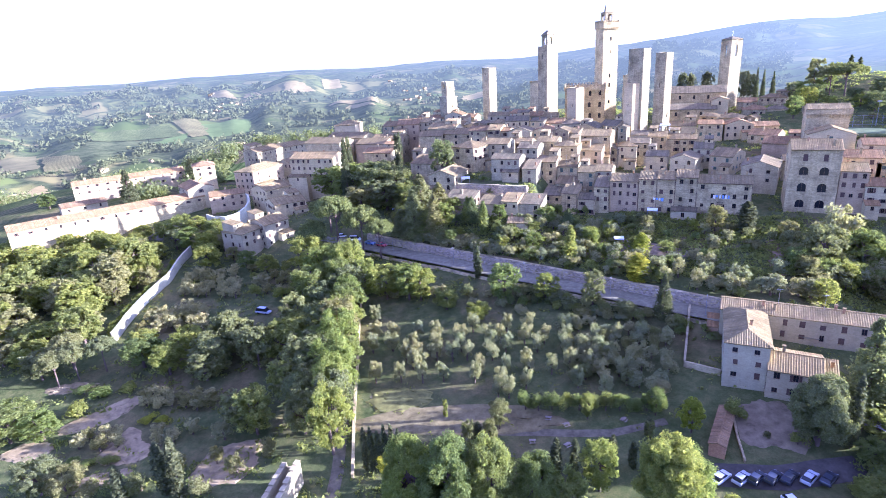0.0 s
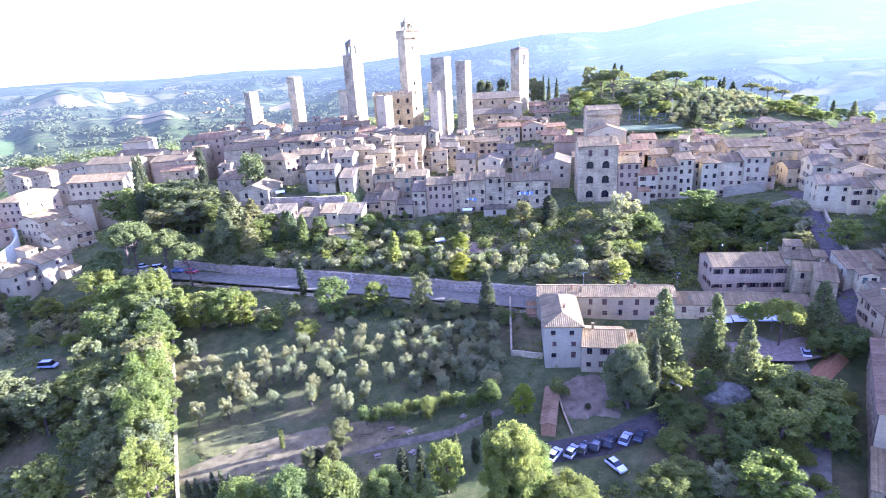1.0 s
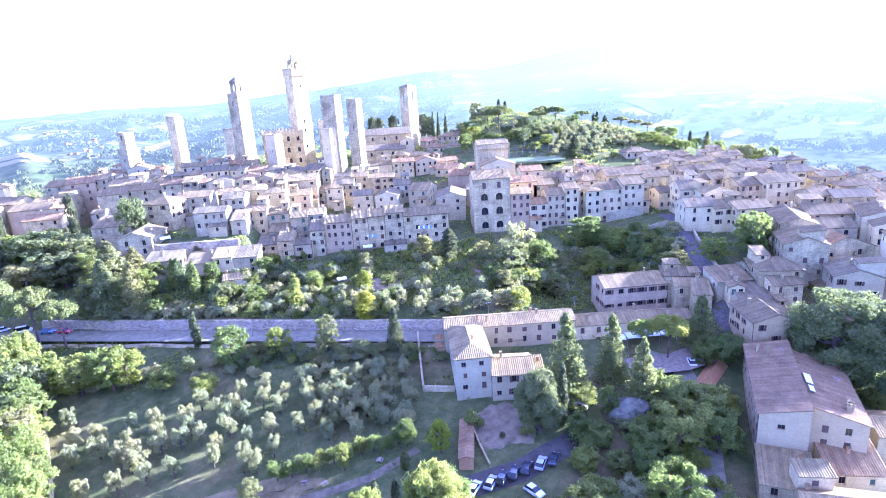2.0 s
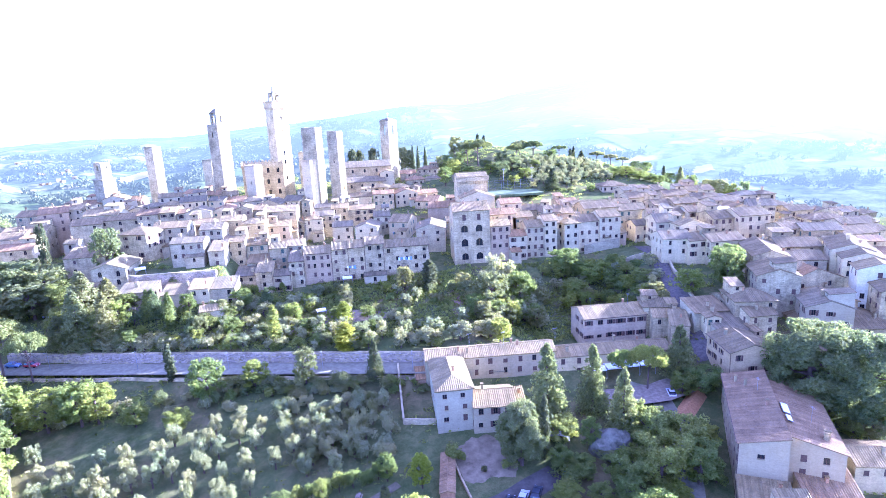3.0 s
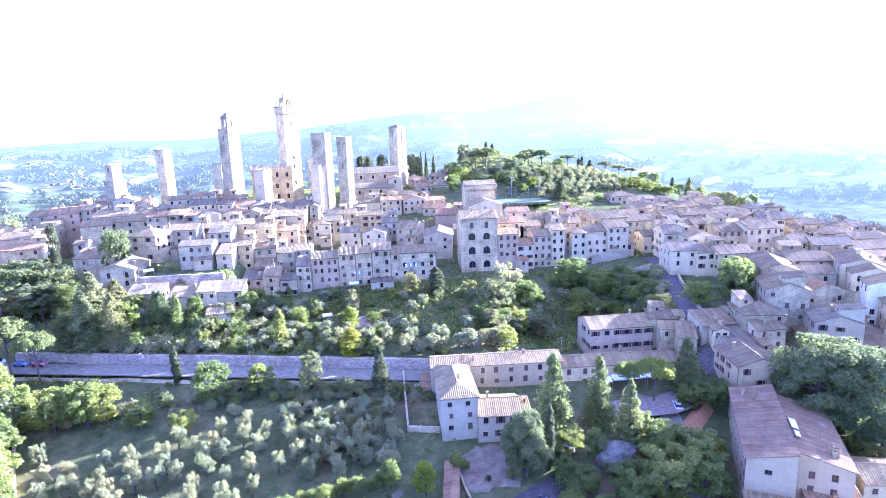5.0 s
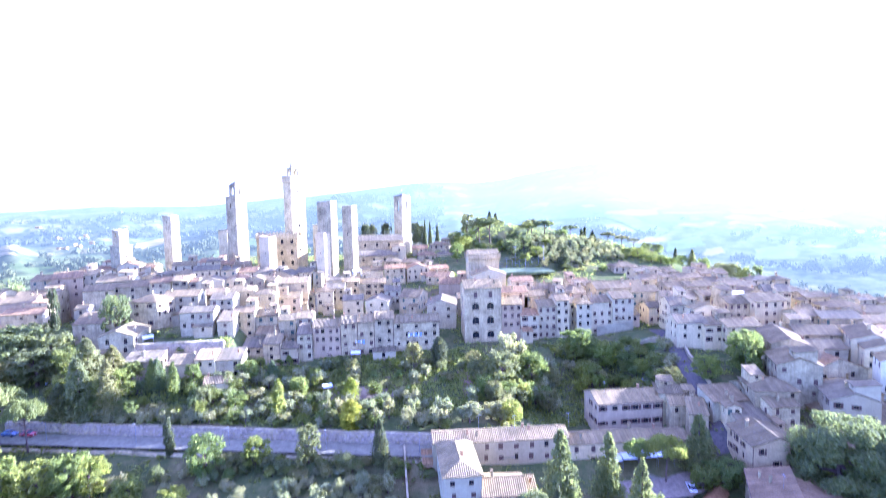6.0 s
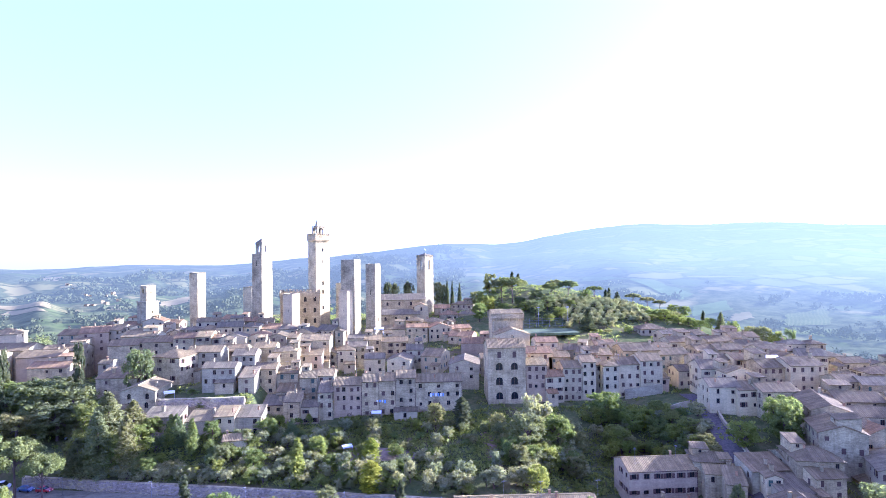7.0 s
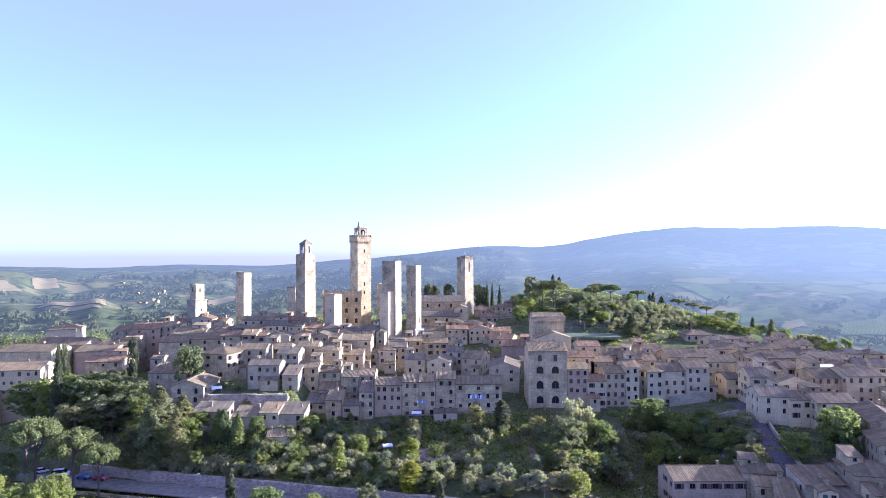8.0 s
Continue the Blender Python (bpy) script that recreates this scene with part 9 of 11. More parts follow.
for kind, leaf, x, y, top, spread in (
        ('broad', 'dry', 52.0, 368.0, 77.0, 10.0), ('broad', 'broad', 60.0, 366.0, 74.5, 9.0), ('cypress', 'cypress', 70.5, 389.1, 76.4, 3.1), ('cypress', 'cypress', 75.0, 391.0, 75.0, 2.8), ('broad', 'broad', 107.6, 343.4, 66.9, 9.1),
        ('cypress', 'cypress', 120.5, 346.6, 66.0, 2.4), ('cypress', 'cypress', 123.3, 348.7, 67.0, 2.4), ('conifer', 'cypress', 126.7, 344.1, 65.0, 5.4), ('conifer', 'cypress', 92.4, 294.7, 59.9, 8.9),
        ('broad', 'broad', 38.4, 316.3, 62.4, 8.7), ('broad', 'bright', 44.8, 326.3, 65.7, 8.3), ('broad', 'dry', 41.0, 352.0, 66.3, 8.3), ('broad', 'dark', 70.3, 317.5, 63.6, 10.6), ('broad', 'dark', 78.2, 324.0, 65.2, 9.5),
        ('broad', 'bright', 65.2, 322.8, 61.9, 7.6), ('broad', 'broad', 55.6, 354.6, 69.0, 9.7), ('broad', 'bright', 82.1, 311.7, 59.7, 7.9), ('broad', 'broad', 92.0, 324.5, 62.3, 7.0), ('broad', 'dark', 49.0, 336.0, 66.0, 9.5),
        ('broad', 'broad', 44.0, 341.0, 67.5, 8.5), ('broad', 'dark', 74.0, 333.0, 68.0, 9.0), ('broad', 'dark', 64.0, 331.0, 64.0, 8.0), ('broad', 'broad', 53.0, 322.0, 61.5, 8.0), ('broad', 'bright', 75.0, 306.5, 56.5, 7.0),
        ('bush', 'broad', 58.0, 312.0, 55.5, 7.0), ('bush', 'dry', 68.0, 309.0, 55.0, 6.0), ('bush', 'bright', 97.5, 290.2, 50.0, 3.4), ('bush', 'broad', 112.2, 291.5, 51.4, 6.3), ('bush', 'dry', 102.0, 292.0, 50.0, 5.0)):
    tree(kind, x, y, top - ground_z(x, y), spread, leaf, where='in the hilltop park')
for x, y, top, spread in ((-13.8, 373.0, 72.4, 7.5), (-9.1, 377.0, 71.5, 6.5), (-0.6, 373.0, 72.4, 8.5), (19.2, 386.0, 71.7, 7.0), (23.0, 389.0, 69.5, 6.0)):
    tree('broad', x, y, top - ground_z(x, y), spread, 'cypress', where='behind the church roofs')
for x, y, top, spread in ((25.6, 386.0, 72.1, 3.6), (29.3, 389.0, 71.2, 3.2), (34.6, 393.0, 69.4, 3.4)):
    tree('conifer', x, y, top - ground_z(x, y), spread, 'cypress', where='behind the church roofs')
park_rng = random.Random(31)
for row in range(11):
    for col in range(11):
        x, y = 84.0 + 4.6 * col + park_rng.uniform(-0.9, 0.9) + 1.3 * (row % 2), 299.0 + 3.9 * row + park_rng.uniform(-0.7, 0.7)
        if (x - 92.4) ** 2 + (y - 294.7) ** 2 > 60 and not (112 < x < 132 and y < 308):
            tree('olive', x, y, park_rng.uniform(3.6, 4.8), park_rng.uniform(4.2, 5.6), where='on the hilltop grove')

# trees about the garden huts
tree('conifer', -91.7, 180.2, 16.7, 14.0, leaf='dry', where='about the garden huts')
tree('conifer', -86.7, 185.2, 12.3, 10.1, leaf='dry', where='about the garden huts')
tree('broad', -117.2, 210.4, 11.0, 11.3, leaf='dry', where='about the garden huts')
tree('broad', -132.3, 223.0, 13.2, 19.1, leaf='dry', where='about the garden huts')
tree('broad', -141.0, 224.4, 11.6, 14.9, leaf='broad', where='about the garden huts')
tree('broad', -83.7, 173.9, 8.4, 8.5, leaf='bright', where='about the garden huts')
tree('broad', -81.5, 185.8, 6.5, 7.3, leaf='broad', where='about the garden huts')
tree('conifer', -72.7, 178.8, 9.7, 5.6, leaf='broad', where='about the garden huts')
tree('cypress', -65.0, 173.9, 11.6, 3.1, leaf='broad', where='about the garden huts')
tree('broad', -61.2, 180.2, 6.5, 5.4, leaf='broad', where='about the garden huts')
tree('broad', -55.5, 170.3, 6.7, 5.1, leaf='dry', where='about the garden huts')
tree('broad', -45.9, 169.0, 6.3, 6.1, leaf='broad', where='about the garden huts')
tree('broad', -46.0, 185.4, 6.8, 7.4, leaf='broad', where='about the garden huts')
tree('broad', -71.2, 200.4, 3.8, 5.1, leaf='dark', where='about the garden huts')
tree('broad', -92.9, 176.9, 8.6, 8.6, leaf='broad', where='about the garden huts')
tree('bush', -84.4, 209.6, 2.4, 6.1, leaf='dark', where='about the garden huts')
tree('bush', -76.3, 205.6, 2.7, 4.0, leaf='broad', where='about the garden huts')
tree('bush', -98.4, 173.0, 4.1, 4.9, leaf='olive', where='along the top of the road wall')
tree('bush', -95.4, 173.3, 2.3, 4.3, leaf='olive', where='along the top of the road wall')
tree('bush', -92.6, 172.3, 3.0, 4.0, leaf='olive', where='along the top of the road wall')
tree('bush', -89.7, 171.9, 3.9, 4.3, leaf='olive', where='along the top of the road wall')
tree('bush', -88.0, 171.8, 4.0, 4.1, leaf='olive', where='along the top of the road wall')
tree('bush', -84.7, 171.6, 3.1, 4.7, leaf='dry', where='along the top of the road wall')
tree('bush', -82.1, 171.0, 3.5, 5.2, leaf='olive', where='along the top of the road wall')
tree('bush', -80.2, 170.9, 4.1, 5.2, leaf='dry', where='along the top of the road wall')
tree('bush', -77.6, 171.2, 2.3, 4.5, leaf='olive', where='along the top of the road wall')
tree('bush', -74.8, 170.5, 3.7, 4.7, leaf='dry', where='along the top of the road wall')
tree('bush', -73.1, 170.3, 3.3, 4.3, leaf='olive', where='along the top of the road wall')
tree('bush', -70.2, 169.6, 3.9, 4.4, leaf='olive', where='along the top of the road wall')
tree('bush', -67.5, 169.3, 3.6, 5.2, leaf='olive', where='along the top of the road wall')
tree('bush', -65.3, 169.3, 3.0, 5.4, leaf='olive', where='along the top of the road wall')
tree('bush', -62.2, 169.1, 2.4, 4.9, leaf='olive', where='along the top of the road wall')
tree('bush', -60.6, 168.8, 3.4, 4.3, leaf='olive', where='along the top of the road wall')
tree('bush', -57.6, 168.0, 3.8, 4.4, leaf='olive', where='along the top of the road wall')
tree('bush', -55.0, 167.0, 3.9, 4.0, leaf='olive', where='along the top of the road wall')
tree('bush', -51.6, 166.3, 3.1, 5.2, leaf='dry', where='along the top of the road wall')
tree('bush', -49.7, 166.0, 4.1, 4.3, leaf='dry', where='along the top of the road wall')
tree('bush', -47.3, 165.9, 2.7, 4.5, leaf='dry', where='along the top of the road wall')
tree('bush', -45.1, 164.7, 4.3, 3.8, leaf='olive', where='along the top of the road wall')
tree('bush', -42.1, 164.1, 4.1, 4.6, leaf='olive', where='along the top of the road wall')
tree('bush', -39.6, 164.4, 3.5, 5.3, leaf='dry', where='along the top of the road wall')
tree('bush', -37.3, 164.4, 2.7, 4.8, leaf='olive', where='along the top of the road wall')

# edge of the town towards the valley
for kind, leaf, x, y, top, spread in (
        ('broad', 'bright', 143.6, 317.0, 56.8, 10.7), ('broad', 'bright', 149.8, 313.0, 53.9, 10.5), ('broad', 'broad', 155.9, 313.0, 52.2, 9.2), ('broad', 'bright', 161.0, 311.0, 50.8, 8.6), ('broad', 'broad', 165.1, 336.0, 56.4, 8.6),
        ('cypress', 'cypress', 173.8, 331.0, 53.6, 2.3), ('conifer', 'dark', 180.0, 323.0, 53.7, 7.0), ('broad', 'broad', 187.2, 323.0, 48.7, 8.3), ('broad', 'dry', 194.0, 306.0, 47.6, 11.3), ('broad', 'dark', 206.0, 300.0, 47.0, 7.5),
        ('broad', 'broad', 199.0, 302.0, 45.6, 9.4), ('broad', 'dry', 190.1, 311.0, 47.4, 8.2), ('broad', 'bright', 173.6, 323.0, 50.5, 8.3), ('broad', 'broad', 138.0, 321.0, 55.2, 7.5), ('broad', 'broad', 160.2, 341.0, 57.0, 8.0),
        ('broad', 'bright', 134.0, 314.0, 54.0, 6.5), ('broad', 'dry', 152.0, 322.0, 54.5, 8.5)):
    tree(kind, x, y, max(4.0, top - ground_z(x, y)), spread, leaf, where='behind the roofs')
tree('broad', 100.7, 103.2, 4.8, 6.2, leaf='broad', where='beside the annexes')
tree('broad', 104.4, 102.0, 5.9, 7.4, leaf='dry', where='beside the annexes')
tree('broad', 108.6, 101.4, 7.9, 9.9, leaf='broad', where='beside the annexes')
tree('broad', 100.9, 110.0, 5.5, 6.5, leaf='broad', where='beside the annexes')
tree('broad', 111.1, 108.6, 9.6, 11.8, leaf='broad', where='beside the annexes')

# ivy and bushes along the pale wall
tree('bush', -163.1, 101.2, 4.3, 4.3, leaf='bright', where='thick with ivy behind the pale wall')
tree('bush', -164.4, 103.1, 4.6, 4.1, leaf='bright', where='thick with ivy behind the pale wall')
tree('bush', -165.2, 104.6, 3.8, 3.6, leaf='bright', where='thick with ivy behind the pale wall')
tree('bush', -166.8, 107.3, 3.9, 4.2, leaf='yellow', where='thick with ivy behind the pale wall')
tree('bush', -167.9, 109.3, 4.7, 4.0, leaf='bright', where='thick with ivy behind the pale wall')
tree('bush', -168.6, 110.6, 4.1, 3.8, leaf='bright', where='thick with ivy behind the pale wall')
tree('bush', -169.7, 113.0, 4.1, 3.8, leaf='yellow', where='thick with ivy behind the pale wall')
tree('bush', -170.5, 115.4, 3.4, 3.6, leaf='yellow', where='thick with ivy behind the pale wall')
tree('bush', -171.3, 117.4, 4.1, 4.4, leaf='bright', where='thick with ivy behind the pale wall')
tree('bush', -171.7, 118.8, 4.7, 4.5, leaf='bright', where='thick with ivy behind the pale wall')
tree('bush', -172.7, 121.8, 4.4, 4.1, leaf='bright', where='thick with ivy behind the pale wall')
tree('bush', -173.2, 123.6, 4.7, 3.9, leaf='bright', where='thick with ivy behind the pale wall')
tree('bush', -174.0, 126.4, 3.4, 4.1, leaf='bright', where='thick with ivy behind the pale wall')
tree('bush', -174.5, 128.2, 3.8, 4.3, leaf='bright', where='thick with ivy behind the pale wall')
tree('bush', -175.0, 130.4, 3.9, 4.0, leaf='bright', where='thick with ivy behind the pale wall')
tree('bush', -175.2, 131.5, 3.5, 4.6, leaf='bright', where='thick with ivy behind the pale wall')
tree('bush', -177.0, 134.5, 4.7, 4.0, leaf='bright', where='thick with ivy behind the pale wall')
tree('bush', -178.7, 137.3, 4.2, 4.4, leaf='bright', where='thick with ivy behind the pale wall')
tree('bush', -179.6, 139.0, 4.3, 3.8, leaf='bright', where='thick with ivy behind the pale wall')
tree('bush', -180.9, 141.7, 4.6, 4.0, leaf='yellow', where='thick with ivy behind the pale wall')
tree('bush', -181.9, 143.9, 3.5, 3.7, leaf='bright', where='thick with ivy behind the pale wall')
tree('olive', 76.8, 168.0, 4.7, 6.2, leaf='dry', where='on the upper terraces')
tree('broad', 72.0, 177.1, 3.9, 6.4, leaf='bright', where='on the upper terraces')
tree('broad', 83.5, 162.3, 5.7, 6.0, leaf='dry', where='on the upper terraces')
tree('olive', 62.1, 180.3, 6.0, 5.9, leaf='bright', where='on the upper terraces')
tree('broad', 76.9, 186.6, 6.7, 6.8, leaf='bright', where='on the upper terraces')
tree('broad', 82.4, 164.0, 5.3, 5.1, leaf='bright', where='on the upper terraces')
tree('broad', 66.7, 182.5, 4.6, 6.5, leaf='dry', where='on the upper terraces')
tree('broad', 69.3, 189.5, 6.7, 5.4, leaf='broad', where='on the upper terraces')
tree('broad', 66.1, 174.0, 6.4, 5.3, leaf='bright', where='on the upper terraces')
tree('olive', 80.6, 174.7, 5.6, 7.3, leaf='bright', where='on the upper terraces')
tree('olive', 73.5, 190.8, 5.8, 5.6, leaf='bright', where='on the upper terraces')
tree('olive', 64.5, 177.2, 4.4, 7.2, leaf='bright', where='on the upper terraces')
tree('olive', 81.4, 170.2, 3.8, 6.0, leaf='broad', where='on the upper terraces')
tree('broad', 67.6, 177.4, 5.8, 5.6, leaf='dry', where='on the upper terraces')
tree('broad', 62.8, 190.1, 6.9, 7.9, leaf='broad', where='on the upper terraces')
tree('broad', 75.5, 186.6, 4.9, 5.4, leaf='bright', where='on the upper terraces')
tree('olive', 83.2, 157.0, 5.6, 6.0, leaf='dry', where='on the upper terraces')
tree('broad', 74.0, 171.2, 5.0, 5.3, leaf='bright', where='on the upper terraces')
tree('broad', 76.3, 169.6, 5.0, 6.2, leaf='bright', where='on the upper terraces')
tree('broad', 84.1, 173.0, 5.4, 7.7, leaf='broad', where='on the upper terraces')
tree('broad', 65.1, 179.6, 6.7, 7.6, leaf='bright', where='on the upper terraces')
tree('olive', 60.4, 174.8, 5.9, 7.4, leaf='bright', where='on the upper terraces')
tree('broad', 77.4, 167.4, 4.6, 7.1, leaf='broad', where='on the upper terraces')
tree('broad', 80.8, 176.7, 4.1, 5.0, leaf='bright', where='on the upper terraces')
tree('broad', 77.1, 180.1, 4.8, 5.7, leaf='broad', where='on the upper terraces')
tree('broad', -198.2, 163.8, 10.2, 9.1, leaf='broad', where='below the curved wall')
tree('broad', -189.2, 163.5, 10.1, 9.9, leaf='bright', where='below the curved wall')
tree('broad', -180.5, 163.3, 9.0, 8.0, leaf='broad', where='below the curved wall')
tree('broad', -185.9, 155.6, 10.0, 10.9, leaf='bright', where='below the curved wall')
tree('broad', -193.8, 155.0, 8.9, 8.8, leaf='dry', where='below the curved wall')
tree('broad', -170.5, 158.2, 7.4, 7.3, leaf='olive', where='below the curved wall')
tree('broad', -149.6, 147.7, 7.2, 8.0, leaf='broad', where='below the curved wall')
tree('broad', -139.4, 147.0, 7.0, 7.9, leaf='bright', where='below the curved wall')
tree('broad', -205.9, 160.9, 9.0, 10.0, leaf='broad', where='below the curved wall')
tree('broad', -159.1, 151.4, 6.1, 6.2, leaf='dry', where='below the curved wall')


# ---- undergrowth and far woods ----
def undergrowth():
    rng = np.random.RandomState(4)
    vs, fs = [], []
    n = 0
    while n < 15000:
        x, y = rng.uniform(-255, 215), rng.uniform(42, 420)
        garden = rng.rand() < 0.26
        if garden:
            x, y = rng.uniform(-105, 80), rng.uniform(158, 203)
        s = y - wall_line(x) + 155
        if -114 < x < 32 and 148.6 < s < 156.2:
            continue
        if 8 < x < 46 and 90 < y < 120 or 45 < x < 80 and 84 < y < 134:
            continue
        grove = -85 < x < 2 and 88 < y < 140
        if 98 < s < 106 and grove or (grove and rng.rand() < 0.25):
            continue
        if noise.noise((x / 16, y / 16, 8.0)) < (-0.4 if garden else -0.12):
            continue
        n += 1
        k, r = (7, 0.4) if grove else (13, rng.uniform(0.45, 0.95))
        z = ground_z(x, y)
        for _ in range(k):
            c = np.array((x, y, z)) + rng.normal(size=3) * (r, r, 0) + (0, 0, rng.uniform(0.05, r * 0.9))
            a = rng.normal(size=3) * r * 0.28
            b = rng.normal(size=3) * r * 0.28
            i = len(vs)
            vs.extend((tuple(c - a), tuple(c - b), tuple(c + a), tuple(c + b)))
            fs.append((i, i + 1, i + 2, i + 3))
    g = Geo()
    g.v, g.f, g.m = vs, fs, [0] * len(fs)
    tagged(part("undergrowth", g, LEAF["broad"]), "scrub and tall dry grass over the slopes", "scrub", kind="stuff")


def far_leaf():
    """Leaf colour of the far woods, keeping the haze painted into the hills."""
    m = HAZED_HILLS.copy()
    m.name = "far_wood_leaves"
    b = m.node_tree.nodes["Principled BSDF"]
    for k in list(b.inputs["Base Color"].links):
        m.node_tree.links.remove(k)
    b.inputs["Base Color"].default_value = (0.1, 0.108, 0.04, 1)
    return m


FIELD_SPOTS = ((-1211, 927, 98), (-1079, 913, 62), (-1153, 1043, 101), (-1072, 1079, 125), (-1180, 644, 94), (-853, 462, 57), (-1082, 664, 124), (-1410, 1790, 93), (-1443, 2058, 285), (-1699, 1706, 125), (-1565, 1720, 72), (-867, 1360, 65), (-977, 1524, 222), (-1551, 2636, 210), (640, 1400, 114), (633, 1159, 66), (642, 1065, 48), (744, 1026, 102), (557, 1616, 77), (-651, 1666, 143))


def far_woods():
    """Hedges, copses and olive rows on the valley floor."""
    rng = np.random.RandomState(9)
    vs, fs, mi = [], [], []
    n = 0
    while n < 11400:
        a, r = radians(rng.uniform(-74, 46)), 330 + 2500 * rng.rand() ** 1.25
        x, y = r * math.sin(a), r * math.cos(a)
        if abs(x + 10) < 235 and y < 430:
            continue
        if a > 0.1 and (r < 560 or r > 1600 or x < 240 and y < 520):
            continue
        if any(math.hypot(x - fx, y - fy) < fr for fx, fy, fr in FIELD_SPOTS):
            continue
        w = noise.noise((x / 120, y / 120, 3.0))
        line = min(abs((x * 0.8 + y * 0.6) % 140 - 70), abs((y * 0.8 - x * 0.6) % 190 - 95))
        if not (w > 0.24 or line < 2.5 + r / 500) or a > 0.1 and not noise.noise((x / 210, y / 210, 5.0)) > 0.12:
            continue
        n += 1
        z = valley_z(x, y)
        s = rng.uniform(2.2, 4.6) * (1 + r / 1500)
        q = 0.09 if r < 620 else 0.15 if r < 1300 else 0.25
        for _ in range(80 if r < 620 else 40 if r < 1300 else 16):
            c = np.array((x, y, z + s * 0.8)) + rng.normal(size=3) * s * (0.5, 0.5, 0.42)
            p, q2 = rng.normal(size=3) * s * q, rng.normal(size=3) * s * q
            i = len(vs)
            vs.extend((tuple(c - p), tuple(c - q2), tuple(c + p), tuple(c + q2)))
            fs.append((i, i + 1, i + 2, i + 3))
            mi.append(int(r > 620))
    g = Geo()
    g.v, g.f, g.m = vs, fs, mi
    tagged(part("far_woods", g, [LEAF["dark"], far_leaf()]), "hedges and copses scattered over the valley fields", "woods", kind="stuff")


undergrowth()
far_woods()


def lawn(label, col, corners):
    """A patch of grass or bare earth lying on the slope, with a ragged edge."""
    g = Geo()
    k = 18
    (ax, ay), (bx, by), (cx, cy), (dx, dy) = corners
    for j in range(k + 1):
        for i in range(k + 1):
            a, b = 2 * i / k - 1, 2 * j / k - 1
            wob = 1 + 0.3 * noise.noise((a * 1.5, b * 1.5, ax))
            u, v = 0.5 + 0.56 * wob * a * math.sqrt(1 - b * b / 2), 0.5 + 0.56 * wob * b * math.sqrt(1 - a * a / 2)
            x = (ax * (1 - u) + bx * u) * (1 - v) + (dx * (1 - u) + cx * u) * v + 0.9 * noise.noise((i / 2, j / 2, ax))
            y = (ay * (1 - u) + by * u) * (1 - v) + (dy * (1 - u) + cy * u) * v + 0.9 * noise.noise((i / 2, j / 2, ay))
            g.v.append((x, y, ground_z(x, y) + (0.16 if 0 < i < k and 0 < j < k else -0.1)))
    for j in range(k):
        for i in range(k):
            a = j * (k + 1) + i
            g.f.append((a, a + 1, a + k + 2, a + k + 1))
            g.m.append(0)
    ob = part("lawn", g, plain("patchy_grass", col, 0.95, 0, 0.4, 0.5))
    ob.data.polygons.foreach_set("use_smooth", [True] * len(g.f))
    tagged(ob, label, "lawn", kind="structure")


lawn("mown green lawn on a garden terrace", (0.1, 0.13, 0.045), ((72.0, 206.0), (96.7, 189.4), (93.1, 179.8), (68.8, 196.6)))
# pool of sunlight on the grove floor, painted as lighter, yellower grass
lawn("patch of grass below the olives painted in a sunlit tone", (0.17, 0.165, 0.05), ((-68.1, 99.9), (-53.4, 103.5), (-50.5, 97.3), (-63.2, 91.7)))
lawn("bare tan earth below the olive grove", (0.19, 0.16, 0.07), ((-66.3, 93.0), (-21.0, 105.6), (-19.2, 97.9), (-61.2, 84.6)))
lawn("strip of mown grass on the bank", (0.1, 0.14, 0.045), ((-60.0, 165.7), (-47.8, 165.2), (-47.2, 162.6), (-59.6, 164.1)))
for corners in (((-158.4, 75.1), (-147.3, 82.5), (-142.3, 79.8), (-153.3, 72.7)), ((-137.8, 65.3), (-128.5, 82.0), (-122.8, 77.0), (-132.8, 62.6)), ((-119.3, 63.0), (-117.4, 72.7), (-104.2, 65.1), (-112.4, 59.1)),
                ((-116.6, 52.9), (-107.5, 61.4), (-103.4, 58.6), (-112.5, 49.5)), ((-142.5, 54.8), (-134.0, 61.8), (-129.0, 57.7), (-138.4, 51.5)), ((-95.4, 67.8), (-85.1, 78.9), (-76.3, 69.1), (-86.9, 59.6))):
    lawn("dry bare tan terrace on the slope", (0.3, 0.235, 0.115), corners)
for corners in (((-36.0, 179.5), (-16.0, 178.0), (-15.5, 173.5), (-35.0, 175.0)), ((-36.0, 169.8), (-17.0, 168.2), (-16.6, 164.6), (-35.4, 166.2)), ((20.3, 186.0), (25.4, 186.0), (25.8, 161.0), (21.2, 161.0))):
    lawn("bare brown earth strip between garden beds", (0.24, 0.17, 0.095), corners)
lawn("bare trodden earth yard before the convent", (0.2, 0.165, 0.09), ((12.8, 116.5), (24.1, 116.5), (26.4, 105.1), (13.8, 101.8)))
lawn("bare earth terrace in the gardens", (0.22, 0.175, 0.11), ((-23.7, 180.5), (-1.8, 177.0), (-0.2, 169.1), (-22.9, 172.2)))


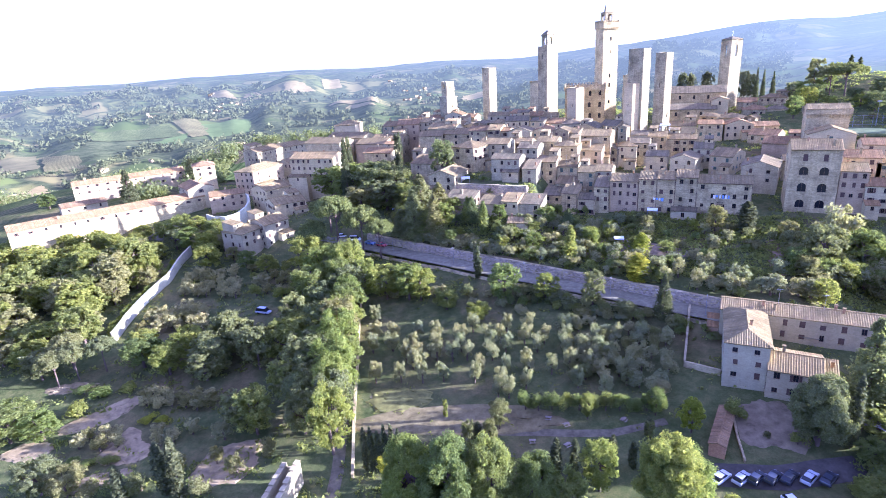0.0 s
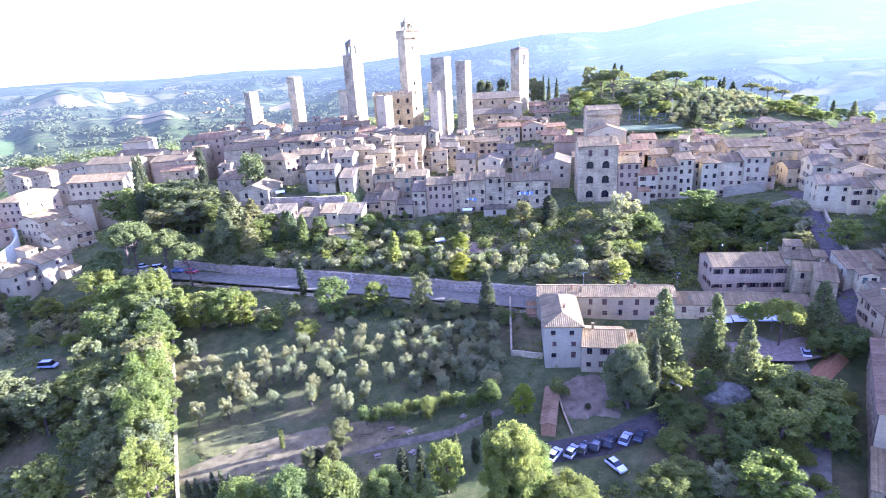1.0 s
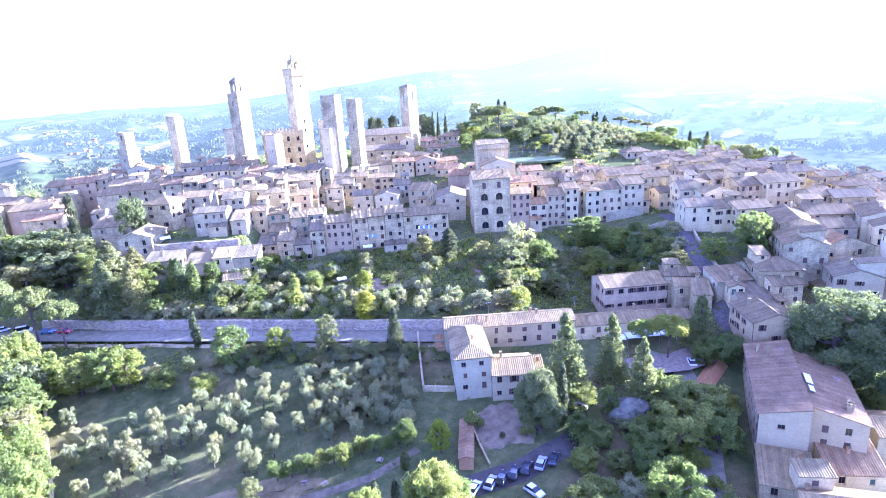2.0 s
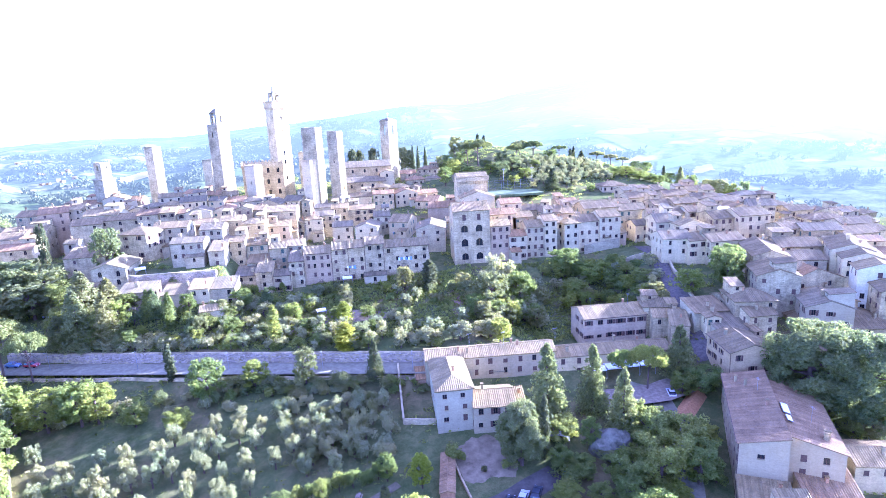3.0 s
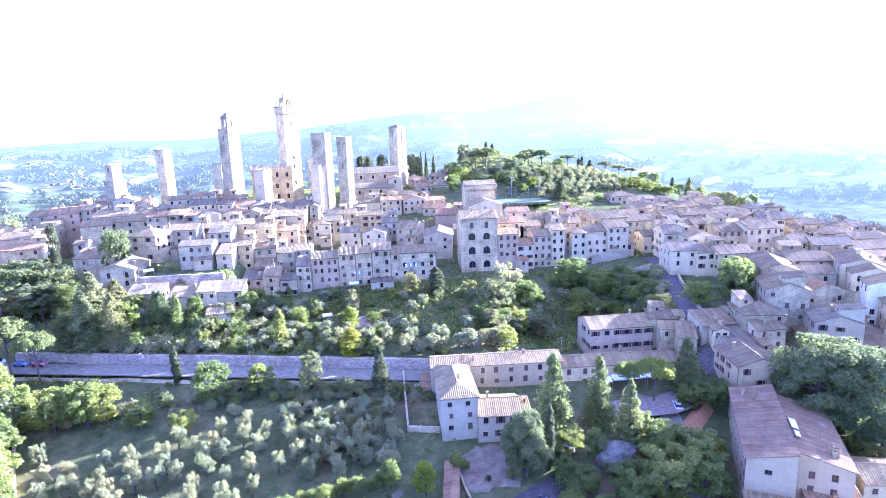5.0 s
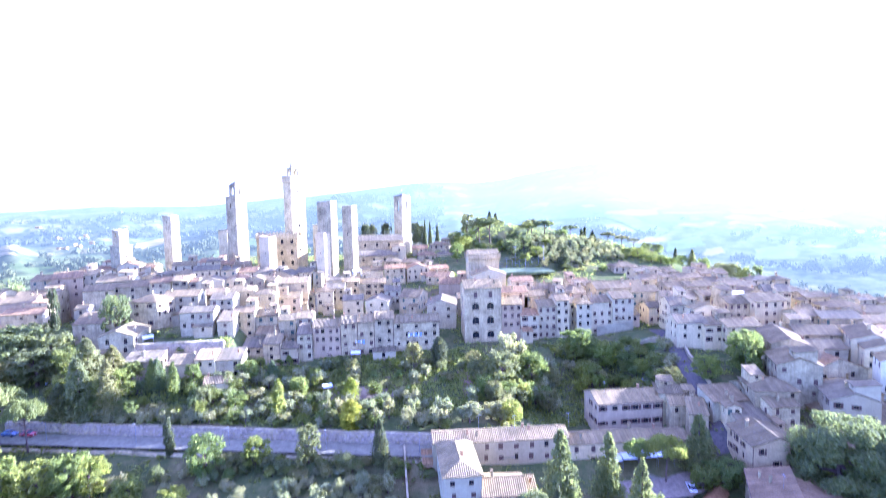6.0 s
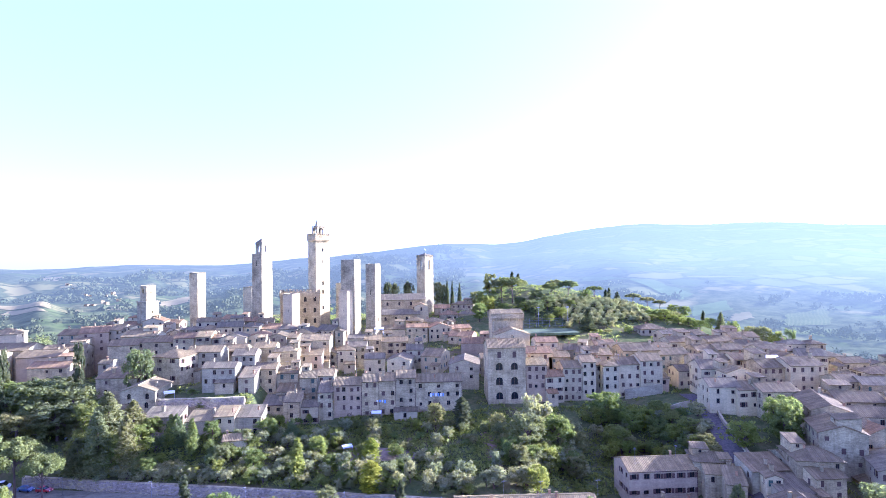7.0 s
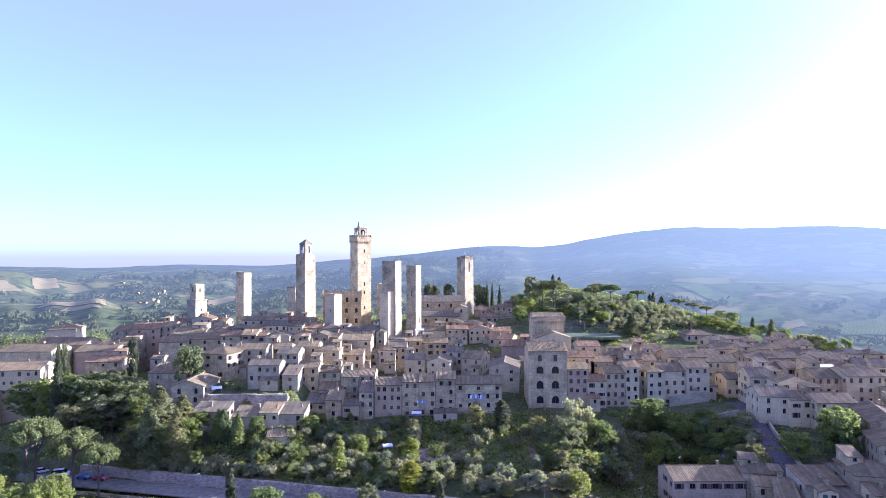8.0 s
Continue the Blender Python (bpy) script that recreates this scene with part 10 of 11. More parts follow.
# ---- balconies of the front houses ----
def balcony(x, y, z, w):
    """A small stone balcony with an iron rail on the front of the house that stands behind the point."""
    best = min(HOUSES, key=lambda t: (t[0].location.xy - Vector((x, y + t[2] / 2))).length)
    ob, hw, hd = best
    p = ob.matrix_world.inverted() @ Vector((x, y, z))
    cx = max(-hw / 2 + w / 2, min(hw / 2 - w / 2, p.x))
    g = Geo()
    g.box(-w / 2, -1.0, 0, w / 2, 0, 0.14)
    slab = part("balcony", g, STONE["pale"], ob)
    slab.matrix_local = pose(cx, -hd / 2 - 0.002, p.z)
    g = Geo()
    g.tube((0, -0.96, 0.14), (0, -0.96, 1.05), 0.018, 0.018, 4)
    bar = g.mesh("baluster", [DARK])
    n = int(w / 0.16)
    for i in range(n + 1):
        part("baluster", bar, None, slab).matrix_local = pose(-w / 2 + 0.04 + (w - 0.08) * i / n, 0, 0)
    g = Geo()
    for a, b in (((-w / 2, -0.96, 1.05), (w / 2, -0.96, 1.05)), ((-w / 2 + 0.03, -0.96, 1.05), (-w / 2 + 0.03, 0, 1.05)), ((w / 2 - 0.03, -0.96, 1.05), (w / 2 - 0.03, 0, 1.05))):
        g.tube(a, b, 0.03, 0.03, 5)
    part("rail", g, DARK, slab)


for bx, by, bz, bw in ((-13.8, 203, 33.6, 2.2), (-45.3, 214, 47.8, 2.4), (-22.1, 203, 33.4, 1.6), (8.1, 203, 37.1, 2.0), (60.7, 208, 38.0, 2.0), (87.5, 209, 40.7, 2.6)):
    balcony(bx, by, bz, bw)


# ---- cars ----
def paint(name, col):
    m, n, l, b = node_mat(name, 0.3)
    b.inputs["Base Color"].default_value = (*col, 1)
    b.inputs["Coat Weight"].default_value = 0.6
    b.inputs["Specular IOR Level"].default_value = 0.5
    return m


PAINT = {"white": paint("white_car_paint", (0.75, 0.75, 0.74)), "red": paint("red_car_paint", (0.4, 0.03, 0.03)), "dark": paint("dark_car_paint", (0.04, 0.045, 0.055)),
         "silver": paint("silver_car_paint", (0.45, 0.47, 0.5)), "blue": paint("blue_car_paint", (0.08, 0.13, 0.25))}
CAR_MESH = {}


def car(x, y, yaw, colour, where, van=False, z=None):
    """A parked car: body, glazing, wheels, lamps."""
    ob = new("van" if van else "car")
    ob.matrix_world = pose(x, y, (ground_z(x, y) + 0.14) if z is None else z, 0, 0, yaw)
    tagged(ob, f"{colour} {'van' if van else 'hatchback car'} parked {where}", "van" if van else "car", "parked cars")
    key = (colour, van)
    if key not in CAR_MESH:
        L, W, Hh = (4.9, 1.9, 1.95) if van else (4.1, 1.72, 1.45)
        low = [(-L / 2, 0.35), (-L / 2, 0.75), (-L / 2 + 0.1, 0.95), (L / 2 - 1.1 * (0.6 if van else 1), 0.98), (L / 2 - 0.15, 0.78), (L / 2, 0.6), (L / 2, 0.35)]
        top = [(-L / 2 + 0.12, 0.95), (-L / 2 + 0.45, Hh - 0.08), (-L / 2 + 0.8, Hh), (L / 2 - (1.5 if van else 2.05), Hh), (L / 2 - (0.7 if van else 1.15), 0.98)]
        b, gl = Geo(), Geo()
        for g, prof, w0, w1, base in ((b, low, W / 2, W / 2, None), (gl, top, W / 2 - 0.06, W / 2 - 0.2, None)):
            lo, hi = min(p[1] for p in prof), max(p[1] for p in prof)
            wid = lambda v: w0 + (w1 - w0) * (v - lo) / (hi - lo)
            g.face([(u, -wid(v), v) for u, v in prof][::-1])
            g.face([(u, wid(v), v) for u, v in prof])
            for (u0, v0), (u1, v1) in zip(prof, prof[1:] + prof[:1]):
                g.face([(u0, -wid(v0), v0), (u0, wid(v0), v0), (u1, wid(v1), v1), (u1, -wid(v1), v1)][::-1])
        rf = Geo()
        rf.box(-L / 2 + 0.72, -W / 2 + 0.2, Hh - 0.02, L / 2 - (1.45 if van else 2.0), W / 2 - 0.2, Hh + 0.03)
        wh = Geo()
        wh.tube((0, -0.1, 0), (0, 0.1, 0), 0.31, 0.31, 12)
        wh.f.append(tuple(range(11, -1, -1))), wh.m.append(0)
        wh.tube((0, -0.115, 0), (0, 0.115, 0), 0.17, 0.17, 8, 1)
        lp = Geo()
        lp.box(-0.04, -0.2, -0.08, 0.04, 0.2, 0.08)
        CAR_MESH[key] = (b.mesh("body", [PAINT[colour]]), gl.mesh("glazing", [GLASS]), rf.mesh("car_roof", [PAINT[colour]]), wh.mesh("wheel", [DARK, METAL]), lp.mesh("headlight", [CLOTH]), L, W)
    b, gl, rf, wh, lp, L, W = CAR_MESH[key]
    part("body", b, None, ob), part("glazing", gl, None, ob), part("car_roof", rf, None, ob)
    for sx in (-1, 1):
        for sy in (-1, 1):
            o = part("wheel", wh, None, ob)
            o.matrix_local = pose(sx * L * 0.31, sy * (W / 2 - 0.1), 0.31)
    for sy in (-1, 1):
        o = part("headlight", lp, None, ob)
        o.matrix_local = pose(L / 2 - 0.02, sy * 0.55, 0.62)


for cx, cy, yaw, colour in ((36.0, 103.2, 10, "blue"), (27.2, 97.8, 62, "dark"), (24.3, 97.2, 62, "silver"), (21.2, 96.4, 62, "dark"), (18.6, 95.6, 62, "dark"), (16.0, 94.8, 60, "dark"), (13.6, 94.0, 60, "silver"), (10.2, 93.2, 58, "white")):
    car(cx, cy, yaw, colour, "on the strip below the convent")
car(21.3, 90.6, -55, "white", "on the grass beside the strip")
car(68.8, 123.2, 75, "white", "in the gravel yard", z=ground_z(66, 124) + 0.2)
car(-112, 198.0, 12, "silver", "on the upper road")
car(-117.6, 172.6, 20, "white", "beside the road", True)
car(-124.0, 174.2, 25, "white", "beside the road")
car(-108.5, 169.3, -12, "blue", "beside the road", z=24.37)
car(-103.0, 168.3, -12, "red", "at the foot of the retaining wall", z=24.37)
car(-185, 163, 15, "dark", "in the street below the friary")
car(-122, 124, 5, "silver", "under the trees of the slope", True)


# ---- canopies, washing, sheds, masts ----
def canopy(x, y, z, w, d, h, yaw, label, name="canopy"):
    ob = new(name)
    ob.matrix_world = pose(x, y, z, 0, 0, yaw)
    tagged(ob, label, "canopy")
    g = Geo()
    for s in (-1, 1):
        g.face([(-w / 2, s * d / 2, h), (w / 2, s * d / 2, h), (w / 2, 0, h + 0.5), (-w / 2, 0, h + 0.5)])
        g.face([(-w / 2, s * d / 2, h), (w / 2, s * d / 2, h), (w / 2, s * d / 2, h - 0.3), (-w / 2, s * d / 2, h - 0.3)])
        g.face([(s * w / 2, -d / 2, h), (s * w / 2, d / 2, h), (s * w / 2, 0, h + 0.5)])
    part("cover", g, CLOTH, ob)
    p = Geo()
    p.tube((0, 0, -0.3), (0, 0, h), 0.05, 0.05, 6)
    for sx in (-1, 1):
        for sy in (-1, 1):
            o = part("pole", p if sx == -1 and sy == -1 else pole, METAL, ob)
            pole = o.data
            o.matrix_local = pose(sx * (w / 2 - 0.1), sy * (d / 2 - 0.1), 0)
    return ob


for k in range(4):
    canopy(53.5 + 4.6 * k, 133.2 + 0.2 * k, ground_z(53.5 + 4.6 * k, 133), 4.2, 3.2, 2.6, -2, "white canvas canopy beside the convent range")
canopy(-12.6, 200.2, ground_z(-12.6, 200), 3.4, 2.4, 2.5, 0, "white sun canopy on a small terrace")
canopy(-20.5, 178, ground_z(-20.5, 178), 3.0, 2.2, 1.6, 20, "white cover over garden goods")
canopy(-83.0, 203, 40.85, 3.4, 2.8, 2.4, 25, "white parasol cover on the high terrace")
canopy(-14.0, 256, ground_z(-14, 256) + 13.5, 4.0, 2.5, 2.2, 0, "white awning over a roof terrace")
canopy(52.0, 147.0, ground_z(52, 147), 3.4, 5.5, 2.6, 0, "pale blue-white shelter beside the pink building")


def washing(x, y, z, n, yaw):
    ob = new("washing_line")
    ob.matrix_world = pose(x, y, z, 0, 0, yaw)
    tagged(ob, "blue and white washing hung under a window", "washing")
    rng = random.Random(n)
    ln = Geo()
    ln.tube((-n * 0.45, 0, 0), (n * 0.45, 0, 0), 0.03, 0.03, 5)
    part("line", ln, METAL, ob)
    for i in range(n):
        g = Geo()
        w, h, x0 = rng.uniform(0.5, 0.8), rng.uniform(0.6, 1.3), -n * 0.45 + 0.45 + i * 0.86
        cols = 4
        for c in range(cols):
            a, b = x0 - w / 2 + w * c / cols, x0 - w / 2 + w * (c + 1) / cols
            ya, yb = 0.06 * (c % 2) - 0.05, 0.06 * ((c + 1) % 2) - 0.05
            g.face([(a, ya, -h), (b, yb, -h), (b, 0, 0), (a, 0, 0)])
        part("cloth", g, BLUE if i % 2 else CLOTH, ob)


washing(8.6, 202.6, 40.4, 6, 0)
washing(-11.0, 202.6, 38.6, 4, 0)

house(-2.6, 200.5, 8.0, 4.5, 35.6, wall="white", tile="grey", roof="shed", rise=0.3, cols=1, rows=1, fill=1.0, chimneys=0, name="garden_shed", label="low white plaster shed below the front houses")


def masts():
    """Aerials on roofs."""
    for x, y, z in ((30, 138.5, 31.6), (44, 138.5, 31.4), (21, 139, 31.8), (60, 155, 33.0), (72, 156, 33.0), (80.5, 108, 27.6), (84, 96, 26.6), (-20, 208, 46.5), (5, 208, 46.5), (12, 208, 46.5), (-46, 216, 48), (98, 182, 40), (104, 190, 44), (62, 212, 48), (78, 214, 48)):
        g = Geo()
        g.tube((0, 0, -1.2), (0, 0, 2.6), 0.04, 0.03, 5)
        g.tube((-0.7, 0, 2.3), (0.7, 0, 2.3), 0.025, 0.025, 4)
        for i in range(5):
            g.tube((-0.6 + 0.3 * i, -0.35, 2.3), (-0.6 + 0.3 * i, 0.35, 2.3), 0.02, 0.02, 4)
        ob = part("roof_aerial", g, METAL)
        ob.matrix_world = pose(x, y, z, 0, 0, x * 31 % 90)
        tagged(ob, "thin grey metal television aerial on a roof", "aerial", "roof aerials")


masts()


def games_court():
    g = Geo()
    z = max(ground_z(x, y) for x in (58, 82) for y in (284, 300)) - 0.35
    g.box(56, 282, z - 1.2, 84, 301, z)
    tagged(part("games_court", g, plain("pale_court", (0.11, 0.135, 0.06), 0.95, 0, 0.3, 0.4)), "pale green games court on the hilltop", "court", kind="structure")
    ob = new("court_fence")
    ob.matrix_world = pose(0, 0, z)
    tagged(ob, "tall thin mesh fence round the games court", "fence")
    for i in range(9):
        p = Geo()
        p.tube((56 + 3.5 * i, 300.6, 0), (56 + 3.5 * i, 300.6, 5.0), 0.08, 0.06, 5)
        part("post", p, METAL, ob)
    for zz in (1.2, 2.6, 4.0, 5.0):
        p = Geo()
        p.tube((56, 300.6, zz), (84, 300.6, zz), 0.03, 0.03, 4)
        part("wire", p, METAL, ob)
    for x in (68, 83.5):
        lamp = new("floodlight_mast")
        lamp.matrix_world = pose(x, 301.5, z - 2)
        tagged(lamp, "tall grey floodlight mast beside the games court", "mast")
        p = Geo()
        p.tube((0, 0, 0), (0, 0, 13), 0.14, 0.08, 6)
        part("pole", p, METAL, lamp)
        p = Geo()
        p.box(-0.8, -0.15, 12.6, 0.8, 0.15, 13.1)
        part("lamp_head", p, METAL, lamp)


games_court()


def rock_mound():
    bm = bmesh.new()
    bmesh.ops.create_icosphere(bm, subdivisions=4, radius=1.0)
    for v in bm.verts:
        k = 1 + 0.28 * noise.noise(v.co * 1.4) + 0.1 * noise.noise(v.co * 4.5)
        v.co = Vector((v.co.x * 5.2 * k, v.co.y * 4.2 * k, v.co.z * 4.6 * k))
    me = bpy.data.meshes.new("rock_mound")
    bm.to_mesh(me)
    bm.free()
    me.materials.append(plain("mossy_rock", (0.15, 0.145, 0.095), 0.95, 0, 0.45, 0.9))
    ob = new("rock_mound", me)
    ob.matrix_world = pose(47.5, 107.5, ground_z(47.5, 107.5) + 0.6)
    tagged(ob, "rounded grey rocky mound with ivy", "rock")


rock_mound()


def arched_shelter():
    ob = new("arched_shelter")
    ob.matrix_world = pose(36.5, 112, ground_z(36.5, 112), 0, 0, -20)
    tagged(ob, "small open shelter with pale curved roof", "shelter")
    g = Geo()
    for i in range(10):
        a, b = math.pi * i / 10, math.pi * (i + 1) / 10
        P = lambda t, y, r: (r * math.cos(t), y, 1.6 + 0.55 * r * math.sin(t))
        g.face([P(a, -2, 2.2), P(a, 2, 2.2), P(b, 2, 2.2), P(b, -2, 2.2)])
        g.face([P(a, -2, 2.1), P(b, -2, 2.1), P(b, 2, 2.1), P(a, 2, 2.1)])
        g.face([P(a, -2, 2.2), P(b, -2, 2.2), P(b, -2, 2.1), P(a, -2, 2.1)])
    part("curved_roof", g, plain("faded_sheet", (0.36, 0.33, 0.3), 0.8), ob)
    for sx in (-1, 1):
        for sy in (-1, 1):
            p = Geo()
            p.tube((sx * 2.1, sy * 1.8, -0.3), (sx * 2.1, sy * 1.8, 1.65), 0.06, 0.06, 6)
            part("post", p, WOOD, ob)


arched_shelter()


def skylight(x, y, z, yaw, w, d, tilt):
    ob = new("skylight")
    ob.matrix_world = pose(x, y, z, tilt, 0, yaw)
    tagged(ob, "pale glazed skylight panel set on a tile roof", "skylight")
    g = Geo()
    g.box(-w / 2, -d / 2, 0, w / 2, d / 2, 0.12)
    part("frame", g, METAL, ob)
    g = Geo()
    g.box(-w / 2 + 0.1, -d / 2 + 0.1, 0.121, w / 2 - 0.1, d / 2 - 0.1, 0.15)
    part("pane", g, CLOTH, ob)


skylight(81.1, 99.9, 27.0, 63, 4.2, 1.5, 14.6)
skylight(79.2, 96.2, 27.0, 63, 2.4, 1.1, 14.6)
skylight(130.5, 201.8, 50.2, 0, 5.5, 3.0, 19)


def chip_bank():
    g = Geo()
    for k in range(8):
        a, b = k / 8, (k + 1) / 8
        P = lambda t, s, up: (68 + 8 * t - 1.6 * s, 116 + 7 * t + 1.8 * s, ground_z(68 + 8 * t - 1.6 * s, 116 + 7 * t + 1.8 * s) + up * (0.5 + t))
        for s0, s1, u0, u1 in ((-1, 0, -0.2, 1.2), (0, 1, 1.2, -0.2)):
            g.face([P(a, s0, u0), P(b, s0, u0), P(b, s1, u1), P(a, s1, u1)])
    tagged(part("earth_bank", g, plain("orange_earth", (0.36, 0.2, 0.08), 0.95, 0, 0.3, 2)), "bank of orange-brown chippings beside the tall house", "bank")


chip_bank()


def lamp_post(x, y):
    ob = new("street_lamp")
    ob.matrix_world = pose(x, y, ground_z(x, y))
    tagged(ob, "slim grey street lamp beside the road", "street lamp", "street lamps")
    g = Geo()
    g.tube((0, 0, -0.3), (0, 0, 6), 0.08, 0.05, 6)
    g.tube((0, 0, 5.9), (0, -1.2, 6.2), 0.04, 0.04, 5)
    part("pole", g, METAL, ob)
    g = Geo()
    g.box(-0.12, -1.6, 6.12, 0.12, -1.0, 6.26)
    part("lamp_head", g, METAL, ob)


for lx in (-96, -70, -44, -18, 6):
    lamp_post(lx, wall_line(lx) - 5.3)


def garden_table(x, y, yaw):
    ob = new("picnic_table")
    ob.matrix_world = pose(x, y, ground_z(x, y), 0, 0, yaw) @ Matrix.Diagonal((0.75, 0.75, 0.85, 1))
    tagged(ob, "small weathered wooden picnic table on the grass", "table", "picnic tables")
    g = Geo()
    for k in range(5):
        g.box(-0.9, -0.42 + 0.17 * k, 0.72, 0.9, -0.28 + 0.17 * k, 0.77)
    part("tabletop", g, PALE_WOOD, ob)
    for s in (-1, 1):
        g = Geo()
        g.box(-0.9, s * 0.8 - 0.14, 0.42, 0.9, s * 0.8 + 0.14, 0.47)
        part("bench", g, PALE_WOOD, ob)
        g = Geo()
        g.box(s * 0.6 - 0.05, -0.85, 0.34, s * 0.6 + 0.05, 0.85, 0.415)
        g.box(s * 0.6 - 0.05, -0.4, -0.1, s * 0.6 + 0.05, -0.28, 0.715)
        g.box(s * 0.6 - 0.05, 0.28, -0.1, s * 0.6 + 0.05, 0.4, 0.715)
        part("leg", g, PALE_WOOD, ob)


PALE_WOOD = plain("weathered_wood", (0.3, 0.25, 0.18), 0.9)
for tx, ty, tw in ((-23.4, 100.6, 10), (-19.3, 99.8, 40), (-8.2, 104.0, 75), (-24.9, 93.4, 20), (-17.8, 94.4, 55)):
    garden_table(tx, ty, tw)


# ---- farms of the valley ----
def farm(x, y, z, w, d, h, yaw, wall):
    ob = new("farmhouse")
    ob.matrix_world = pose(x, y, z, 0, 0, yaw)
    tagged(ob, f"far {WALL_WORDS[wall]} farmhouse with tiled roof in the fields", "house", "farms of the valley")
    g, r = Geo(), Geo()
    holes = [(w * f - 0.6, w * f + 0.6, v, v + 1.6, False) for f in (0.2, 0.5, 0.8) for v in (1.2, 4.2) if v + 2 < h]
    for k, (L, place) in enumerate(((w, lambda u, v, i: (-w / 2 + u, -d / 2 + i, v)), (d, lambda u, v, i: (w / 2 - i, -d / 2 + u, v)), (w, lambda u, v, i: (w / 2 - u, d / 2 - i, v)), (d, lambda u, v, i: (-w / 2 + i, d / 2 - u, v)))):
        wall_side(g, L, -6, h, holes if k == 0 else [], place)
    for s in (-1, 1):
        roof_slope(r, (s * (w / 2 + 0.4), s * (d / 2 + 0.5), h - 0.15), (-s, 0, 0), w + 0.8, (0, -s * (d / 2 + 0.5), d * 0.2), 0, w + 0.8, 1.0)
        g.face([(s * w / 2, -d / 2, h), (s * w / 2, d / 2, h), (s * w / 2, 0, h + d * 0.2 - 0.2)])
    part("wall", g, STONE[wall], ob)
    part("roof", r, TILE["tan"], ob)
    for u0, u1, v0, v1, _ in holes:
        o = part("window", window_mesh(1.2, 1.6, "plain"), None, ob)
        o.matrix_local = pose((u0 + u1) / 2 - w / 2, -d / 2, v0)


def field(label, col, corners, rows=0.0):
    """A cultivated field draped over the valley floor, with the hills' painted haze kept."""
    m = HAZED_HILLS.copy()
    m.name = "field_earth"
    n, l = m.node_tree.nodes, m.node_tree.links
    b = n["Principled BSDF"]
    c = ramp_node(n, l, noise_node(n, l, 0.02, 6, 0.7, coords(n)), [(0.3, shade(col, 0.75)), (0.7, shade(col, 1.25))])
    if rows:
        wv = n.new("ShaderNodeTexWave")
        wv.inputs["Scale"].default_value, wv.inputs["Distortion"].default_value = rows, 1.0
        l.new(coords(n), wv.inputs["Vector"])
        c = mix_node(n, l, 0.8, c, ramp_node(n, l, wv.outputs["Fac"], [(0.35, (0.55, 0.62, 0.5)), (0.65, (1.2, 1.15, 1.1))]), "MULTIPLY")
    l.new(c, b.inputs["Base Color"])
    g = Geo()
    k = 16
    (ax, ay), (bx, by), (cx, cy), (dx, dy) = corners
    for j in range(k + 1):
        for i in range(k + 1):
            u, v = i / k, j / k
            x = (ax * (1 - u) + bx * u) * (1 - v) + (dx * (1 - u) + cx * u) * v + 9 * noise.noise((i / 4, j / 4, ax))
            y = (ay * (1 - u) + by * u) * (1 - v) + (dy * (1 - u) + cy * u) * v + 9 * noise.noise((i / 4, j / 4, ay))
            g.v.append((x, y, valley_z(x, y) + 0.6 + 0.0009 * math.hypot(x, y)))
    for j in range(k):
        for i in range(k):
            a = j * (k + 1) + i
            g.f.append((a, a + 1, a + k + 2, a + k + 1))
            g.m.append(0)
    tagged(part("field", g, m), label, "field", kind="structure")


TAN, MEADOW, VINES, DRY = (0.27, 0.215, 0.085), (0.11, 0.145, 0.042), (0.105, 0.12, 0.042), (0.17, 0.15, 0.062)
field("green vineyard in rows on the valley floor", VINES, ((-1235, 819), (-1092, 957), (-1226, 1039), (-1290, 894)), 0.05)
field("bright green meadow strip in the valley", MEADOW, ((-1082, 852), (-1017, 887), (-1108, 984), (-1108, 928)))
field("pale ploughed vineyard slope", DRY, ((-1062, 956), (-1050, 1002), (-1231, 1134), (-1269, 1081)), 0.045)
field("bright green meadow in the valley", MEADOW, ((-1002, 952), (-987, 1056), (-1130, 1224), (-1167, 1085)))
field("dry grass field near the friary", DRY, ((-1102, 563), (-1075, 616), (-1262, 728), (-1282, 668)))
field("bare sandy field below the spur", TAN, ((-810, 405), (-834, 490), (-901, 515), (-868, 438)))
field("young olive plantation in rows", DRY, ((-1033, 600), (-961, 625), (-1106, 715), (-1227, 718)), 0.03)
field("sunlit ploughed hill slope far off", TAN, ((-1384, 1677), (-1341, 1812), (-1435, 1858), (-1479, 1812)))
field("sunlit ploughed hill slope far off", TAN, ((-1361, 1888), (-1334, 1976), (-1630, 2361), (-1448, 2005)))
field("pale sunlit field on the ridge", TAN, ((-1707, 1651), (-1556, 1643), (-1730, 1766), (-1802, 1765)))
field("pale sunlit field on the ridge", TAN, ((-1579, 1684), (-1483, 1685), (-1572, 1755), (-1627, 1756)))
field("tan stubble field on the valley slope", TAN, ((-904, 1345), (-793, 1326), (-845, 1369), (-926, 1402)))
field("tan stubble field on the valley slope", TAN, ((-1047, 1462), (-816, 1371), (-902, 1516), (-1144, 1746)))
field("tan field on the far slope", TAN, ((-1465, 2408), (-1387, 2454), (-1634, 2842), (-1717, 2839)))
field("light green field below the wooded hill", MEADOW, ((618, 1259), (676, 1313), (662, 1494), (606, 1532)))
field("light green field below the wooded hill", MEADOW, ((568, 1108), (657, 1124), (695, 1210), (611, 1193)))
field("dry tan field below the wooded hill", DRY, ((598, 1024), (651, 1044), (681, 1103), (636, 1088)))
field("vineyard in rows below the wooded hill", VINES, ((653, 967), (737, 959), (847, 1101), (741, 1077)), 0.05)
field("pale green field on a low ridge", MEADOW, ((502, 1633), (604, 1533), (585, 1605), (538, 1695)))
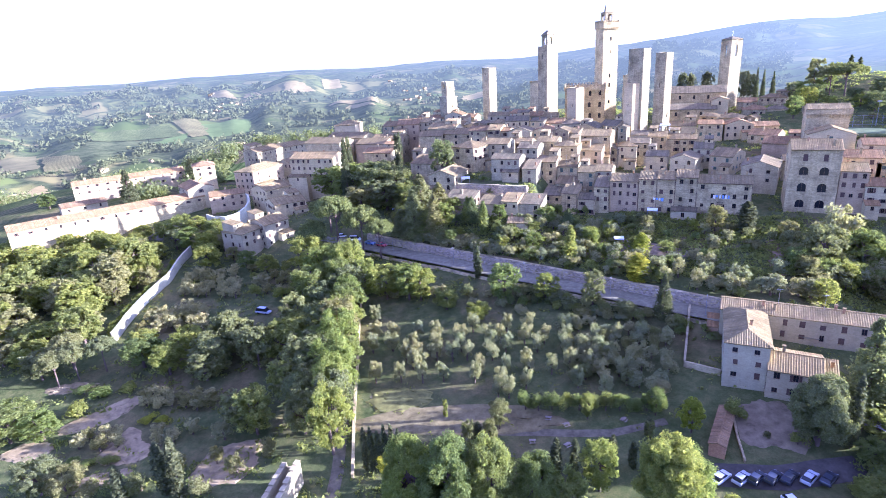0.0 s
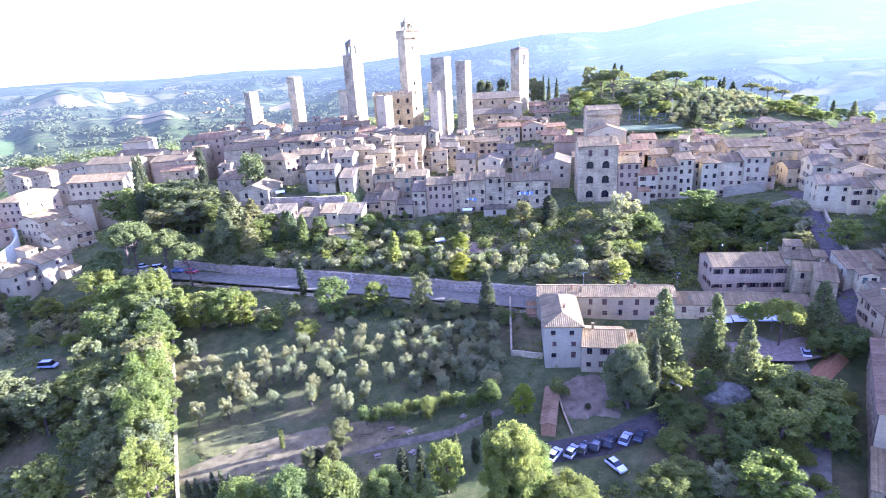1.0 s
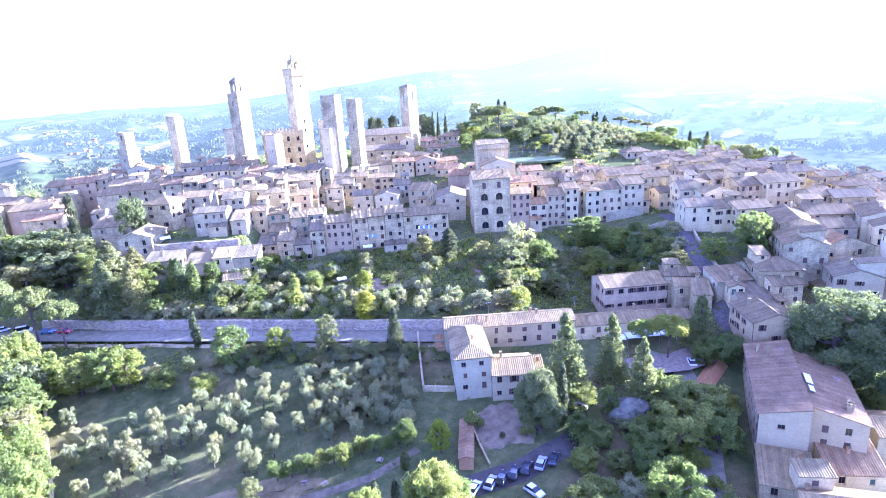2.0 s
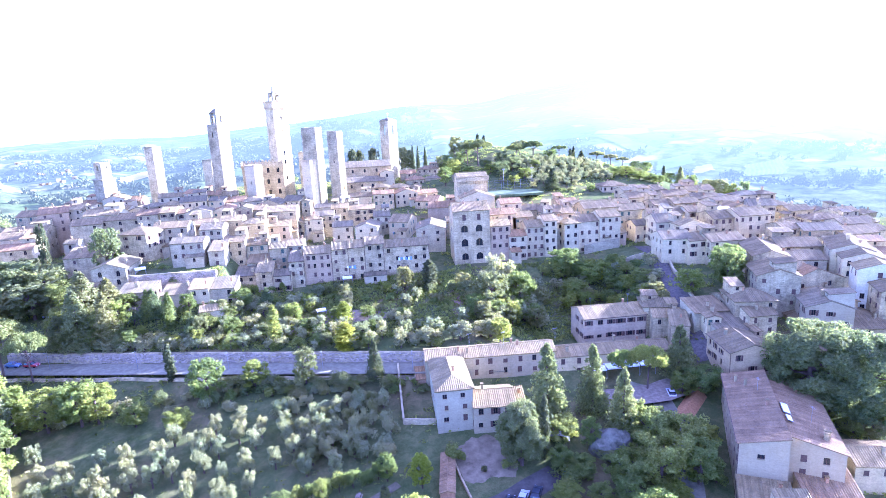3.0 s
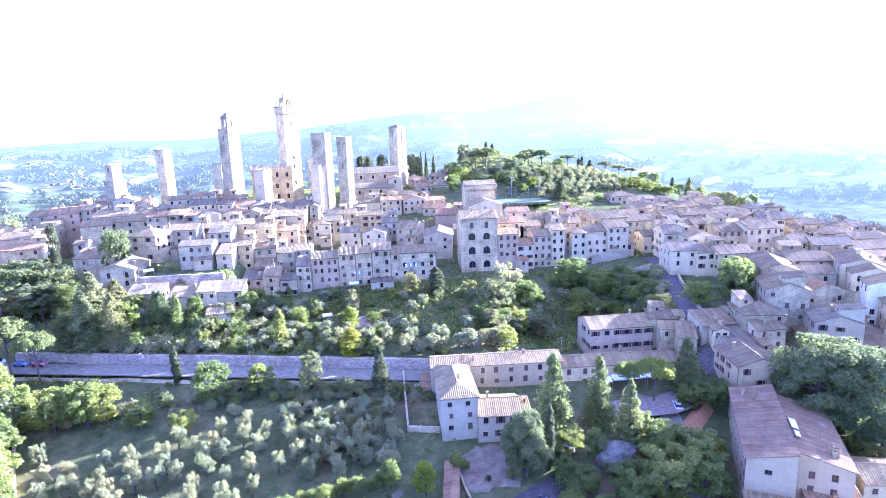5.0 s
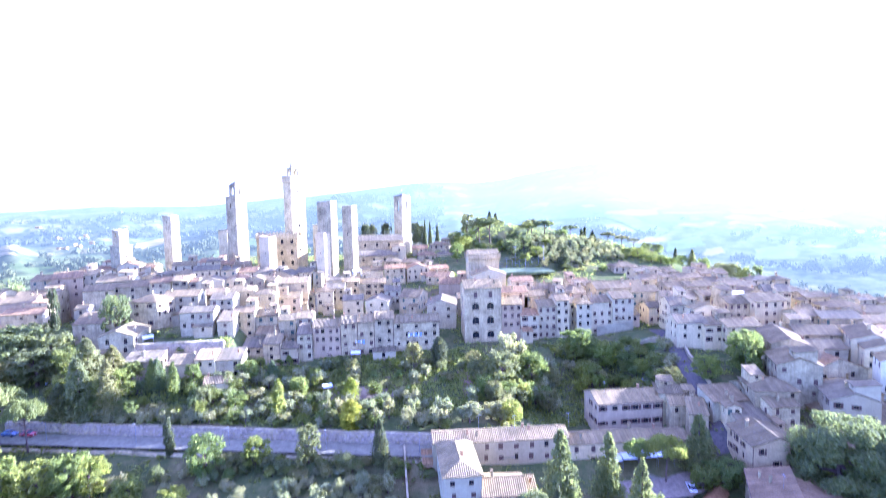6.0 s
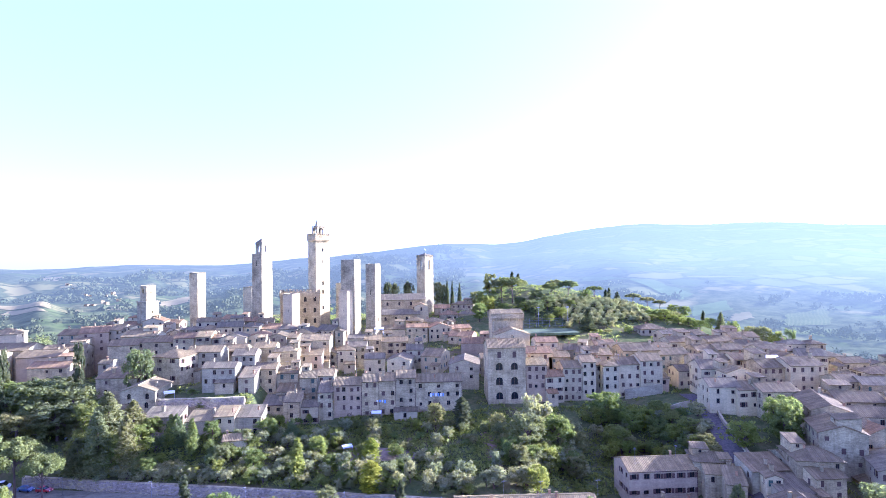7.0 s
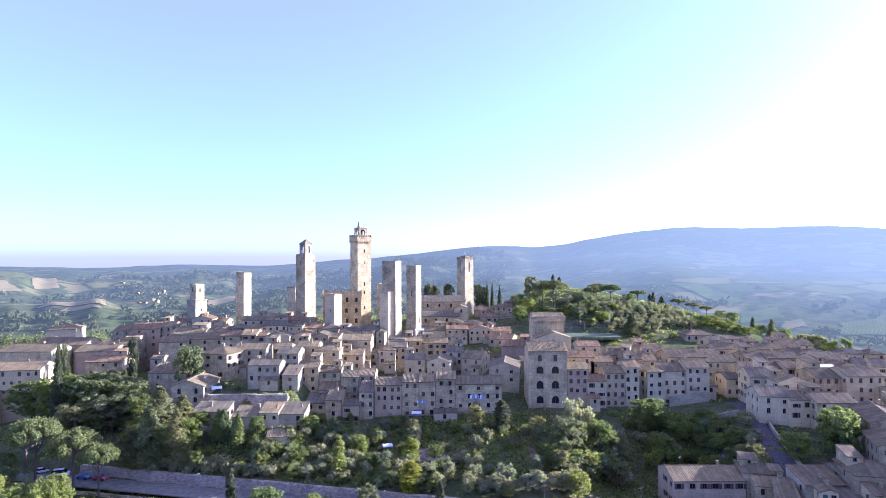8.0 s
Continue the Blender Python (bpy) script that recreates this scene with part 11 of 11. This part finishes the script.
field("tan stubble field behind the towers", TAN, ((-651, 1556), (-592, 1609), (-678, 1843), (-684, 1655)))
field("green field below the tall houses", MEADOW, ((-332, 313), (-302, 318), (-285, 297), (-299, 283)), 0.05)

frng = random.Random(21)
for hx, hy, count, spread in ((-1493, 1507, 9, 55), (-1750, 1704, 4, 40), (-1368, 1058, 7, 50), (-758, 789, 4, 22), (-1443, 1369, 8, 45), (-804, 1586, 5, 45), (-974, 1921, 6, 60), (-1155, 2094, 4, 60), (-830, 640, 3, 60), (-350, 420, 3, 25)):
    for _ in range(count):
        fx, fy = hx + frng.uniform(-spread, spread), hy + frng.uniform(-spread, spread)
        farm(fx, fy, valley_z(fx, fy), frng.uniform(7, 13), frng.uniform(6, 8), frng.uniform(4.0, 6.5), frng.uniform(-40, 40), frng.choice(("cream", "white", "pink", "beige")))


# ---- woods too thick to count ----
def joined_woods(name, label, rows):
    """Many trees as one sheet of leaves: rows of (kind, leaf, x, y, height, spread)."""
    co, tri, mats, mi = [], [], [], []
    n = 0
    for k, (kind, leaf, x, y, h, w) in enumerate(rows):
        unit = {"broad": 0.72, "olive": 1.0, "bush": 1.05}[kind]
        tm, cm = tree_model(kind, leaf, k % 3)
        m = np.array(pose(x, y, ground_z(x, y), 0, 0, k * 137.5 % 360) @ Matrix.Diagonal((w / unit, w / unit, h, 1)))
        for me in (tm, cm):
            if me.materials[0] not in mats:
                mats.append(me.materials[0])
            v = np.empty(len(me.vertices) * 3)
            me.vertices.foreach_get("co", v)
            v = v.reshape(-1, 3) @ m[:3, :3].T + m[:3, 3]
            faces = [tuple(i + n for i in f.vertices) for f in me.polygons]
            co.append(v)
            tri += faces
            mi += [mats.index(me.materials[0])] * len(faces)
            n += len(v)
    me = bpy.data.meshes.new(name)
    me.from_pydata(np.concatenate(co).tolist(), [], tri)
    for m in mats:
        me.materials.append(m)
    me.polygons.foreach_set("material_index", mi)
    me.update()
    tagged(new(name, me), label, "woods", kind="stuff")



# ---- joined woods ----
wood = []
wood.append(('broad', 'dry', -182.0, 157.5, 8.4, 9.2))
wood.append(('broad', 'bright', -214.0, 152.7, 7.3, 9.5))
wood.append(('broad', 'dry', -241.0, 136.8, 8.1, 8.1))
wood.append(('broad', 'bright', -235.4, 141.1, 8.8, 8.7))
wood.append(('broad', 'bright', -230.8, 134.4, 8.4, 9.2))
wood.append(('broad', 'bright', -241.6, 153.9, 8.7, 7.6))
wood.append(('broad', 'bright', -195.4, 145.9, 7.1, 10.1))
wood.append(('broad', 'bright', -218.5, 159.7, 6.6, 8.1))
wood.append(('broad', 'bright', -221.8, 141.7, 6.4, 7.9))
wood.append(('broad', 'bright', -175.8, 158.3, 8.6, 9.3))
wood.append(('broad', 'broad', -181.9, 165.7, 7.6, 8.6))
wood.append(('broad', 'dry', -219.8, 144.2, 7.7, 10.2))
wood.append(('broad', 'bright', -259.0, 129.7, 6.2, 10.9))
wood.append(('broad', 'dry', -192.5, 137.0, 7.4, 9.7))
wood.append(('broad', 'bright', -247.6, 160.3, 9.2, 11.7))
wood.append(('broad', 'bright', -274.7, 140.7, 8.1, 11.6))
wood.append(('broad', 'broad', -247.3, 142.0, 6.7, 9.6))
wood.append(('broad', 'broad', -206.7, 149.1, 7.2, 8.4))
wood.append(('broad', 'dry', -257.8, 143.6, 6.5, 8.4))
wood.append(('broad', 'broad', -281.6, 151.3, 7.1, 11.8))
wood.append(('broad', 'bright', -263.5, 137.1, 6.9, 9.9))
wood.append(('broad', 'dry', -254.9, 159.5, 7.0, 11.3))
wood.append(('broad', 'bright', -263.4, 138.2, 6.5, 7.9))
wood.append(('broad', 'dry', -251.4, 157.2, 7.4, 8.2))
wood.append(('broad', 'broad', -244.8, 143.1, 8.2, 10.8))
wood.append(('broad', 'bright', -233.0, 123.5, 12.0, 15.5))
wood.append(('broad', 'bright', -214.6, 91.7, 14.2, 12.1))
wood.append(('broad', 'bright', -199.5, 117.0, 8.8, 11.3))
wood.append(('broad', 'broad', -166.6, 93.6, 13.4, 11.8))
wood.append(('broad', 'broad', -182.6, 87.6, 8.8, 12.8))
wood.append(('broad', 'broad', -209.4, 123.9, 12.5, 12.8))
wood.append(('broad', 'bright', -215.0, 97.6, 8.7, 9.5))
wood.append(('broad', 'broad', -214.4, 101.0, 12.8, 12.0))
wood.append(('broad', 'bright', -201.5, 90.8, 12.5, 8.8))
wood.append(('broad', 'bright', -126.0, 98.1, 10.6, 10.4))
wood.append(('broad', 'dry', -207.8, 105.3, 11.0, 10.6))
wood.append(('broad', 'bright', -139.4, 93.6, 10.3, 9.4))
wood.append(('broad', 'bright', -173.5, 81.2, 8.0, 11.8))
wood.append(('broad', 'broad', -182.6, 109.0, 10.2, 9.9))
wood.append(('broad', 'bright', -202.0, 107.5, 12.0, 11.9))
wood.append(('broad', 'dry', -183.4, 78.8, 8.0, 11.4))
wood.append(('broad', 'broad', -218.2, 111.2, 12.7, 11.0))
wood.append(('broad', 'dry', -190.3, 104.9, 14.6, 10.5))
wood.append(('broad', 'bright', -183.0, 101.1, 9.8, 11.1))
wood.append(('broad', 'dry', -205.2, 93.3, 12.5, 12.8))
wood.append(('broad', 'dry', -185.4, 120.0, 15.3, 13.8))
wood.append(('broad', 'broad', -177.4, 100.5, 8.9, 10.9))
wood.append(('broad', 'broad', -207.8, 120.5, 11.8, 13.2))
wood.append(('broad', 'bright', -195.8, 85.4, 9.4, 11.1))
wood.append(('broad', 'bright', -258.0, 115.3, 12.0, 13.5))
wood.append(('broad', 'broad', -216.9, 107.0, 13.7, 15.1))
wood.append(('broad', 'broad', -197.9, 94.9, 9.5, 8.8))
wood.append(('broad', 'dry', -193.7, 127.2, 14.2, 13.5))
wood.append(('broad', 'bright', -182.5, 103.9, 14.0, 13.9))
wood.append(('broad', 'broad', -178.3, 86.6, 9.2, 9.9))
wood.append(('broad', 'dry', -207.4, 117.6, 9.0, 14.1))
wood.append(('broad', 'bright', -252.3, 119.1, 12.7, 14.1))
wood.append(('broad', 'broad', -203.9, 84.7, 8.9, 10.2))
wood.append(('broad', 'bright', -198.4, 108.9, 10.9, 12.2))
wood.append(('broad', 'bright', -220.8, 112.8, 9.5, 10.2))
wood.append(('broad', 'broad', -192.1, 133.7, 15.7, 14.8))
wood.append(('broad', 'bright', -227.3, 110.7, 12.9, 14.3))
wood.append(('broad', 'bright', -210.9, 126.6, 12.6, 14.2))
wood.append(('broad', 'bright', -220.1, 96.2, 14.8, 12.4))
wood.append(('broad', 'broad', -249.0, 114.1, 9.2, 14.7))
wood.append(('broad', 'bright', -205.2, 129.5, 10.1, 14.2))
wood.append(('broad', 'broad', -189.2, 109.8, 12.2, 11.0))
wood.append(('broad', 'broad', -173.2, 67.5, 8.8, 7.2))
wood.append(('broad', 'bright', -176.3, 88.8, 9.4, 8.6))
wood.append(('broad', 'dry', -170.2, 96.3, 9.9, 12.6))
wood.append(('broad', 'broad', -200.7, 109.1, 11.5, 12.5))
wood.append(('broad', 'bright', -204.5, 105.3, 11.1, 12.8))
wood.append(('broad', 'broad', -191.9, 114.7, 12.6, 13.0))
wood.append(('broad', 'dry', -229.4, 103.8, 15.2, 12.7))
wood.append(('broad', 'bright', -205.5, 129.9, 11.1, 12.3))
wood.append(('broad', 'bright', -200.2, 123.6, 15.0, 14.5))
wood.append(('broad', 'dry', -181.3, 115.7, 10.6, 10.1))
wood.append(('broad', 'broad', -191.2, 130.3, 10.2, 11.3))
wood.append(('broad', 'dry', -175.5, 93.5, 8.2, 8.3))
wood.append(('broad', 'dry', -193.6, 105.0, 9.3, 12.2))
wood.append(('broad', 'dry', -194.0, 90.8, 11.1, 12.4))
wood.append(('broad', 'bright', -242.3, 141.6, 9.7, 11.0))
wood.append(('broad', 'broad', -231.5, 122.9, 8.7, 10.5))
wood.append(('broad', 'bright', -252.6, 135.5, 10.3, 10.2))
wood.append(('broad', 'dry', -203.7, 145.0, 9.0, 10.1))
wood.append(('broad', 'bright', -222.8, 134.1, 10.9, 8.2))
wood.append(('broad', 'bright', -228.1, 145.2, 10.8, 9.0))
wood.append(('broad', 'bright', -164.5, 144.0, 10.7, 10.6))
wood.append(('broad', 'bright', -189.4, 122.6, 8.4, 8.5))
wood.append(('broad', 'bright', -174.0, 152.3, 10.6, 8.7))
wood.append(('broad', 'broad', -221.8, 121.5, 10.7, 10.2))
wood.append(('broad', 'bright', -183.1, 126.3, 9.1, 8.0))
wood.append(('broad', 'bright', -235.4, 127.3, 8.6, 11.0))
wood.append(('broad', 'dry', -212.4, 129.1, 9.0, 11.3))
wood.append(('broad', 'bright', -245.5, 127.0, 11.3, 12.1))
wood.append(('broad', 'bright', -243.5, 125.3, 10.4, 10.1))
wood.append(('broad', 'bright', -240.2, 124.3, 9.4, 7.8))
wood.append(('broad', 'bright', -184.0, 133.5, 10.2, 9.1))
wood.append(('broad', 'dry', -249.1, 117.0, 8.9, 9.7))
wood.append(('broad', 'broad', -228.6, 121.0, 10.7, 9.7))
wood.append(('broad', 'broad', -190.7, 139.0, 11.0, 9.7))
wood.append(('broad', 'bright', -194.6, 129.8, 11.2, 7.5))
wood.append(('broad', 'bright', -172.2, 151.7, 10.6, 8.6))
wood.append(('broad', 'bright', -191.5, 124.8, 9.1, 7.6))
wood.append(('broad', 'broad', -225.7, 143.5, 10.6, 11.7))
wood.append(('broad', 'bright', -218.0, 143.9, 10.6, 11.5))
wood.append(('broad', 'bright', -199.4, 131.8, 11.0, 10.1))
wood.append(('broad', 'bright', -221.6, 120.8, 10.1, 9.3))
wood.append(('broad', 'broad', -202.4, 122.4, 9.6, 10.7))
wood.append(('broad', 'bright', -223.0, 145.5, 9.0, 10.7))
wood.append(('broad', 'dry', -178.0, 127.7, 8.3, 7.5))
wood.append(('broad', 'dry', -189.7, 121.9, 10.8, 8.7))
wood.append(('broad', 'bright', -266.9, 130.7, 9.2, 11.2))
wood.append(('broad', 'broad', -209.1, 120.0, 8.6, 7.3))
wood.append(('broad', 'bright', -223.6, 142.8, 9.0, 11.8))
wood.append(('broad', 'bright', -212.7, 143.7, 9.7, 8.7))
wood.append(('broad', 'bright', -251.9, 140.6, 11.3, 10.3))
wood.append(('broad', 'dark', -87.3, 92.3, 10.3, 9.0))
wood.append(('broad', 'dark', -87.9, 100.6, 13.0, 11.6))
wood.append(('broad', 'dark', -102.2, 116.1, 13.7, 9.5))
wood.append(('broad', 'dark', -116.7, 104.3, 13.0, 11.5))
wood.append(('broad', 'broad', -97.9, 110.6, 11.3, 10.0))
wood.append(('broad', 'dark', -114.3, 92.2, 9.2, 11.1))
wood.append(('broad', 'dark', -114.5, 104.7, 11.7, 8.2))
wood.append(('broad', 'broad', -97.5, 104.4, 12.7, 11.7))
wood.append(('broad', 'broad', -85.7, 79.2, 12.3, 9.8))
wood.append(('broad', 'dark', -102.4, 99.6, 12.9, 10.4))
wood.append(('broad', 'dark', -91.3, 79.8, 9.4, 8.9))
wood.append(('broad', 'dark', -82.6, 92.3, 9.5, 9.6))
wood.append(('broad', 'broad', -94.5, 111.9, 11.4, 12.5))
wood.append(('broad', 'dark', -90.1, 104.5, 9.6, 9.8))
wood.append(('broad', 'dark', -113.9, 95.2, 10.9, 9.9))
wood.append(('broad', 'dark', -117.0, 96.3, 11.3, 8.7))
wood.append(('broad', 'dark', -111.2, 103.5, 11.2, 10.9))
wood.append(('broad', 'dark', -76.5, 85.8, 12.1, 7.5))
wood.append(('broad', 'dark', -97.6, 118.1, 9.8, 8.8))
wood.append(('broad', 'dark', -73.6, 84.4, 12.5, 9.0))
wood.append(('broad', 'broad', -86.8, 90.7, 11.1, 8.1))
wood.append(('broad', 'bright', 166.3, 288.1, 7.8, 7.8))
joined_woods("terrace_olives", "silvery olive trees in loose rows over the dry slope", OLIVE_ROWS)
joined_woods("hillside_woods", "thick mixed woods in many greens over the slopes", wood)
